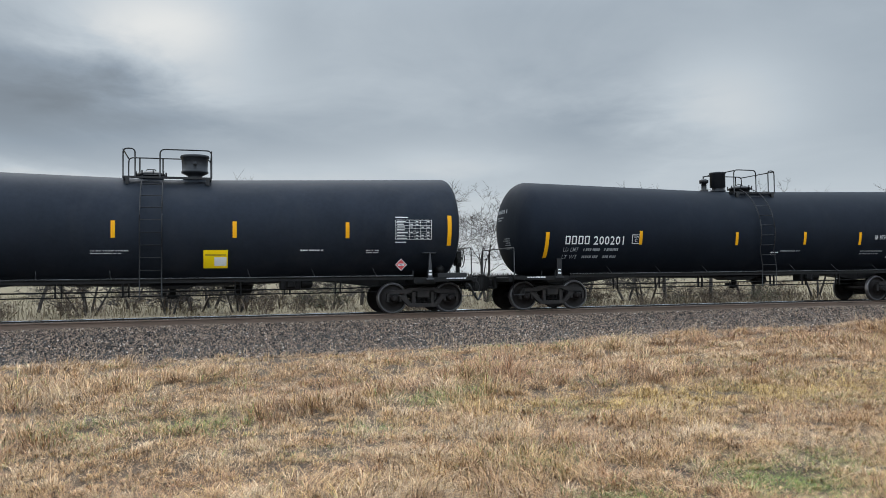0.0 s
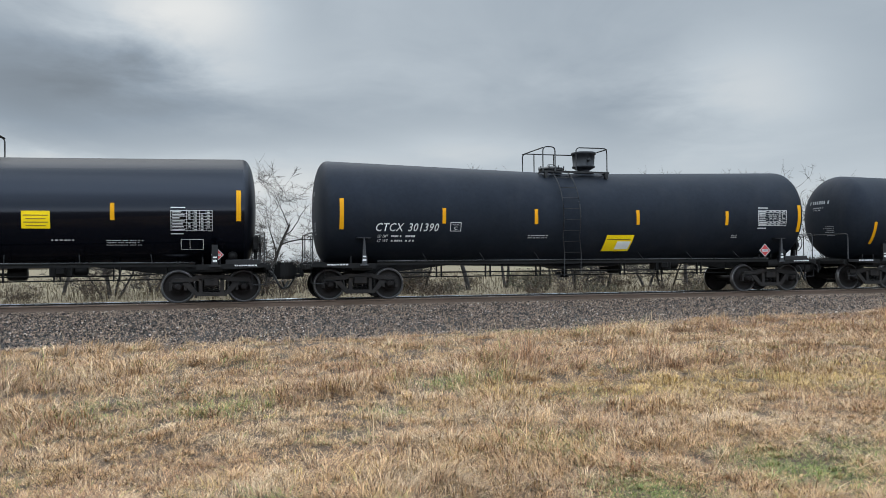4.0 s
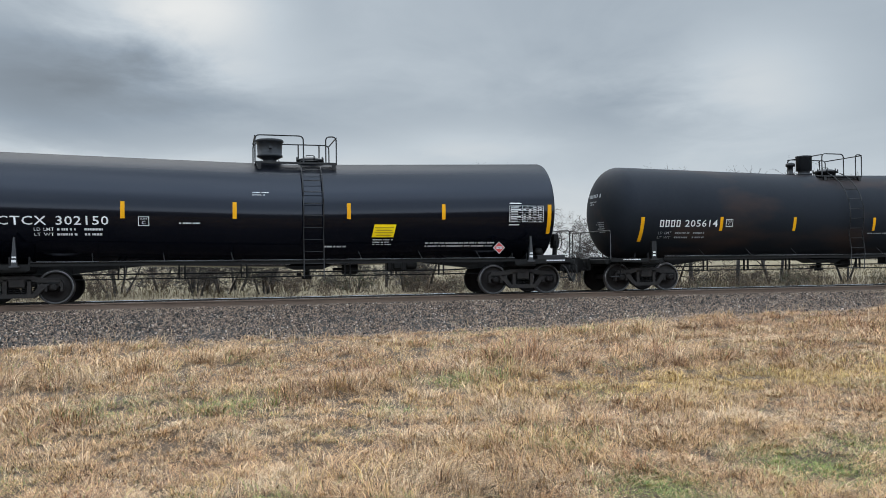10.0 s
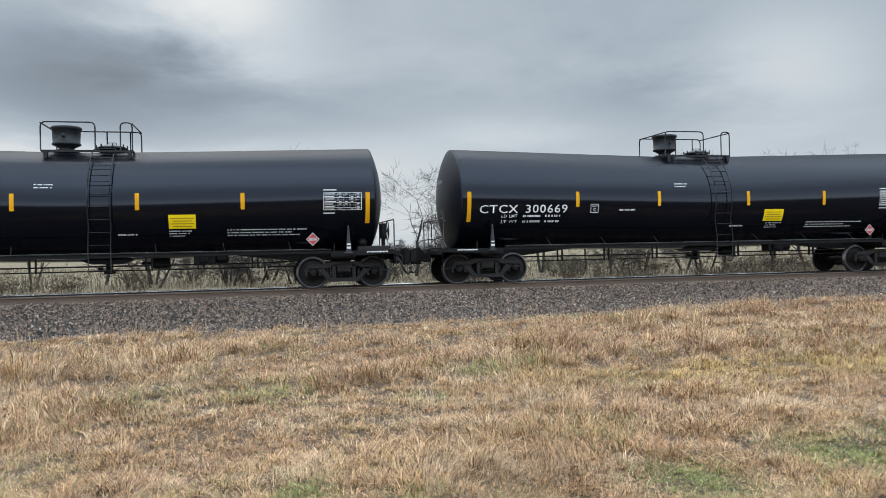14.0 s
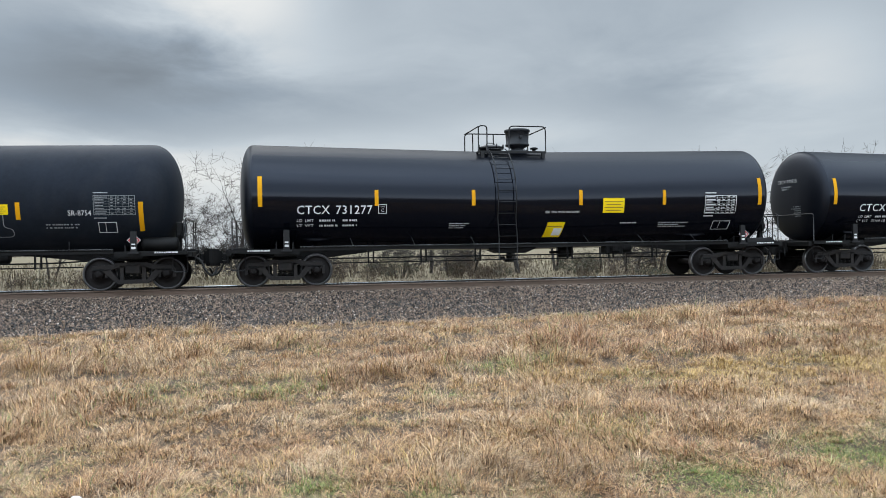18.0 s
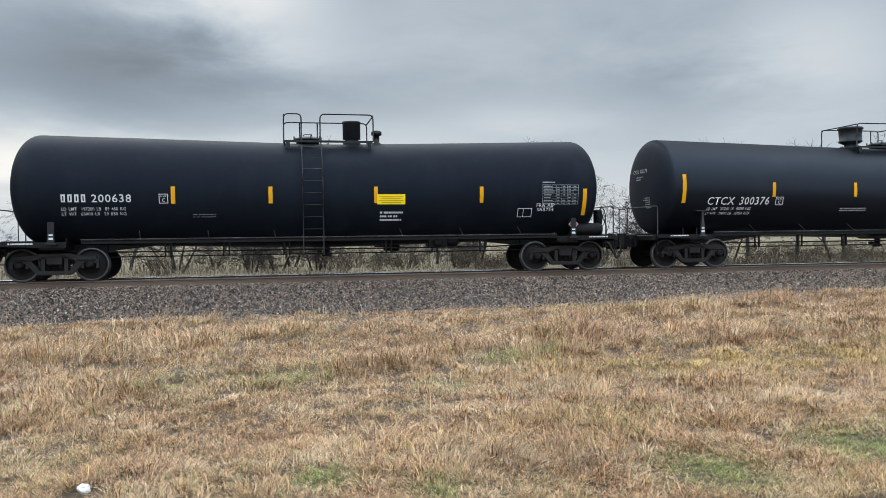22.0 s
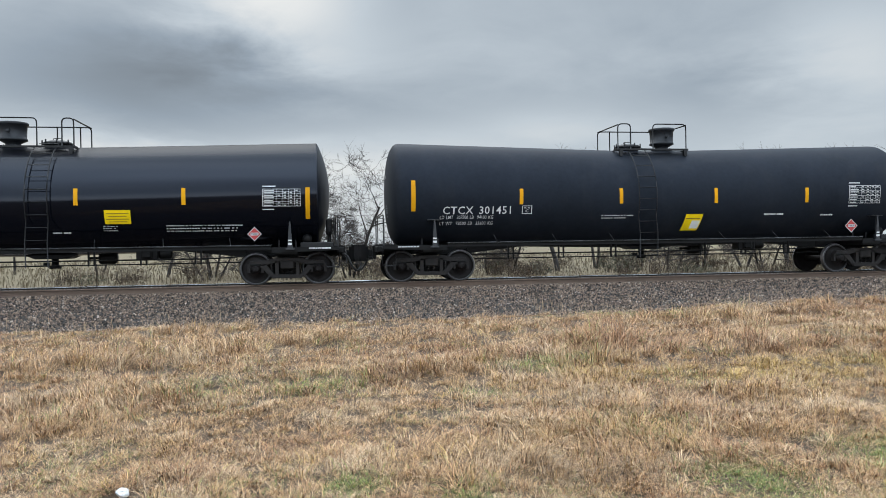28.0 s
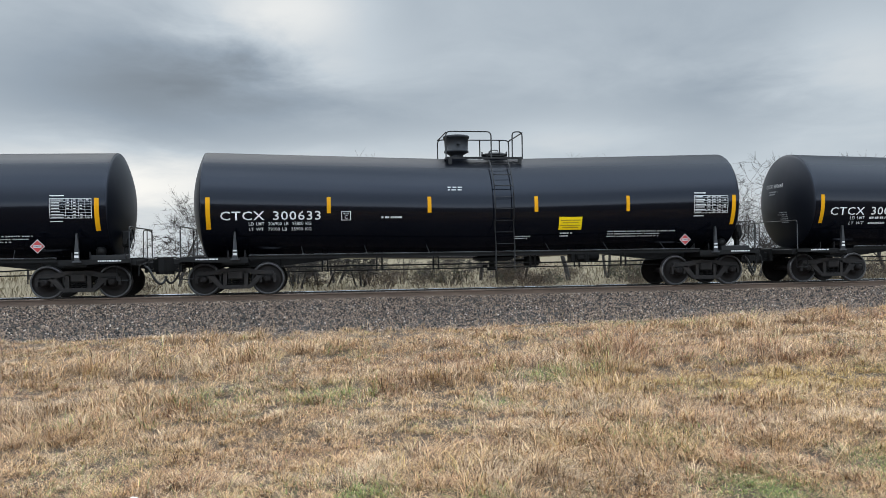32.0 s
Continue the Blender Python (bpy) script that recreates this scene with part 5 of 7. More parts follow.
CARS[-79.77] = dict(strips=(-7.46, -4.14, -0.44, 2.39, 4.82, 7.39), family="g1", paint="dull_black", flip=False, seed=1, top="old", label="dull bluish-black rail tank car with yellow strips", tank_label="bare steel shell with rounded heads", marks=[
    ("mark", -6.86, -5.96, 2.07, 0.27), ("text", "200201", -5.84, -4.76, 2.06, 0.27, "white"), ("text", "LD LMT", -6.86, -6.34, 1.84, 0.14, "faded_white", 0.002),
    ("bars", -6.16, -5.58, 1.84, 0.13, 1, "faded_white"), ("bars", -5.42, -4.92, 1.84, 0.13, 1, "faded_white"), ("text", "LT WT", -6.86, -6.34, 1.62, 0.14, "faded_white", 0.002),
    ("bars", -6.16, -5.58, 1.62, 0.13, 1, "faded_white"), ("bars", -5.42, -4.92, 1.62, 0.13, 1, "faded_white"), ("box", -4.46, -4.18, 2.09, 2.38, "C"),
    ("text", "SR 8754", 5.47, 6.02, 2.24, 0.15, "white", 0.002), ("table", 6.27, 7.38, 2.06, 2.61), ("box", 6.27, 6.91, 1.59, 1.88, "frame"),
    ("bars", 1.43, 2.25, 1.81, 0.07, 1, "faded_white"), ("bars", 4.95, 5.97, 1.80, 0.06, 2, "faded_white"), ("bars", 1.04, 1.34, 1.77, 0.05, 2),
    ("placard", 7.23, 1.35, 0.15)])
CARS[-61.46] = dict(strips=(-7.78, -4.40, -1.60, 1.74, 4.60, 7.86), family="c7", paint="gloss_black", flip=False, seed=2, top="seven", label="glossy black rail tank car with yellow reflective strips", tank_label="smooth jacketed shell with shallow heads", marks=[
    ("sign", 2.41, 3.09, 2.05, 2.51, 0, False), ("table", 6.07, 7.16, 2.0, 2.56), ("box", 6.32, 6.92, 1.49, 1.78, "frame"),
    ("text", "VENT TANK WHEN UNLOADING", -1.2, -0.08, 1.7, 0.08, "white", 0.002), ("bars", 3.09, 3.68, 1.73, 0.05, 1), ("bars", 4.43, 5.4, 1.73, 0.03, 3),
    ("box", -4.28, -4.03, 2.06, 2.32, "C"), ("placard", 7.29, 1.34, 0.17), ("text", "CTCX 730806", -6.77, -4.52, 2.00, 0.245, "white"),
    ("text", "LD LMT", -6.66, -6.17, 1.76, 0.08, "white", 0.002), ("bars", -6.01, -5.47, 1.76, 0.08, 1, "white"), ("bars", -5.32, -4.85, 1.76, 0.08, 1, "white"),
    ("text", "LT WT", -6.66, -6.17, 1.63, 0.08, "white", 0.002), ("bars", -6.01, -5.47, 1.63, 0.08, 1, "white"), ("bars", -5.32, -4.85, 1.63, 0.08, 1, "white")])
CARS[-43.0] = dict(strips=(-7.73, -4.67, -1.72, 1.78, 5.08, 7.94), family="cd", paint="grey_black", flip=True, seed=3, top="slope", slant=0.2, label="faded grey-black rail tank car with yellow strips", tank_label="smooth jacketed shell with shallow heads", marks=[
    ("text", "CTCX 301390", -6.75, -4.85, 2.01, 0.245, "white"), ("text", "LD LMT", -6.66, -6.35, 1.83, 0.09, "white", 0.002), ("bars", -6.25, -5.91, 1.83, 0.08, 1, "white"),
    ("bars", -5.82, -5.53, 1.83, 0.08, 1, "white"), ("text", "LT WT", -6.66, -6.35, 1.70, 0.09, "white", 0.002), ("bars", -6.25, -5.91, 1.70, 0.08, 1, "white"),
    ("bars", -5.82, -5.53, 1.70, 0.08, 1, "white"), ("box", -4.47, -4.13, 2.01, 2.28, "C"), ("bars", -1.96, -1.27, 1.87, 0.03, 2),
    ("sign", 0.64, 1.61, 1.4, 1.91, 0.09, True), ("table", 6.3, 7.43, 2.23, 2.75), ("placard", 6.57, 1.40, 0.22),
    ("bars", 5.33, 5.58, 1.90, 0.03, 2)])
CARS[-24.38] = dict(strips=(-7.44, -4.56, -1.60, 1.60, 4.45, 7.39), family="g", paint="grey_black", flip=False, seed=4, top="old", label="faded grey-black rail tank car with yellow strips", tank_label="bare steel shell with rounded heads", marks=[
    ("mark", -6.86, -6.08, 2.08, 0.23), ("text", "205584", -5.91, -4.65, 2.09, 0.23, "white"), ("text", "LD LMT", -6.81, -6.33, 1.85, 0.08, "faded_white", 0.002),
    ("bars", -6.17, -5.64, 1.85, 0.07, 1, "faded_white"), ("bars", -5.49, -5.03, 1.85, 0.07, 1, "faded_white"), ("text", "LT WT", -6.81, -6.33, 1.73, 0.08, "faded_white", 0.002),
    ("bars", -6.17, -5.64, 1.73, 0.07, 1, "faded_white"), ("bars", -5.49, -5.03, 1.73, 0.07, 1, "faded_white"), ("box", -4.33, -4.04, 2.07, 2.34, "C"),
    ("bars", -3.87, -3.48, 1.86, 0.07, 1, "faded_white"), ("sign", 3.48, 4.27, 2.08, 2.36, 0, False), ("text", "SR8754", 5.63, 6.15, 2.4, 0.14, "faded_white"),
    ("table", 6.19, 7.23, 2.11, 2.63), ("box", 6.37, 6.91, 1.69, 1.9, "frame"), ("bars", 1.41, 2.18, 1.82, 0.07, 1, "faded_white"),
    ("bars", 5.01, 5.97, 1.82, 0.06, 2, "faded_white"), ("placard", 7.28, 1.36, 0.16)])
CARS[-5.93] = dict(strips=(-7.75, -4.33, -1.56, 1.61, 4.39, 7.74), family="c3", paint="gloss_black", flip=True, seed=5, top="new", label="glossy black rail tank car with yellow reflective strips", tank_label="smooth jacketed shell with shallow heads", marks=[
    ("text", "CTCX 736563", -7.50, -4.77, 2.14, 0.245, "white"), ("text", "LD LMT  205900 LB  93350 KG", -6.83, -4.82, 1.98, 0.10, "white", 0.002), ("text", "LT WT  80100 LB  36350 KG", -6.83, -4.82, 1.85, 0.10, "white", 0.002),
    ("box", -4.03, -3.75, 2.10, 2.37, "C"), ("bars", -2.98, -2.28, 1.72, 0.03, 3), ("bars", -1.45, -0.98, 1.64, 0.04, 2), ("bars", 0.74, 1.22, 3.06, 0.04, 2),
    ("text", "HANDLE MUST BE LOCKED", -0.04, 0.68, 2.38, 0.07, "white", 0.002), ("bars", -0.04, 0.68, 2.28, 0.05, 2), ("sign", -0.01, 0.59, 1.50, 1.97, 0, True), ("bars", 2.30, 2.9, 2.17, 0.03, 1),
    ("sign", 2.26, 2.97, 1.76, 2.11, 0, False), ("table", 6.39, 7.52, 2.22, 2.72), ("bars", 6.40, 6.80, 1.98, 0.03, 2), ("placard", 6.12, 1.42, 0.20)])
CARS[12.65] = dict(strips=(-7.79, -4.46, -1.56, 1.62, 4.45, 7.84), family="c3", paint="gloss_black", flip=False, seed=6, top="new", label="glossy black rail tank car with yellow reflective strips", tank_label="smooth jacketed shell with shallow heads", marks=[
    ("text", "CTCX 302150", -7.48, -4.81, 2.12, 0.23, "white"), ("text", "LD LMT", -6.63, -6.15, 1.96, 0.09, "white", 0.002), ("bars", -6.08, -5.55, 1.96, 0.08, 1, "white"),
    ("bars", -5.41, -4.95, 1.96, 0.08, 1, "white"), ("text", "LT WT", -6.63, -6.15, 1.83, 0.09, "white", 0.002), ("bars", -6.08, -5.55, 1.83, 0.08, 1, "white"),
    ("bars", -5.41, -4.95, 1.83, 0.08, 1, "white"), ("box", -4.07, -3.79, 2.09, 2.34, "C"), ("bars", -1.08, -0.61, 3.02, 0.03, 2),
    ("bars", -3.02, -2.42, 2.14, 0.05, 1), ("sign", 2.30, 2.95, 1.77, 2.14, 0.07, False), ("table", 6.53, 7.65, 2.22, 2.72),
    ("placard", 6.19, 1.44, 0.19), ("bars", 3.95, 6.17, 1.57, 0.08, 2), ("bars", 2.35, 2.94, 1.68, 0.04, 3),
    ("bars", 0.95, 1.56, 1.48, 0.08, 1)])
CARS[31.18] = dict(strips=(-7.46, -4.56, -1.71, 1.59, 4.54, 7.40), family="g", paint="rusty_black", flip=False, seed=7, top="old", label="weathered black rail tank car with rusty streaks on top", tank_label="bare steel shell with rounded heads", marks=[
    ("mark", -6.86, -6.06, 2.08, 0.23), ("text", "205614", -5.92, -4.71, 2.09, 0.22, "white"), ("text", "LD LMT", -6.84, -6.37, 1.85, 0.09, "faded_white", 0.002),
    ("bars", -6.22, -5.70, 1.85, 0.08, 1, "faded_white"), ("bars", -5.56, -5.11, 1.85, 0.08, 1, "faded_white"), ("text", "LT WT", -6.84, -6.37, 1.71, 0.09, "faded_white", 0.002),
    ("bars", -6.22, -5.70, 1.71, 0.08, 1, "faded_white"), ("bars", -5.56, -5.11, 1.71, 0.08, 1, "faded_white"), ("box", -4.39, -4.13, 2.09, 2.34, "C"),
    ("sign", 3.28, 4.04, 2.08, 2.37, 0, False), ("text", "SR 8754", 5.58, 6.13, 2.29, 0.12, "white", 0.002), ("table", 6.19, 7.28, 2.09, 2.6),
    ("box", 6.19, 6.76, 1.61, 1.87, "frame"), ("bars", 1.39, 2.2, 1.84, 0.06, 1, "faded_white"), ("bars", 4.98, 5.94, 1.80, 0.05, 2, "faded_white"),
    ("placard", 7.21, 1.35, 0.15)])
CARS[49.59] = dict(strips=(-7.71, -4.23, -1.54, 1.54, 4.30, 7.79), family="c3", paint="gloss_black", flip=False, seed=8, top="new", label="glossy black rail tank car with yellow reflective strips", tank_label="smooth jacketed shell with shallow heads", marks=[
    ("text", "CTCX 300671", -7.48, -4.78, 2.12, 0.245, "white"), ("text", "LD LMT  206600 LB  93700 KG", -6.76, -4.89, 1.98, 0.10, "white", 0.002), ("text", "LT WT  79400 LB  36000 KG", -6.76, -4.89, 1.82, 0.10, "white", 0.002),
    ("box", -3.91, -3.65, 2.1, 2.37, "C"), ("bars", -2.94, -2.35, 2.15, 0.06, 1), ("bars", -1.02, -0.53, 2.97, 0.04, 2),
    ("sign", 2.33, 3.04, 1.78, 2.16, 0, False), ("bars", 2.33, 2.95, 1.70, 0.04, 3), ("bars", 1.01, 1.5, 1.61, 0.07, 1),
    ("bars", 3.87, 6.06, 1.71, 0.05, 3), ("table", 6.52, 7.62, 2.25, 2.75), ("placard", 6.21, 1.43, 0.19)])
CARS[68.19] = dict(strips=(-7.78, -4.34, -1.59, 1.58, 4.42, 7.81), family="c3", paint="gloss_black", flip=False, seed=9, top="new", label="glossy black rail tank car with yellow reflective strips", tank_label="smooth jacketed shell with shallow heads", marks=[
    ("text", "CTCX 300669", -7.46, -4.67, 2.12, 0.245, "white"), ("text", "LD LMT", -6.76, -6.26, 1.98, 0.10, "white", 0.002), ("bars", -6.09, -5.53, 1.98, 0.09, 1, "white"),
    ("bars", -5.38, -4.89, 1.98, 0.09, 1, "white"), ("text", "LT WT", -6.76, -6.26, 1.82, 0.10, "white", 0.002), ("bars", -6.09, -5.53, 1.82, 0.09, 1, "white"),
    ("bars", -5.38, -4.89, 1.82, 0.09, 1, "white"), ("box", -3.91, -3.65, 2.1, 2.37, "C"), ("bars", -2.94, -2.35, 2.15, 0.06, 1),
    ("bars", -1.02, -0.53, 2.97, 0.04, 2), ("sign", 2.19, 2.91, 1.78, 2.16, 0, False), ("bars", 2.33, 2.95, 1.70, 0.04, 3),
    ("bars", 1.01, 1.5, 1.61, 0.07, 1), ("bars", 3.87, 6.06, 1.71, 0.05, 3), ("table", 6.61, 7.72, 2.25, 2.75),
    ("placard", 6.21, 1.43, 0.19)])
CARS[86.7] = dict(strips=(-7.41, -4.54, -1.53, 1.52, 4.36, 7.42), family="g", paint="grey_black", flip=False, seed=10, top="old", label="faded grey-black rail tank car with yellow strips", tank_label="bare steel shell with rounded heads", marks=[
    ("mark", -6.89, -6.07, 2.09, 0.24), ("text", "205580", -5.96, -4.7, 2.08, 0.25, "white"), ("text", "LD LMT", -6.85, -6.39, 1.88, 0.10, "faded_white", 0.002),
    ("bars", -6.23, -5.71, 1.88, 0.09, 1, "faded_white"), ("bars", -5.58, -5.13, 1.88, 0.09, 1, "faded_white"), ("text", "LT WT", -6.85, -6.39, 1.73, 0.10, "faded_white", 0.002),
    ("bars", -6.23, -5.71, 1.73, 0.09, 1, "faded_white"), ("bars", -5.58, -5.13, 1.73, 0.09, 1, "faded_white"), ("box", -4.42, -4.18, 2.11, 2.37, "C"),
    ("sign", 3.40, 4.13, 2.09, 2.36, 0, False), ("text", "SR-8754", 5.58, 6.16, 2.06, 0.14, "white", 0.002), ("table", 6.22, 7.28, 2.07, 2.59),
    ("box", 6.31, 6.78, 1.6, 1.88, "frame"), ("scrawl", 1.16, 4.26, 1.51, 2.23), ("bars", 1.4, 2.18, 1.85, 0.07, 1, "faded_white"),
    ("bars", 5.01, 5.84, 1.80, 0.05, 2, "faded_white"), ("placard", 7.23, 1.38, 0.18)])
CARS[105.06] = dict(strips=(-7.79, -4.52, -1.64, 1.73, 4.50, 7.84), family="c7", paint="gloss_black", flip=True, seed=11, top="seven", label="glossy black rail tank car with yellow reflective strips", tank_label="smooth jacketed shell with shallow heads", marks=[
    ("text", "CTCX 731277", -6.78, -4.64, 2.06, 0.245, "white"), ("text", "LD LMT", -6.78, -6.31, 1.84, 0.09, "white", 0.002), ("bars", -6.15, -5.63, 1.84, 0.08, 1, "white"),
    ("bars", -5.49, -5.04, 1.84, 0.08, 1, "white"), ("text", "LT WT", -6.78, -6.31, 1.70, 0.09, "white", 0.002), ("bars", -6.15, -5.63, 1.70, 0.08, 1, "white"),
    ("bars", -5.49, -5.04, 1.70, 0.08, 1, "white"), ("box", -4.47, -4.22, 2.06, 2.33, "C"), ("bars", -2.35, -1.74, 1.74, 0.03, 3),
    ("text", "VENT TANK WHEN UNLOADING", 0.58, 1.69, 2.04, 0.07, "white", 0.002), ("sign", 0.64, 1.20, 1.32, 1.77, 0.08, True), ("sign", 2.46, 3.16, 2.04, 2.49, 0, False),
    ("bars", 3.1, 3.67, 1.71, 0.05, 1), ("bars", 4.41, 5.43, 1.72, 0.03, 3), ("table", 5.91, 7.01, 2.0, 2.57),
    ("box", 6.3, 6.92, 1.5, 1.77, "frame"), ("placard", 7.27, 1.33, 0.18)])
CARS[123.5] = dict(strips=(-7.81, -4.46, -1.64, 1.71, 4.74, 7.82), family="c7", paint="gloss_black", flip=False, seed=12, top="seven", label="glossy black rail tank car with yellow reflective strips", tank_label="smooth jacketed shell with shallow heads", marks=[
    ("text", "CTCX 730815", -6.86, -4.58, 2.04, 0.245, "white"), ("text", "LD LMT", -6.82, -6.33, 1.82, 0.10, "white", 0.002), ("bars", -6.17, -5.63, 1.82, 0.09, 1, "white"),
    ("bars", -5.49, -5.02, 1.82, 0.09, 1, "white"), ("text", "LT WT  79100 LB  35870 KG", -6.82, -5.02, 1.68, 0.10, "white", 0.002), ("box", -4.35, -4.09, 2.04, 2.31, "C"),
    ("text", "VENT TANK WHEN UNLOADING", -1.11, 0.0, 1.68, 0.09, "white", 0.002), ("sign", 2.44, 3.14, 2.02, 2.49, 0, False), ("bars", 3.09, 3.67, 1.68, 0.05, 1),
    ("bars", 4.35, 5.44, 1.70, 0.04, 3), ("table", 5.99, 7.14, 1.98, 2.57), ("box", 6.27, 6.92, 1.46, 1.76, "frame"),
    ("placard", 7.27, 1.34, 0.16)])
CARS[142.3] = dict(strips=(-7.86, -4.33, -1.73, 1.23, 4.36, 7.60), family="g6", paint="dull_black", flip=True, seed=13, top="old_mirrored", longer=0.36, label="dull bluish-black rail tank car with yellow strips", tank_label="bare steel shell with rounded heads", marks=[
    ("mark", -7.21, -6.54, 2.14, 0.21), ("text", "200638", -6.42, -5.41, 2.14, 0.21, "white"), ("text", "LD LMT  197200 LB  89 450 KG", -7.19, -5.56, 1.92, 0.09, "white", 0.002),
    ("text", "LT WT  65800 LB  29 850 KG", -7.19, -5.56, 1.79, 0.09, "white", 0.002), ("box", -4.7, -4.46, 2.1, 2.36, "C"), ("bars", -3.83, -3.14, 1.78, 0.03, 2, "faded_white"),
    ("sign", 1.26, 2.08, 2.05, 2.34, 0, False), ("bars", 1.35, 2.04, 1.78, 0.08, 3), ("table", 6.25, 7.39, 2.03, 2.62),
    ("text", "FRA AIP", 6.08, 6.65, 1.95, 0.12, "white", 0.002), ("text", "SR8754", 6.1, 6.63, 1.83, 0.1, "white", 0.002), ("box", 5.5, 5.95, 1.66, 1.92, "frame"),
    ("placard", 7.23, 1.43, 0.16)])
CARS[160.9] = dict(strips=(-7.70, -4.57, -1.59, 1.73, 4.77, 7.79), family="cd", paint="satin_black", flip=False, seed=14, top="new", slant=0.12, label="satin black rail tank car with yellow reflective strips", tank_label="smooth jacketed shell with shallow heads", marks=[
    ("text", "CTCX 300376", -6.89, -4.73, 2.0, 0.25, "white"), ("text", "LD LMT  207000 LB  93850 KGS", -6.86, -5.33, 1.83, 0.10, "white", 0.002), ("text", "LT WT  79000 LB  35850 KGS", -6.86, -5.33, 1.69, 0.10, "white", 0.002),
    ("box", -4.49, -4.22, 1.98, 2.24, "C"), ("bars", -2.09, -1.1, 1.85, 0.03, 2), ("sign", 2.45, 3.09, 1.57, 1.91, 0.07, False),
    ("bars", 3.48, 4.16, 1.86, 0.06, 1), ("bars", 5.39, 5.67, 1.86, 0.05, 1), ("table", 6.22, 7.32, 2.24, 2.77),
    ("placard", 6.28, 1.49, 0.20)])
CARS[179.45] = dict(strips=(-7.78, -4.33, -1.54, 1.60, 4.39, 7.82), family="c3", paint="gloss_black", flip=True, seed=15, top="new", label="glossy black rail tank car with yellow reflective strips", tank_label="smooth jacketed shell with shallow heads", marks=[
    ("text", "CTCX 300650", -7.54, -4.73, 2.11, 0.245, "white"), ("text", "LD LMT", -6.8, -6.30, 1.95, 0.10, "white", 0.002), ("bars", -6.13, -5.58, 1.95, 0.09, 1, "white"),
    ("bars", -5.43, -4.95, 1.95, 0.09, 1, "white"), ("text", "LT WT  79700 LB  36100 KG", -6.8, -4.95, 1.81, 0.10, "white", 0.002), ("box", -4.0, -3.73, 2.08, 2.35, "C"),
    ("bars", -2.94, -2.22, 1.70, 0.03, 3), ("bars", -1.39, -0.93, 1.54, 0.07, 1), ("bars", 0.72, 1.2, 3.04, 0.04, 2),
    ("bars", -0.0, 0.72, 2.36, 0.04, 3), ("sign", -0.02, 0.60, 1.5, 1.97, 0, True), ("sign", 2.28, 2.99, 1.76, 2.14, 0, False),
    ("table", 6.47, 7.56, 2.22, 2.73), ("placard", 6.10, 1.42, 0.19)])
CARS[198.02] = dict(strips=(-7.76, -4.32, -1.55, 1.56, 4.36, 7.73), family="c3", paint="gloss_black", flip=False, seed=16, top="new", label="glossy black rail tank car with yellow reflective strips", tank_label="smooth jacketed shell with shallow heads", marks=[
    ("text", "CTCX 731897", -7.45, -4.75, 2.11, 0.245, "white"), ("text", "LD LMT", -6.78, -6.25, 1.95, 0.10, "white", 0.002), ("bars", -6.07, -5.48, 1.95, 0.09, 1, "white"),
    ("bars", -5.32, -4.81, 1.95, 0.09, 1, "white"), ("text", "LT WT", -6.78, -6.25, 1.79, 0.10, "white", 0.002), ("bars", -6.07, -5.48, 1.79, 0.09, 1, "white"),
    ("bars", -5.32, -4.81, 1.79, 0.09, 1, "white"), ("box", -3.94, -3.61, 2.09, 2.34, "C"), ("bars", -1.06, -0.57, 3.19, 0.03, 2),
    ("bars", -3.04, -2.45, 2.15, 0.06, 1), ("sign", 2.27, 2.95, 1.78, 2.16, 0, False), ("bars", 2.2, 2.6, 1.71, 0.03, 3),
    ("table", 6.48, 7.53, 2.23, 2.72), ("placard", 6.25, 1.46, 0.20), ("bars", 3.86, 5.95, 1.70, 0.05, 3),
    ("bars", 0.89, 1.39, 1.53, 0.07, 1)])
CARS[216.45] = dict(strips=(-7.69, -4.48, -1.38, 1.69, 4.75, 7.89), family="cd", paint="grey_black", flip=True, seed=17, top="slope", label="faded grey-black rail tank car with yellow strips", tank_label="smooth jacketed shell with shallow heads", marks=[
    ("text", "CTCX 301451", -6.82, -4.79, 1.97, 0.23, "white"), ("text", "LD LMT  207500 LB  94100 KG", -6.9, -5.31, 1.83, 0.11, "white", 0.002), ("text", "LT WT  78500 LB  35600 KG", -6.9, -5.31, 1.66, 0.11, "white", 0.002),
    ("box", -4.45, -4.15, 1.96, 2.2, "C"), ("bars", -1.98, -0.97, 1.87, 0.04, 2), ("sign", 0.66, 1.22, 1.41, 1.91, 0.09, True),
    ("table", 6.22, 7.32, 2.2, 2.77), ("placard", 6.30, 1.49, 0.22), ("bars", 3.36, 4.08, 1.85, 0.08, 1),
    ("bars", 5.32, 5.74, 1.82, 0.07, 1)])
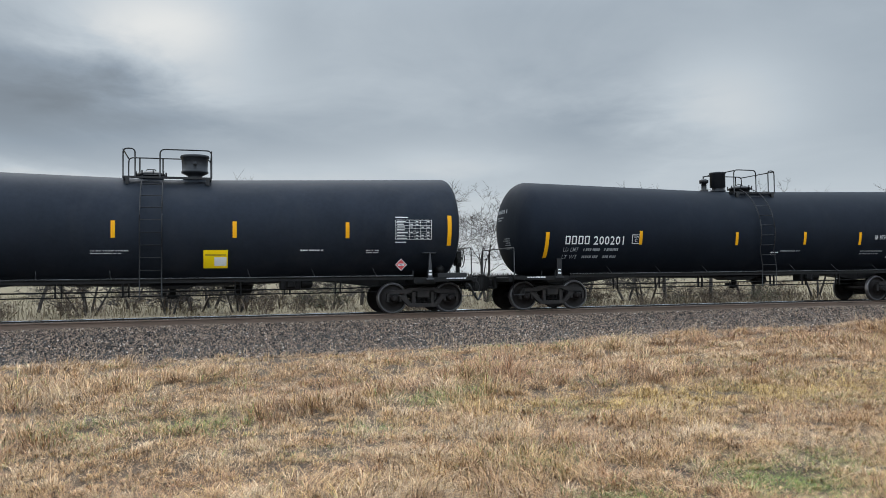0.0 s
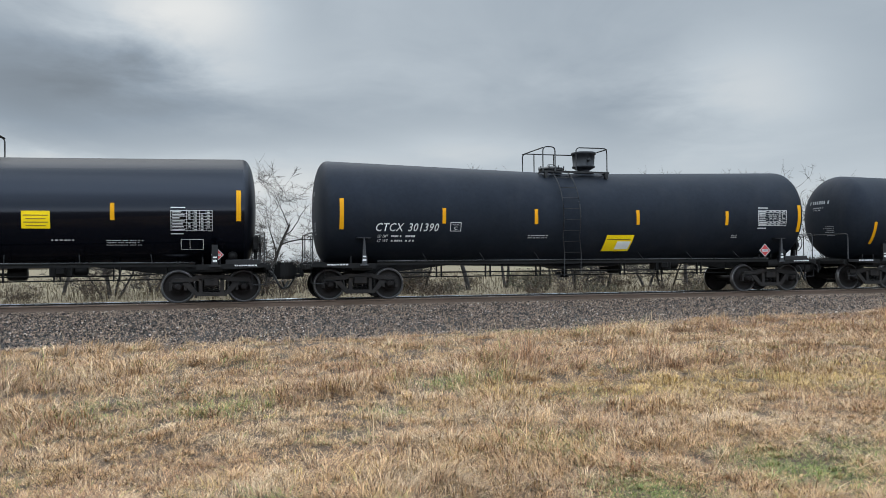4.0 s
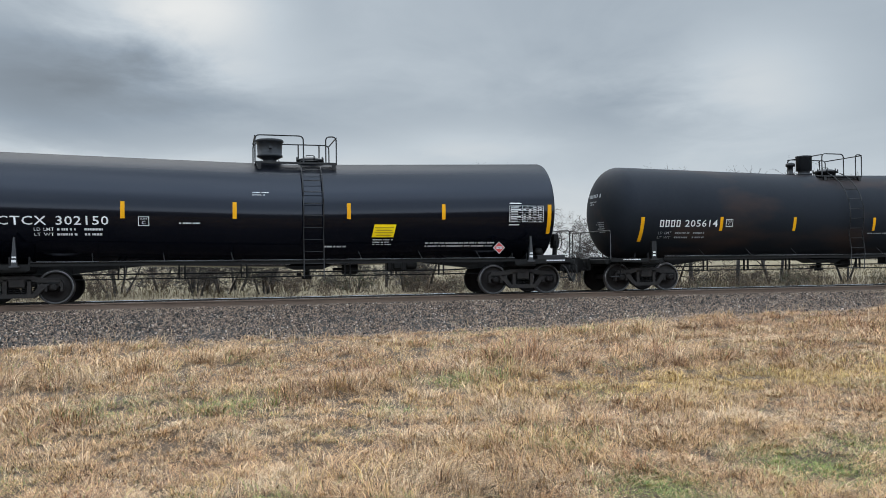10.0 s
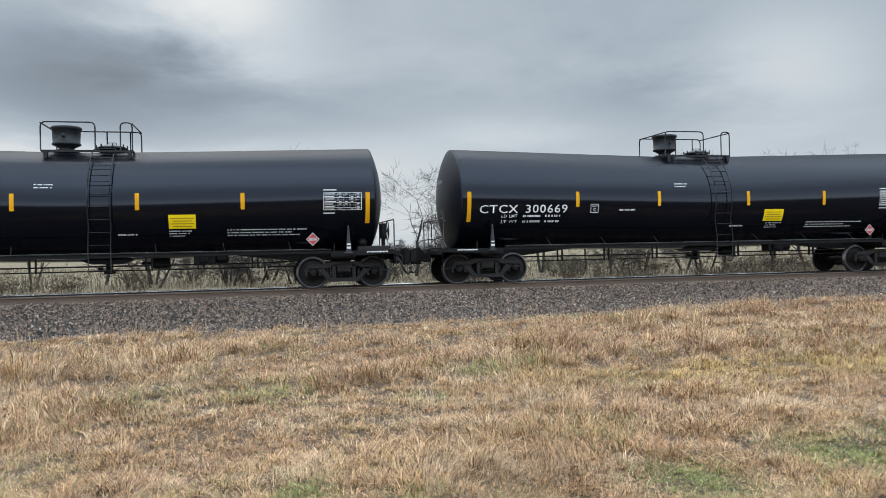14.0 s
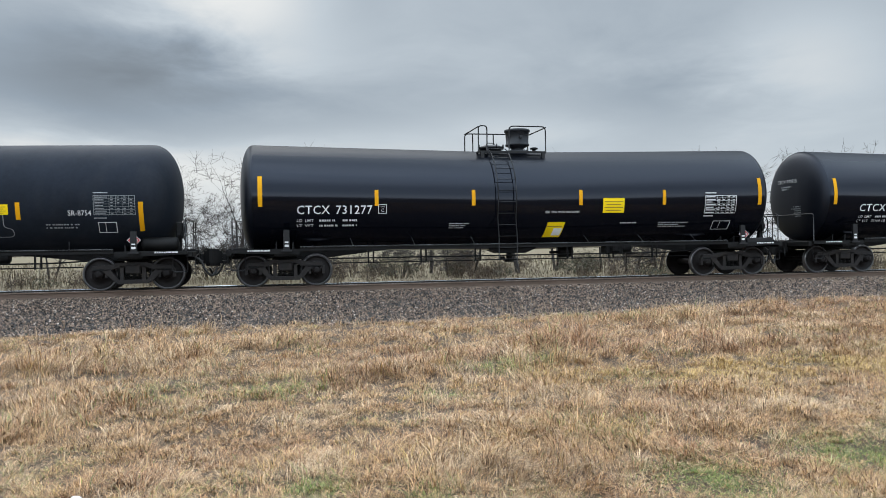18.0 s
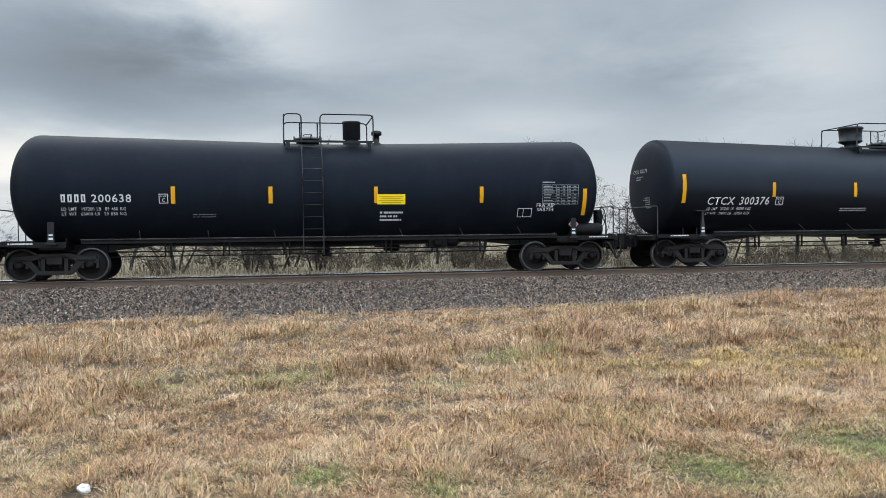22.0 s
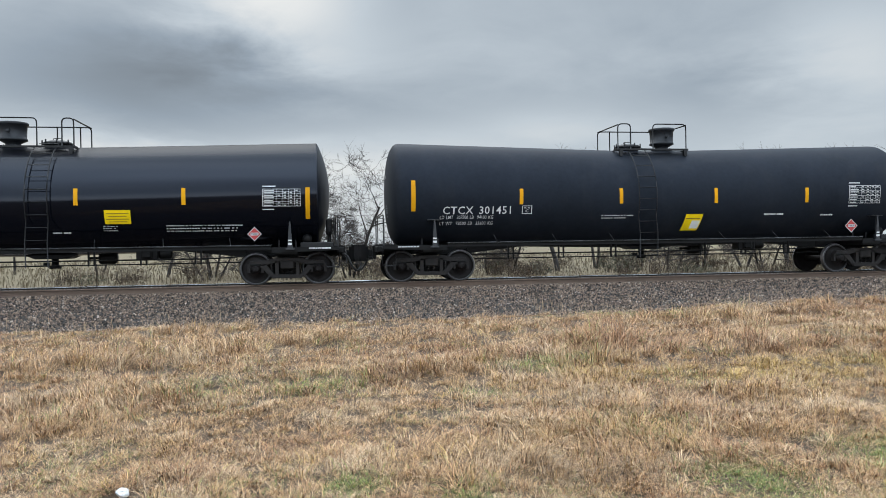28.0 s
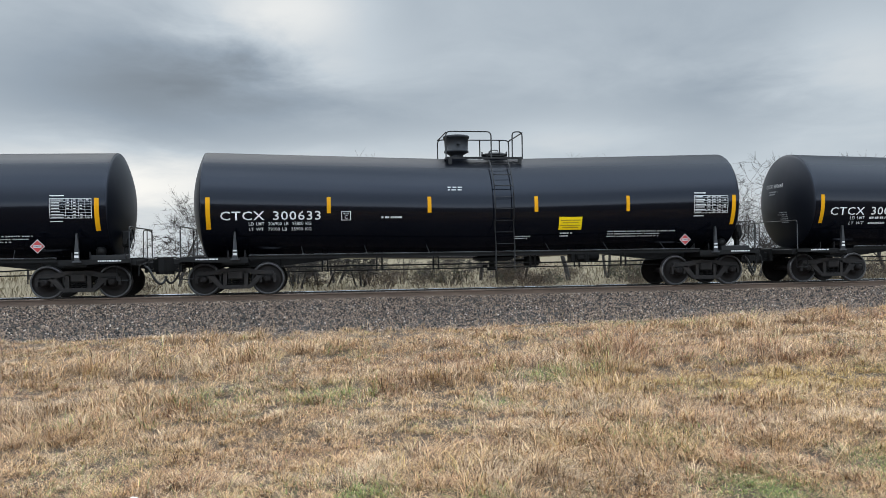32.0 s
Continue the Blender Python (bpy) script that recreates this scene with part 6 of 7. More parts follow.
CARS[234.97] = dict(slope="flat", strips=(-7.65, -4.28, -1.42, 1.36, 4.28, 7.75), family="c3", paint="gloss_black", flip=False, seed=18, top="new", label="glossy black rail tank car with yellow reflective strips", tank_label="smooth jacketed shell with shallow heads", marks=[
    ("text", "CTCX 732468", -7.49, -4.78, 2.11, 0.245, "white"), ("text", "LD LMT  206000 LB  93800 KG", -6.76, -4.91, 1.95, 0.11, "white", 0.002), ("text", "LT WT  79100 LB  35800 KG", -6.76, -4.91, 1.79, 0.11, "white", 0.002),
    ("box", -3.91, -3.64, 2.09, 2.36, "C"), ("bars", -1.03, -0.55, 3.16, 0.04, 2), ("bars", -2.37, -1.56, 1.61, 0.04, 3),
    ("sign", 2.29, 3.02, 1.75, 2.11, 0, False), ("bars", 3.92, 6.08, 1.72, 0.05, 3), ("table", 6.54, 7.62, 2.21, 2.75),
    ("placard", 6.22, 1.46, 0.19), ("bars", 0.89, 1.46, 1.54, 0.08, 1)])
CARS[253.44] = dict(strips=(-7.80, -4.47, -1.59, 1.59, 4.43, 7.83), family="c3", paint="gloss_black", flip=False, seed=19, top="new", label="glossy black rail tank car with yellow reflective strips", tank_label="smooth jacketed shell with shallow heads", marks=[
    ("text", "CTCX 300633", -7.47, -4.70, 2.12, 0.245, "white"), ("text", "LD LMT  206900 LB  93800 KG", -6.7, -4.97, 1.97, 0.10, "white", 0.002), ("text", "LT WT  79100 LB  35900 KG", -6.7, -4.97, 1.82, 0.10, "white", 0.002),
    ("box", -4.12, -3.85, 2.09, 2.35, "C"), ("bars", -2.98, -2.37, 2.13, 0.07, 1), ("bars", -1.04, -0.58, 3.01, 0.04, 2),
    ("sign", 2.30, 3.01, 1.75, 2.13, 0, False), ("bars", 2.37, 2.76, 1.63, 0.06, 2), ("bars", 3.86, 6.04, 1.67, 0.05, 3),
    ("table", 6.54, 7.64, 2.21, 2.75), ("placard", 6.24, 1.41, 0.18), ("bars", 0.99, 1.47, 1.56, 0.04, 2)])
CARS[272.0] = dict(family="c3", paint="gloss_black", flip=False, seed=20, top="new", label="glossy black rail tank car with yellow reflective strips", tank_label="smooth jacketed shell with shallow heads", marks=[
    ("text", "CTCX 300648", -7.47, -4.76, 2.12, 0.245, "white"), ("text", "LD LMT", -6.76, -6.26, 1.98, 0.10, "white", 0.002), ("bars", -6.09, -5.53, 1.98, 0.09, 1, "white"),
    ("bars", -5.38, -4.89, 1.98, 0.09, 1, "white"), ("text", "LT WT", -6.76, -6.26, 1.82, 0.10, "white", 0.002), ("bars", -6.09, -5.53, 1.82, 0.09, 1, "white"),
    ("bars", -5.38, -4.89, 1.82, 0.09, 1, "white"), ("box", -3.91, -3.65, 2.1, 2.37, "C"), ("bars", -2.94, -2.35, 2.15, 0.06, 1),
    ("bars", -1.02, -0.53, 2.97, 0.04, 2), ("sign", 2.34, 3.13, 1.78, 2.16, 0, False), ("bars", 2.33, 2.95, 1.70, 0.04, 3),
    ("bars", 1.01, 1.5, 1.61, 0.07, 1), ("bars", 3.87, 6.06, 1.71, 0.05, 3), ("table", 6.51, 7.64, 2.25, 2.75),
    ("placard", 6.21, 1.43, 0.19)])


def build_train():
    made = []
    for middle, spec in CARS.items():
        car, wheels = build_car(spec)
        car.matrix_basis = pose(middle - ROLLED[0][1], TRACK, RAIL)
        made.append((middle, car, wheels))
    return made


TRAIN = build_train()


# ---- grass ----
BLADE_V = [(0, 0, 0), (-0.6, 0.34, 0.72), (0.6, 0.34, 0.72), (0, 1.0, 1.0)]
BLADE_F = [(0, 2, 1), (1, 2, 3)]
STRAW_V = [(-0.55, 0, 0), (0.55, 0, 0), (0, 1.0, 1.0)]
STRAW_F = [(0, 1, 2)]
LITTER_X, LITTER_Y = -1.32, 5.58
# single large tussocks: place, height, reach
TUSSOCKS = ((3.10, 5.50, 0.14, 0.12), (3.18, 5.58, 0.13, 0.10), (3.02, 5.55, 0.12, 0.10), (3.10, 5.44, 0.10, 0.12), (5.35, 10.15, 0.20, 0.18), (1.85, 5.6, 0.10, 0.12), (0.9, 6.1, 0.11, 0.16), (2.2, 6.2, 0.11, 0.16))
GREEN_SPOTS = ((4.45, 5.25, 0.45, 0.85), (2.95, 4.95, 0.36, 0.8), (2.9, 10.25, 0.40, 0.6), (3.6, 10.5, 0.3, 0.4), (0.0, 9.45, 0.55, 0.5), (0.25, 5.5, 0.22, 0.7), (1.0, 5.05, 0.2, 0.6), (7.5, 18.0, 1.4, 0.45), (-1.2, 9.6, 0.6, 0.35), (5.2, 5.6, 0.3, 0.5), (1.8, 8.6, 0.3, 0.3))
DARK_SPOTS = ((5.4, 9.85, 0.2), (4.75, 11.0, 0.5), (6.0, 10.8, 0.3), (4.0, 11.0, 0.35), (9.7, 11.3, 0.4), (-0.7, 12.4, 0.4), (-3.1, 13.9, 0.4), (-0.4, 9.0, 0.3), (0.6, 7.0, 0.35), (14.2, 12.5, 0.7), (-2.0, 12.2, 0.5))


def field(x, y, s, seed):
    """Smooth values from 0 to 1 over the plain, from a few crossed waves."""
    r = np.random.default_rng(seed)
    out = np.zeros_like(x)
    for k in range(7):
        a, ph, f = r.uniform(0, 6.28), r.uniform(0, 6.28), s * r.uniform(0.5, 1.8)
        out += np.sin((x * math.cos(a) + y * math.sin(a)) * f + ph)
    return np.clip(0.5 + out / 5.5, 0, 1)


def scatter(rng, count, y0, y1):
    """Places over the seen wedge of the meadow, denser near the camera."""
    y = y0 * (y1 / y0) ** rng.random(count)
    u = rng.random(count)
    x = y * (-0.42 + u * 1.62) - 0.6 + 1.2 * u
    return x, y


def foot(x):
    """How far the grass reaches up the ballast's foot."""
    return 17.5 + 1.5 / (1 + np.exp(-(x - 8) / 2.5)) + 0.22 * np.sin(x * 1.3) + 0.16 * np.sin(x * 3.1 + 1) + 0.10 * np.sin(x * 7.3)


def build_grass():
    rng = np.random.default_rng(11)
    # tussocks: low domes of fine blades that share their feet, colour and lean; thatch: single blades lying between them
    n_tuft, per, thrown = 7800, 48, 60
    tx, ty = scatter(rng, n_tuft, 4.3, 21.6)
    for k, (bx, by, _, _) in enumerate(TUSSOCKS):
        tx[k], ty[k] = bx, by
    tall = 0.32 + 1.05 * field(tx, ty, 1.5, 5) ** 2.2 + 0.45 * field(tx, ty, 4.0, 6) ** 2
    tall *= np.clip(0.40 + 0.25 * (ty - 4.6) / 1.2, 0.40, 0.65) + 0.4 * np.clip((ty - 7) / 4, 0, 1)
    high = rng.uniform(0.06, 0.18, n_tuft) * tall * 1.30
    wide = (0.034 + 0.0085 * ty) * rng.uniform(0.5, 1.6, n_tuft)
    high[:len(TUSSOCKS)] = [t[2] for t in TUSSOCKS]
    wide[:len(TUSSOCKS)] = [t[3] for t in TUSSOCKS]
    rr = np.sqrt(rng.random(n_tuft * per))
    ra = rng.uniform(0, 2 * np.pi, n_tuft * per)
    x = np.repeat(tx, per) + rr * np.cos(ra) * np.repeat(wide, per)
    y = np.repeat(ty, per) + rr * np.sin(ra) * np.repeat(wide, per)
    laid = np.repeat(2 * np.pi * field(tx, ty, 0.9, 14) * 2 + rng.normal(0, 0.9, n_tuft), per)
    pull = np.repeat(rng.uniform(0.0, 0.9, n_tuft), per)
    ax, ay = rr * np.cos(ra) + pull * np.cos(laid), rr * np.sin(ra) + pull * np.sin(laid)
    out_a = np.arctan2(ay, ax) + rng.normal(0, 0.75, n_tuft * per)
    h = np.repeat(high, per) * (1 - 0.45 * rr ** 2) * rng.uniform(0.45, 1.15, n_tuft * per)
    lean = (0.3 + 1.2 * np.hypot(ax, ay)) * rng.uniform(0.3, 2.0, n_tuft * per)
    # crossed straws: thin and straight, thrown over the tufts' domes, and some flat on the soil between them
    n3, n4 = n_tuft * thrown, 190000
    r3, t3 = np.sqrt(rng.random(n3)) * 1.05, rng.uniform(0, 2 * np.pi, n3)
    x4, y4 = scatter(rng, n4, 4.3, 21.6)
    x2 = np.concatenate([np.repeat(tx, thrown) + r3 * np.cos(t3) * np.repeat(wide, thrown), x4])
    y2 = np.concatenate([np.repeat(ty, thrown) + r3 * np.sin(t3) * np.repeat(wide, thrown), y4])
    a2 = np.concatenate([t3 + rng.normal(0, 1.5, n3), rng.uniform(0, 2 * np.pi, n4)])
    n2 = n3 + n4
    reach = rng.uniform(0.03, 0.13, n2) * (0.75 + 0.030 * y2)
    pitch = np.concatenate([rng.uniform(-0.25, 0.95, n3), rng.uniform(-0.05, 0.5, n4)])
    h2, lean2 = reach * np.sin(pitch), np.cos(pitch) / np.where(np.abs(np.sin(pitch)) < 0.03, 0.03, np.sin(pitch))
    lift2 = np.concatenate([np.repeat(high, thrown) * 0.62 * np.clip(1 - r3 ** 2, 0, 1) * rng.random(n3) ** 0.6, rng.random(n4) * 0.022])
    x, y = np.concatenate([x, x2]), np.concatenate([y, y2])
    ang, h, lean = np.concatenate([out_a, a2]), np.concatenate([h, h2]), np.concatenate([lean, lean2])
    # dark hollows: grass thinned to the dark soil, in place of shade under clumps
    keep = y < foot(x)
    for sx, sy, r in DARK_SPOTS:
        d = np.hypot((x - sx), (y - sy) * 0.7) / r
        keep &= ~((d < 1) & (rng.random(len(x)) < 0.30))
    keep &= np.hypot(x - LITTER_X, (y - LITTER_Y + 0.12) * 0.8) > 0.17
    far = np.clip((y - 15.0) / 4.0, 0, 1)
    h = h * (1 - 0.40 * far)
    tall_right = np.exp(-(((x - 16) / 6) ** 2 + ((y - 16.5) / 3.0) ** 2))
    band = np.exp(-((y - 11.8 - 0.25 * np.sin(x * 1.7)) / 0.7) ** 2 - ((x - 4.5) / 4.0) ** 2)      # a taller dead clump across the meadow
    h = h * (1 + 0.8 * tall_right + 1.5 * band * field(x, y, 3.0, 71))
    w = (0.0021 + 0.00027 * y) * rng.uniform(0.6, 1.5, len(x))
    z = ground_heights(x, y) - 0.005
    z[n_tuft * per:] += lift2
    straw = np.arange(len(x)) >= n_tuft * per
    bank = y > TRACK - 6.3
    z[bank] = np.maximum(z[bank], (BED - (TRACK - 1.75 - y[bank]) * FALL) - 0.02)
    kind = np.zeros(len(x), int)

    def by_tuft():
        """Chance values that the blades of a tuft share for the most part."""
        own = rng.random(len(x))
        own[:n_tuft * per] = np.clip(np.repeat(rng.random(n_tuft), per) + rng.normal(0, 0.10, n_tuft * per), 0, 1)
        return own

    r = by_tuft()
    kind_of_big = np.arange(len(x)) < len(TUSSOCKS) * per
    r[kind_of_big] = 0.0
    russet = 0.09 + 0.40 * tall_right + 0.60 * band + 0.22 * (field(x, y, 2.6, 8) > 0.62)
    yellow = 0.75 * np.exp(-((y - 9.2) / 1.1) ** 2) / (1 + np.exp(-(x - 4.0) / 1.0)) + 0.07 * field(x, y, 1.5, 9)
    bleached = 0.20 + 0.40 * (field(x, y, 3.2, 21) > 0.62)
    kind[r < russet] = 1
    r2 = by_tuft()
    kind[(kind == 0) & (r2 < yellow)] = 2
    kind[(kind == 0) & (by_tuft() < bleached)] = 4
    g = np.zeros(len(x)) + 0.01 + 0.10 * (field(x, y, 2.4, 31) > 0.80)
    for sx, sy, r0, amount in GREEN_SPOTS:
        d = np.hypot((x - sx), (y - sy) * 0.8) / r0
        g = np.maximum(g, amount * np.exp(-d * d))
    green = rng.random(len(x)) < g
    kind[green] = 3
    h[g > 0.3] *= 0.6
    names = {0: ("dry_grass", "straw", "pale tan dry grass tufts over thatch"), 1: ("russet_grass", "russet", "reddish-brown dead grass and weeds"), 2: ("yellow_grass", "yellow", "yellowish dry grass"),
             3: ("green_grass", "green", "short fresh green grass patches"), 4: ("bleached_grass", "bleached", "bleached grey-white dead grass blades")}
    for k, (name, mat, label) in names.items():
        for lying in (False, True):
            m = keep & (kind == k) & (straw == lying)
            c, s = np.cos(ang[m]), np.sin(ang[m])
            zero = np.zeros(m.sum())
            places = np.stack([np.stack([-s * w[m], c * w[m], zero], 1), np.stack([c * h[m] * lean[m], s * h[m] * lean[m], zero], 1),
                               np.stack([zero, zero, h[m]], 1), np.stack([x[m], y[m], z[m]], 1)], 1)
            if lying:
                cloud_of_pieces(name.replace("grass", "straws"), STRAW_V, STRAW_F, places, M[mat], label.replace("tufts over thatch", "straws") + ", lying crossed in the mat", "grass")
            else:
                cloud_of_pieces(name, BLADE_V, BLADE_F, places, M[mat], label, "grass")
    # thin seed stalks that stand over the rest
    n = 2600
    sx, sy = scatter(rng, n, 6.5, 20.2)
    ok = sy < foot(sx) + 0.1
    sx, sy = sx[ok], sy[ok]
    n = len(sx)
    a = rng.uniform(0, 6.28, n)
    hh = rng.uniform(0.22, 0.50, n) * (0.7 + 0.5 * np.clip((sy - 14) / 5, 0, 1))
    ww = 0.0016 + 0.00022 * sy
    le = rng.uniform(0.05, 0.7, n)
    places = np.stack([np.stack([-np.sin(a) * ww, np.cos(a) * ww, 0 * a], 1), np.stack([np.cos(a) * hh * le, np.sin(a) * hh * le, 0 * a], 1),
                       np.stack([0 * a, 0 * a, hh], 1), np.stack([sx, sy, ground_heights(sx, sy)], 1)], 1)
    cloud_of_pieces("grass_stalks", BLADE_V, BLADE_F, places, M["bleached"], "thin dry seed stalks above the grass", "grass")
    # rough field grass beyond the track
    n = 26000
    y = 28.0 * (95 / 28.0) ** rng.random(n)
    x = y * (-0.46 + rng.random(n) * 1.7)
    a = rng.uniform(0, 6.28, n)
    hh = rng.uniform(0.15, 0.5, n) * (0.4 + 0.9 * field(x, y, 0.25, 41))
    ww = 0.010 + 0.0006 * y
    le = rng.uniform(0.1, 0.9, n)
    z = np.array([ground_height(p, q) for p, q in zip(x, y)])
    places = np.stack([np.stack([-np.sin(a) * ww, np.cos(a) * ww, 0 * a], 1), np.stack([np.cos(a) * hh * le, np.sin(a) * hh * le, 0 * a], 1),
                       np.stack([0 * a, 0 * a, hh], 1), np.stack([x, y, z], 1)], 1)
    cloud_of_pieces("field_grass", BLADE_V, BLADE_F, places, M["field"], "rough dry field grass beyond the track", "grass")


M["straw"] = material("straw_grass", (0.68, 0.415, 0.206), 0.75, scale=2.2, second=(0.09, 0.048, 0.025), island=1.0, spread=0.40)
M["russet"] = material("russet_grass", (0.48, 0.255, 0.128), 0.8, scale=2.2, second=(0.085, 0.040, 0.022), island=1.0, spread=0.40)
M["yellow"] = material("yellow_grass", (0.64, 0.425, 0.148), 0.75, scale=2.2, second=(0.16, 0.098, 0.036), island=1.0, spread=0.40)
M["green"] = material("green_grass", (0.25, 0.30, 0.07), 0.7, scale=1.5, second=(0.08, 0.105, 0.024), island=1.1, spread=0.42)
M["bleached"] = material("bleached_grass", (0.76, 0.540, 0.328), 0.75, scale=2.2, second=(0.15, 0.098, 0.060), island=1.0, spread=0.40)
M["field"] = material("field_grass", (0.19, 0.145, 0.088), 0.85, scale=0.12, second=(0.088, 0.072, 0.044), island=0.25, spread=0.35)
build_grass()


# ---- trees and brush behind the track ----
def limb(verts, faces, pts, radii, n):
    base = len(verts)
    for i, p in enumerate(pts):
        a, b = pts[max(i - 1, 0)], pts[min(i + 1, len(pts) - 1)]
        d = (b - a).normalized()
        u = d.cross(Vector((0.3, 0.2, 0.9))).normalized()
        w = d.cross(u)
        for k in range(n):
            t = 2 * math.pi * k / n
            verts.append(p + (u * math.cos(t) + w * math.sin(t)) * radii[i])
    for i in range(len(pts) - 1):
        for k in range(n):
            q, s = base + i * n, base + (i + 1) * n
            faces.append((q + k, q + (k + 1) % n, s + (k + 1) % n, s + k))


def grow(rng, start, way, length, radius, level, top, trunk, twigs, spread=0.75):
    """One limb and, from it, its side branches."""
    n = 5 if level < 2 else (3 if level < 4 else 2)
    pts, p, d = [start], start, way
    for i in range(n):
        d = (d + Vector((rng.gauss(0, 0.16), rng.gauss(0, 0.16), rng.gauss(0.03, 0.12))) * (1.0 if level else 0.45)).normalized()
        p = p + d * (length / n)
        pts.append(p)
    radii = [radius * (1 - 0.62 * i / n) for i in range(n + 1)]
    store = trunk if level < 2 else twigs
    limb(store[0], store[1], pts, radii, 6 if level == 0 else (5 if level == 1 else 3))
    if level >= top:
        return
    for k in range((3 + (level < 2)) if level < top - 1 else 5):
        t = rng.uniform(0.35, 1.0)
        i = min(int(t * n), n - 1)
        q = pts[i].lerp(pts[i + 1], t * n - i)
        side = Vector((rng.gauss(0, 1), rng.gauss(0, 1), rng.gauss(0.15, 0.55))).normalized()
        nd = (pts[i + 1] - pts[i]).normalized() * (1 - spread * 0.55) + side * spread
        grow(rng, q, nd.normalized(), length * rng.uniform(0.50, 0.80), max(radii[i] * rng.uniform(0.34, 0.55), 0.0058), level + 1, top, trunk, twigs, spread)


def mesh_from(name, store, mat):
    me = bpy.data.meshes.new(name)
    me.from_pydata([tuple(v) for v in store[0]], [], store[1])
    me.materials.append(mat)
    me.polygons.foreach_set("use_smooth", [True] * len(me.polygons))
    return me


def tree_meshes(seed, height, stems, spread, first=0.46, thick=0.62):
    rng = random.Random(seed)
    trunk, twigs = ([], []), ([], [])
    for k in range(stems):
        a = k * 2 * math.pi / stems + rng.uniform(-0.5, 0.5)
        tilt = 0.10 if stems == 1 else rng.uniform(0.2, 0.5)
        way = Vector((math.cos(a) * tilt, math.sin(a) * tilt, 1)).normalized()
        grow(rng, Vector((math.cos(a), math.sin(a), 0)) * (0.0 if stems == 1 else 0.12) - Vector((0, 0, 0.1)), way, height * first, (0.055 + 0.016 * height / stems ** 0.5) * thick, 0, 5, trunk, twigs, spread)
    top = max(v.z for v in twigs[0])
    for store in (trunk, twigs):
        for v in store[0]:
            v *= height / top
    return mesh_from("trunk", trunk, M["bark"]), mesh_from("crown", twigs, M["twig"])


TREE_KINDS = [tree_meshes(s, 6.0, n, sp) for s, n, sp in ((1, 1, 0.75), (2, 2, 0.8), (3, 1, 0.9), (4, 3, 0.7), (6, 2, 0.65))] + [tree_meshes(s, 6.0, 3, 1.15, 0.17, 0.30) for s in (8, 12)]
# azimuth from the camera (degrees), distance, height, which kind, turn
TREES = ((-7.3, 41, 3.8, 5, 0), (-2.1, 40, 3.5, 6, 50), (-0.4, 42, 4.0, 5, 130), (2.4, 41, 3.6, 6, 220), (9.0, 42, 2.8, 5, 300), (12.6, 41, 3.6, 6, 10), (25.5, 43, 4.0, 6, 0), (31.6, 42, 3.7, 5, 80),
         (-14.5, 52, 5.0, 1, 20), (-10.2, 47, 5.4, 0, 70), (-7.2, 45, 6.6, 3, 10), (-4.6, 50, 6.2, 4, 200), (-2.4, 44, 7.6, 2, 120), (0.7, 47, 6.9, 1, 300), (2.9, 45, 7.4, 0, 45),
         (5.6, 55, 3.4, 3, 250), (11.2, 46, 6.7, 2, 15), (14.3, 45, 6.7, 4, 100), (17.6, 45, 7.5, 0, 180), (20.3, 48, 7.4, 1, 60), (23.5, 52, 5.4, 2, 290), (27.5, 47, 5.6, 3, 140),
         (30.3, 50, 6.8, 4, 330), (33.0, 46, 7.5, 2, 210), (36.0, 49, 6.9, 0, 90), (38.4, 46, 7.2, 1, 150), (42.6, 50, 6.8, 3, 30), (46.5, 48, 6.5, 4, 240), (-19.5, 60, 5.5, 2, 0))


def build_trees():
    for az, dist, height, kind, turn in TREES:
        x, y = dist * math.sin(radians(az)), dist * math.cos(radians(az))
        tree = tagged(new("tree"), "bare grey-brown tree with fine leafless twigs", "tree", "trees behind the track")
        tree.matrix_basis = pose(x, y, ground_height(x, y), 0, 0, turn) @ Matrix.Scale(height / 6.0, 4)
        part("trunk", TREE_KINDS[kind][0], None, tree)
        part("crown", TREE_KINDS[kind][1], None, tree)


def bush_meshes(seed, height, width):
    rng = random.Random(seed)
    stems, leaves = ([], []), ([], [])
    for k in range(18):
        a, r = rng.uniform(0, 6.28), rng.uniform(0, width * 0.35)
        way = Vector((math.cos(a) * rng.uniform(0.1, 0.9), math.sin(a) * rng.uniform(0.1, 0.9), 1)).normalized()
        p, d = Vector((math.cos(a) * r, math.sin(a) * r, -0.05)), way
        length = height * rng.uniform(0.5, 1.1)
        grow(rng, p, d, length * 0.6, rng.uniform(0.009, 0.022), 3, 5, stems, stems, 0.8)
    for k in range(700):
        q = rng.choice(stems[0]) + Vector((rng.gauss(0, 0.05), rng.gauss(0, 0.05), rng.gauss(0, 0.05)))
        if q.z < 0.05:
            continue
        u = Vector((rng.gauss(0, 1), rng.gauss(0, 1), rng.gauss(0, 1))).normalized() * rng.uniform(0.02, 0.05)
        v = u.cross(Vector((rng.gauss(0, 1), rng.gauss(0, 1), rng.gauss(0, 1)))).normalized() * 0.02
        b = len(leaves[0])
        leaves[0].extend([q - u, q + v, q + u, q - v])
        leaves[1].append((b, b + 1, b + 2, b + 3))
    return mesh_from("stems", stems, M["brush"]), mesh_from("leaves", leaves, M["leaf"]), mesh_from("dry_leaves", leaves, M["brush"])


BUSH_KINDS = [bush_meshes(s, h, w) for s, h, w in ((21, 1.3, 1.6), (22, 1.7, 1.4), (23, 1.0, 1.8), (24, 1.5, 2.0))]


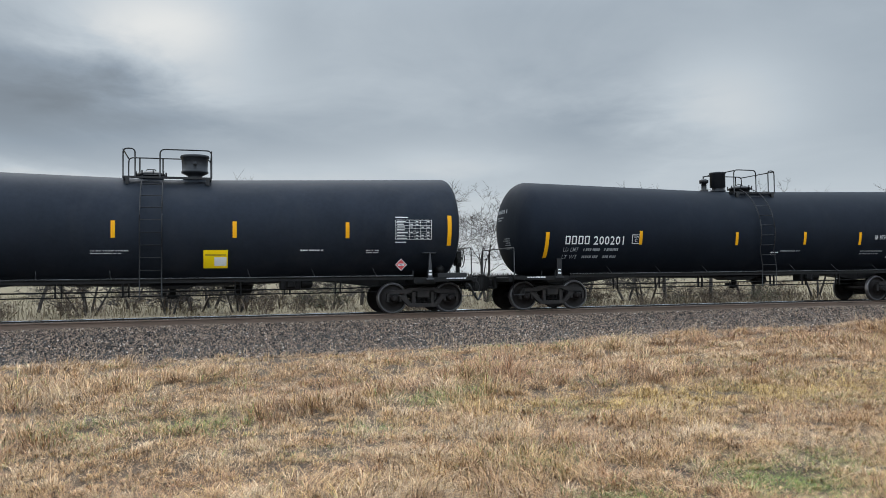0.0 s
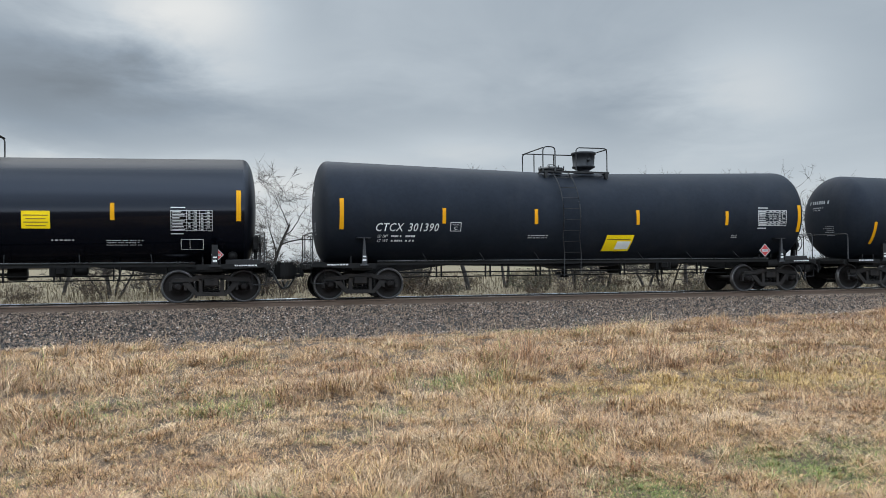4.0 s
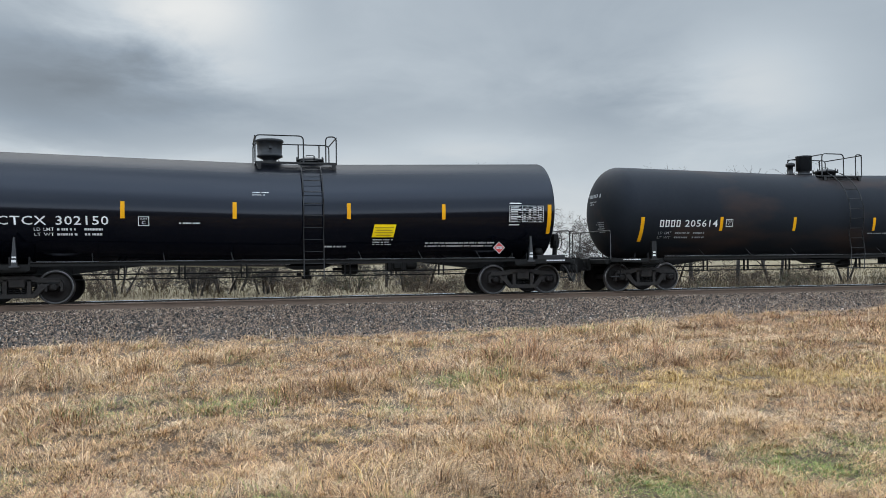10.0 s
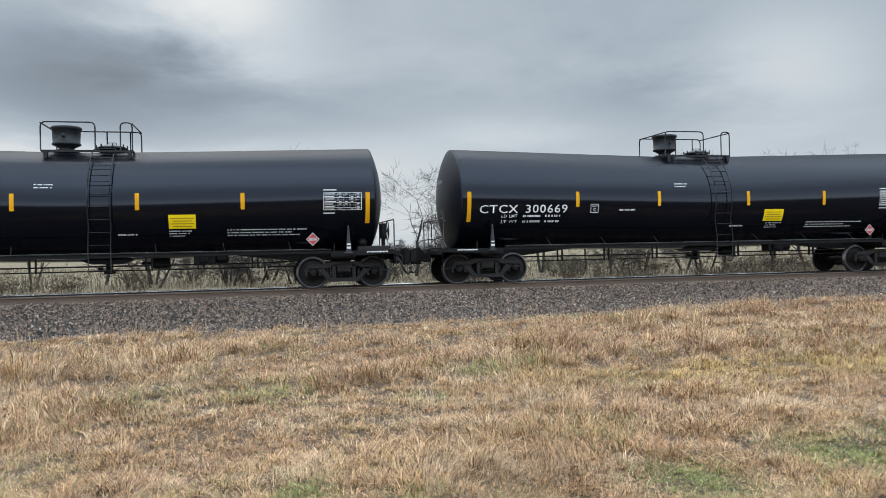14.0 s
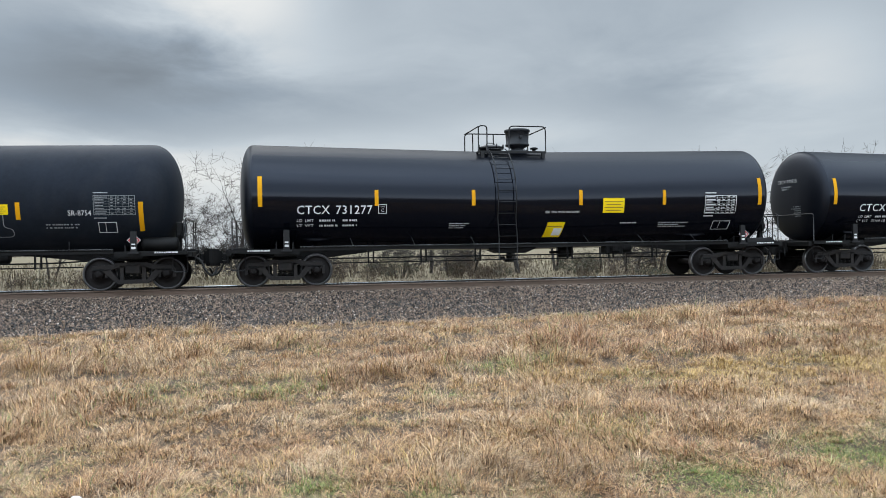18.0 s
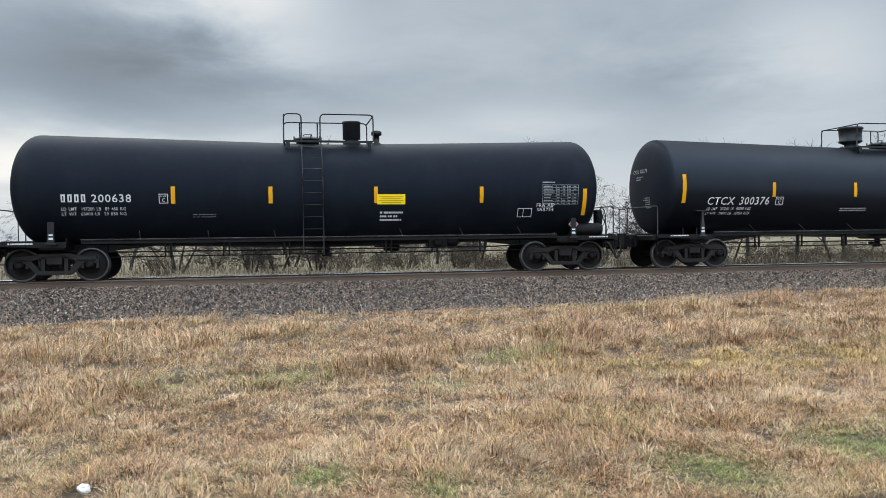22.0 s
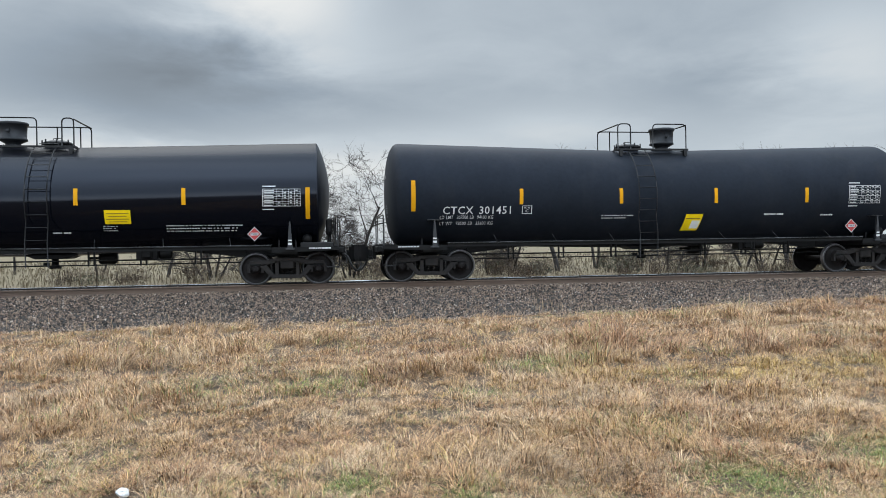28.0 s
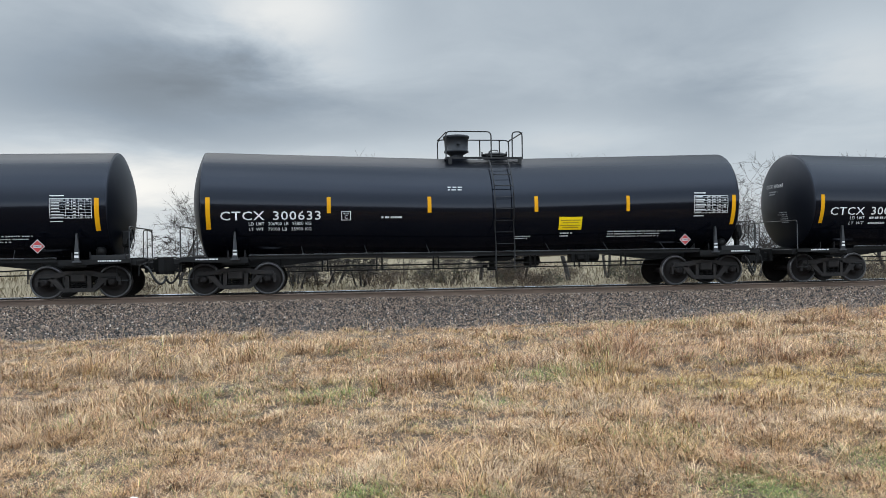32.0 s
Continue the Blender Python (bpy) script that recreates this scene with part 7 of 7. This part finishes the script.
def build_bushes():
    rng = random.Random(9)
    for i in range(74):
        az = rng.uniform(-17, 48)
        if az < 3 and rng.random() < 0.6:
            continue
        dist = rng.uniform(34, 50)
        x, y = dist * math.sin(radians(az)), dist * math.cos(radians(az))
        k = rng.randrange(4)
        leafy = rng.random() < (0.34 if az > 8 else 0.12)
        bush = tagged(new("bush"), "scrubby bush with dull green leaves" if leafy else "leafless scrubby brown bush", "bush", "bushes behind the track")
        bush.matrix_basis = pose(x, y, ground_height(x, y), 0, 0, rng.uniform(0, 360)) @ Matrix.Scale(rng.uniform(0.5, 1.15), 4)
        part("stem", BUSH_KINDS[k][0], None, bush)
        part("foliage", BUSH_KINDS[k][1 if leafy else 2], None, bush)


def build_brush():
    """Tangled thin stems along the fence line behind the track."""
    rng = np.random.default_rng(23)
    n = 7000
    az = np.radians(rng.uniform(-18, 50, n))
    dist = rng.uniform(33, 48, n)
    x, y = dist * np.sin(az), dist * np.cos(az)
    thick = field(x, y, 0.35, 61) + 0.35 * np.clip((np.degrees(az) + 4) / 16, -0.6, 1)
    ok = rng.random(n) < thick
    x, y = x[ok], y[ok]
    n = len(x)
    h = rng.uniform(0.15, 1.1, n) * (0.3 + 1.0 * field(x, y, 1.2, 62) ** 2)
    a = rng.uniform(0, 6.28, n)
    w = rng.uniform(0.008, 0.02, n)
    le = rng.uniform(0.1, 2.2, n)
    z = np.array([ground_height(p, q) for p, q in zip(x, y)])
    places = np.stack([np.stack([-np.sin(a) * w, np.cos(a) * w, 0 * a], 1), np.stack([np.cos(a) * h * le, np.sin(a) * h * le, 0 * a], 1),
                       np.stack([0 * a, 0 * a, h], 1), np.stack([x, y, z], 1)], 1)
    cloud_of_pieces("brush", BLADE_V, BLADE_F, places, M["brush"], "tangled leafless brown brush behind the track", "brush")


def build_far_woods():
    """A far line of bare woods on the horizon, as many thin stems and twig clumps."""
    rng = np.random.default_rng(17)
    n = 30000
    az = np.radians(rng.uniform(-32, 62, n))
    dist = rng.uniform(260, 420, n)
    x, y = dist * np.sin(az), dist * np.cos(az)
    h = rng.uniform(0.8, 3.6, n) * (0.4 + 0.9 * field(x, y, 0.03, 51))
    a = rng.uniform(0, 6.28, n)
    w = rng.uniform(0.05, 0.16, n)
    le = rng.uniform(0.05, 0.9, n)
    places = np.stack([np.stack([-np.sin(a) * w, np.cos(a) * w, 0 * a], 1), np.stack([np.cos(a) * h * le, np.sin(a) * h * le, 0 * a], 1),
                       np.stack([0 * a, 0 * a, h], 1), np.stack([x, y, 0 * a + 0.2], 1)], 1)
    cloud_of_pieces("far_woods", BLADE_V, BLADE_F, places, M["twig"], "distant line of bare grey-brown woods", "woods")


build_trees()
build_bushes()
build_brush()
build_far_woods()


def build_weed():
    """A young weed with broad pale blades that spread from one foot."""
    rng = random.Random(31)
    x, y = 3.97, 5.02
    weed = tagged(new("weed"), "pale green weed with broad arching blades", "weed")
    weed.matrix_basis = pose(x, y, ground_height(x, y))
    for k in range(9):
        bm = bmesh.new()
        length, tilt, w = rng.uniform(0.10, 0.19), rng.uniform(0.45, 1.2), rng.uniform(0.005, 0.009)
        rows = []
        for i in range(6):
            t = i / 5
            out = length * t * math.sin(tilt * (0.6 + 0.7 * t))
            up = length * t * math.cos(tilt * (0.6 + 0.7 * t))
            ww = w * (1 - t) ** 0.6 + 0.0008
            rows.append([bm.verts.new((out, -ww, up)), bm.verts.new((out, 0, up - ww * 0.5)), bm.verts.new((out, ww, up))])
        for a, b in zip(rows, rows[1:]):
            for j in range(2):
                bm.faces.new((a[j], a[j + 1], b[j + 1], b[j])).smooth = True
        part("blade", bm, M["weed"], weed, rot=(0, 0, k * 40 + rng.uniform(-15, 15)))


M["weed"] = material("pale_weed_leaf", (0.52, 0.49, 0.25), 0.6, scale=8, second=(0.36, 0.35, 0.15))
build_weed()


def build_stems():
    """Long dead weed stems, bent and lying over the grass."""
    rng = random.Random(41)
    verts, faces = [], []
    spots = [(rng.uniform(2.2, 3.9), rng.uniform(4.9, 6.2)) for _ in range(70)] + [(rng.uniform(2.6, 5.4), rng.uniform(10.9, 12.6)) for _ in range(150)]
    spots += [(rng.uniform(9.5, 13.5), rng.uniform(12.2, 14.0)) for _ in range(26)] + [(rng.uniform(-4, 2), rng.uniform(10.0, 14.5)) for _ in range(30)] + [(rng.uniform(4.6, 6.5), rng.uniform(4.9, 6.0)) for _ in range(20)]
    for x, y in spots:
        a, tilt = rng.uniform(0, 6.28), rng.uniform(0.25, 1.35)
        length = rng.uniform(0.10, 0.30) * (1 + 0.05 * y)
        p = Vector((x, y, ground_height(x, y)))
        d = Vector((math.cos(a) * math.sin(tilt), math.sin(a) * math.sin(tilt), math.cos(tilt)))
        pts = [p]
        for i in range(4):
            d = (d + Vector((rng.gauss(0, 0.15), rng.gauss(0, 0.15), rng.gauss(-0.12, 0.1)))).normalized()
            p = p + d * length / 4
            pts.append(p)
        r = 0.0013 + 0.00014 * y
        limb(verts, faces, pts, [r, r, r * 0.9, r * 0.8, r * 0.5], 4)
    tagged(new("dead_stems", mesh_from("dead_stems", (verts, faces), M["bleached"])), "long pale dead weed stems over the grass", "grass", kind="stuff")


build_stems()


def build_litter():
    bm = bmesh.new()
    bmesh.ops.create_icosphere(bm, subdivisions=3, radius=0.043)
    for v in bm.verts:
        p = v.co * 28
        v.co *= 1 + 0.45 * noise.noise(p)
        v.co.z *= 0.75
    ob = tagged(new("plastic_litter", link_mesh("plastic_litter", bm, M["plastic_white"])), "crumpled white plastic scrap lying in the grass", "litter")
    ob.matrix_basis = pose(LITTER_X, LITTER_Y, ground_height(LITTER_X, LITTER_Y) + 0.03)


build_litter()


# ---- what moves ----
def rolled_at(t):
    for (a, p), (b, q) in zip(ROLLED, ROLLED[1:]):
        if a <= t <= b:
            return p + (q - p) * (t - a) / (b - a)
    return ROLLED[-1][1]


def motions():
    for middle, car, wheels in TRAIN:
        walk(car, [(t, pose(middle - s, TRACK, RAIL)) for t, s in ROLLED])
        # the wheels turn while their car is within 45 m of the camera's foot
        frames = [k for k in range(0, int(SECONDS * FPS) + 1) if abs(middle - rolled_at(k / FPS) - 4) < 32]
        frames = sorted(set(frames) | {0, int(SECONDS * FPS)})
        for wheel, x in wheels:
            rows, angle, last = [], 0.0, None
            for k in frames:
                s = rolled_at(k / FPS)
                if last is not None and k - last[0] == 1:
                    angle += math.degrees((s - last[1]) / WHEEL_R)
                rows.append((k / FPS, Matrix.Translation((x, 0, WHEEL_R)) @ Matrix.Rotation(radians(-angle), 4, "Y")))
                last = (k, s)
            walk(wheel, rows)


motions()
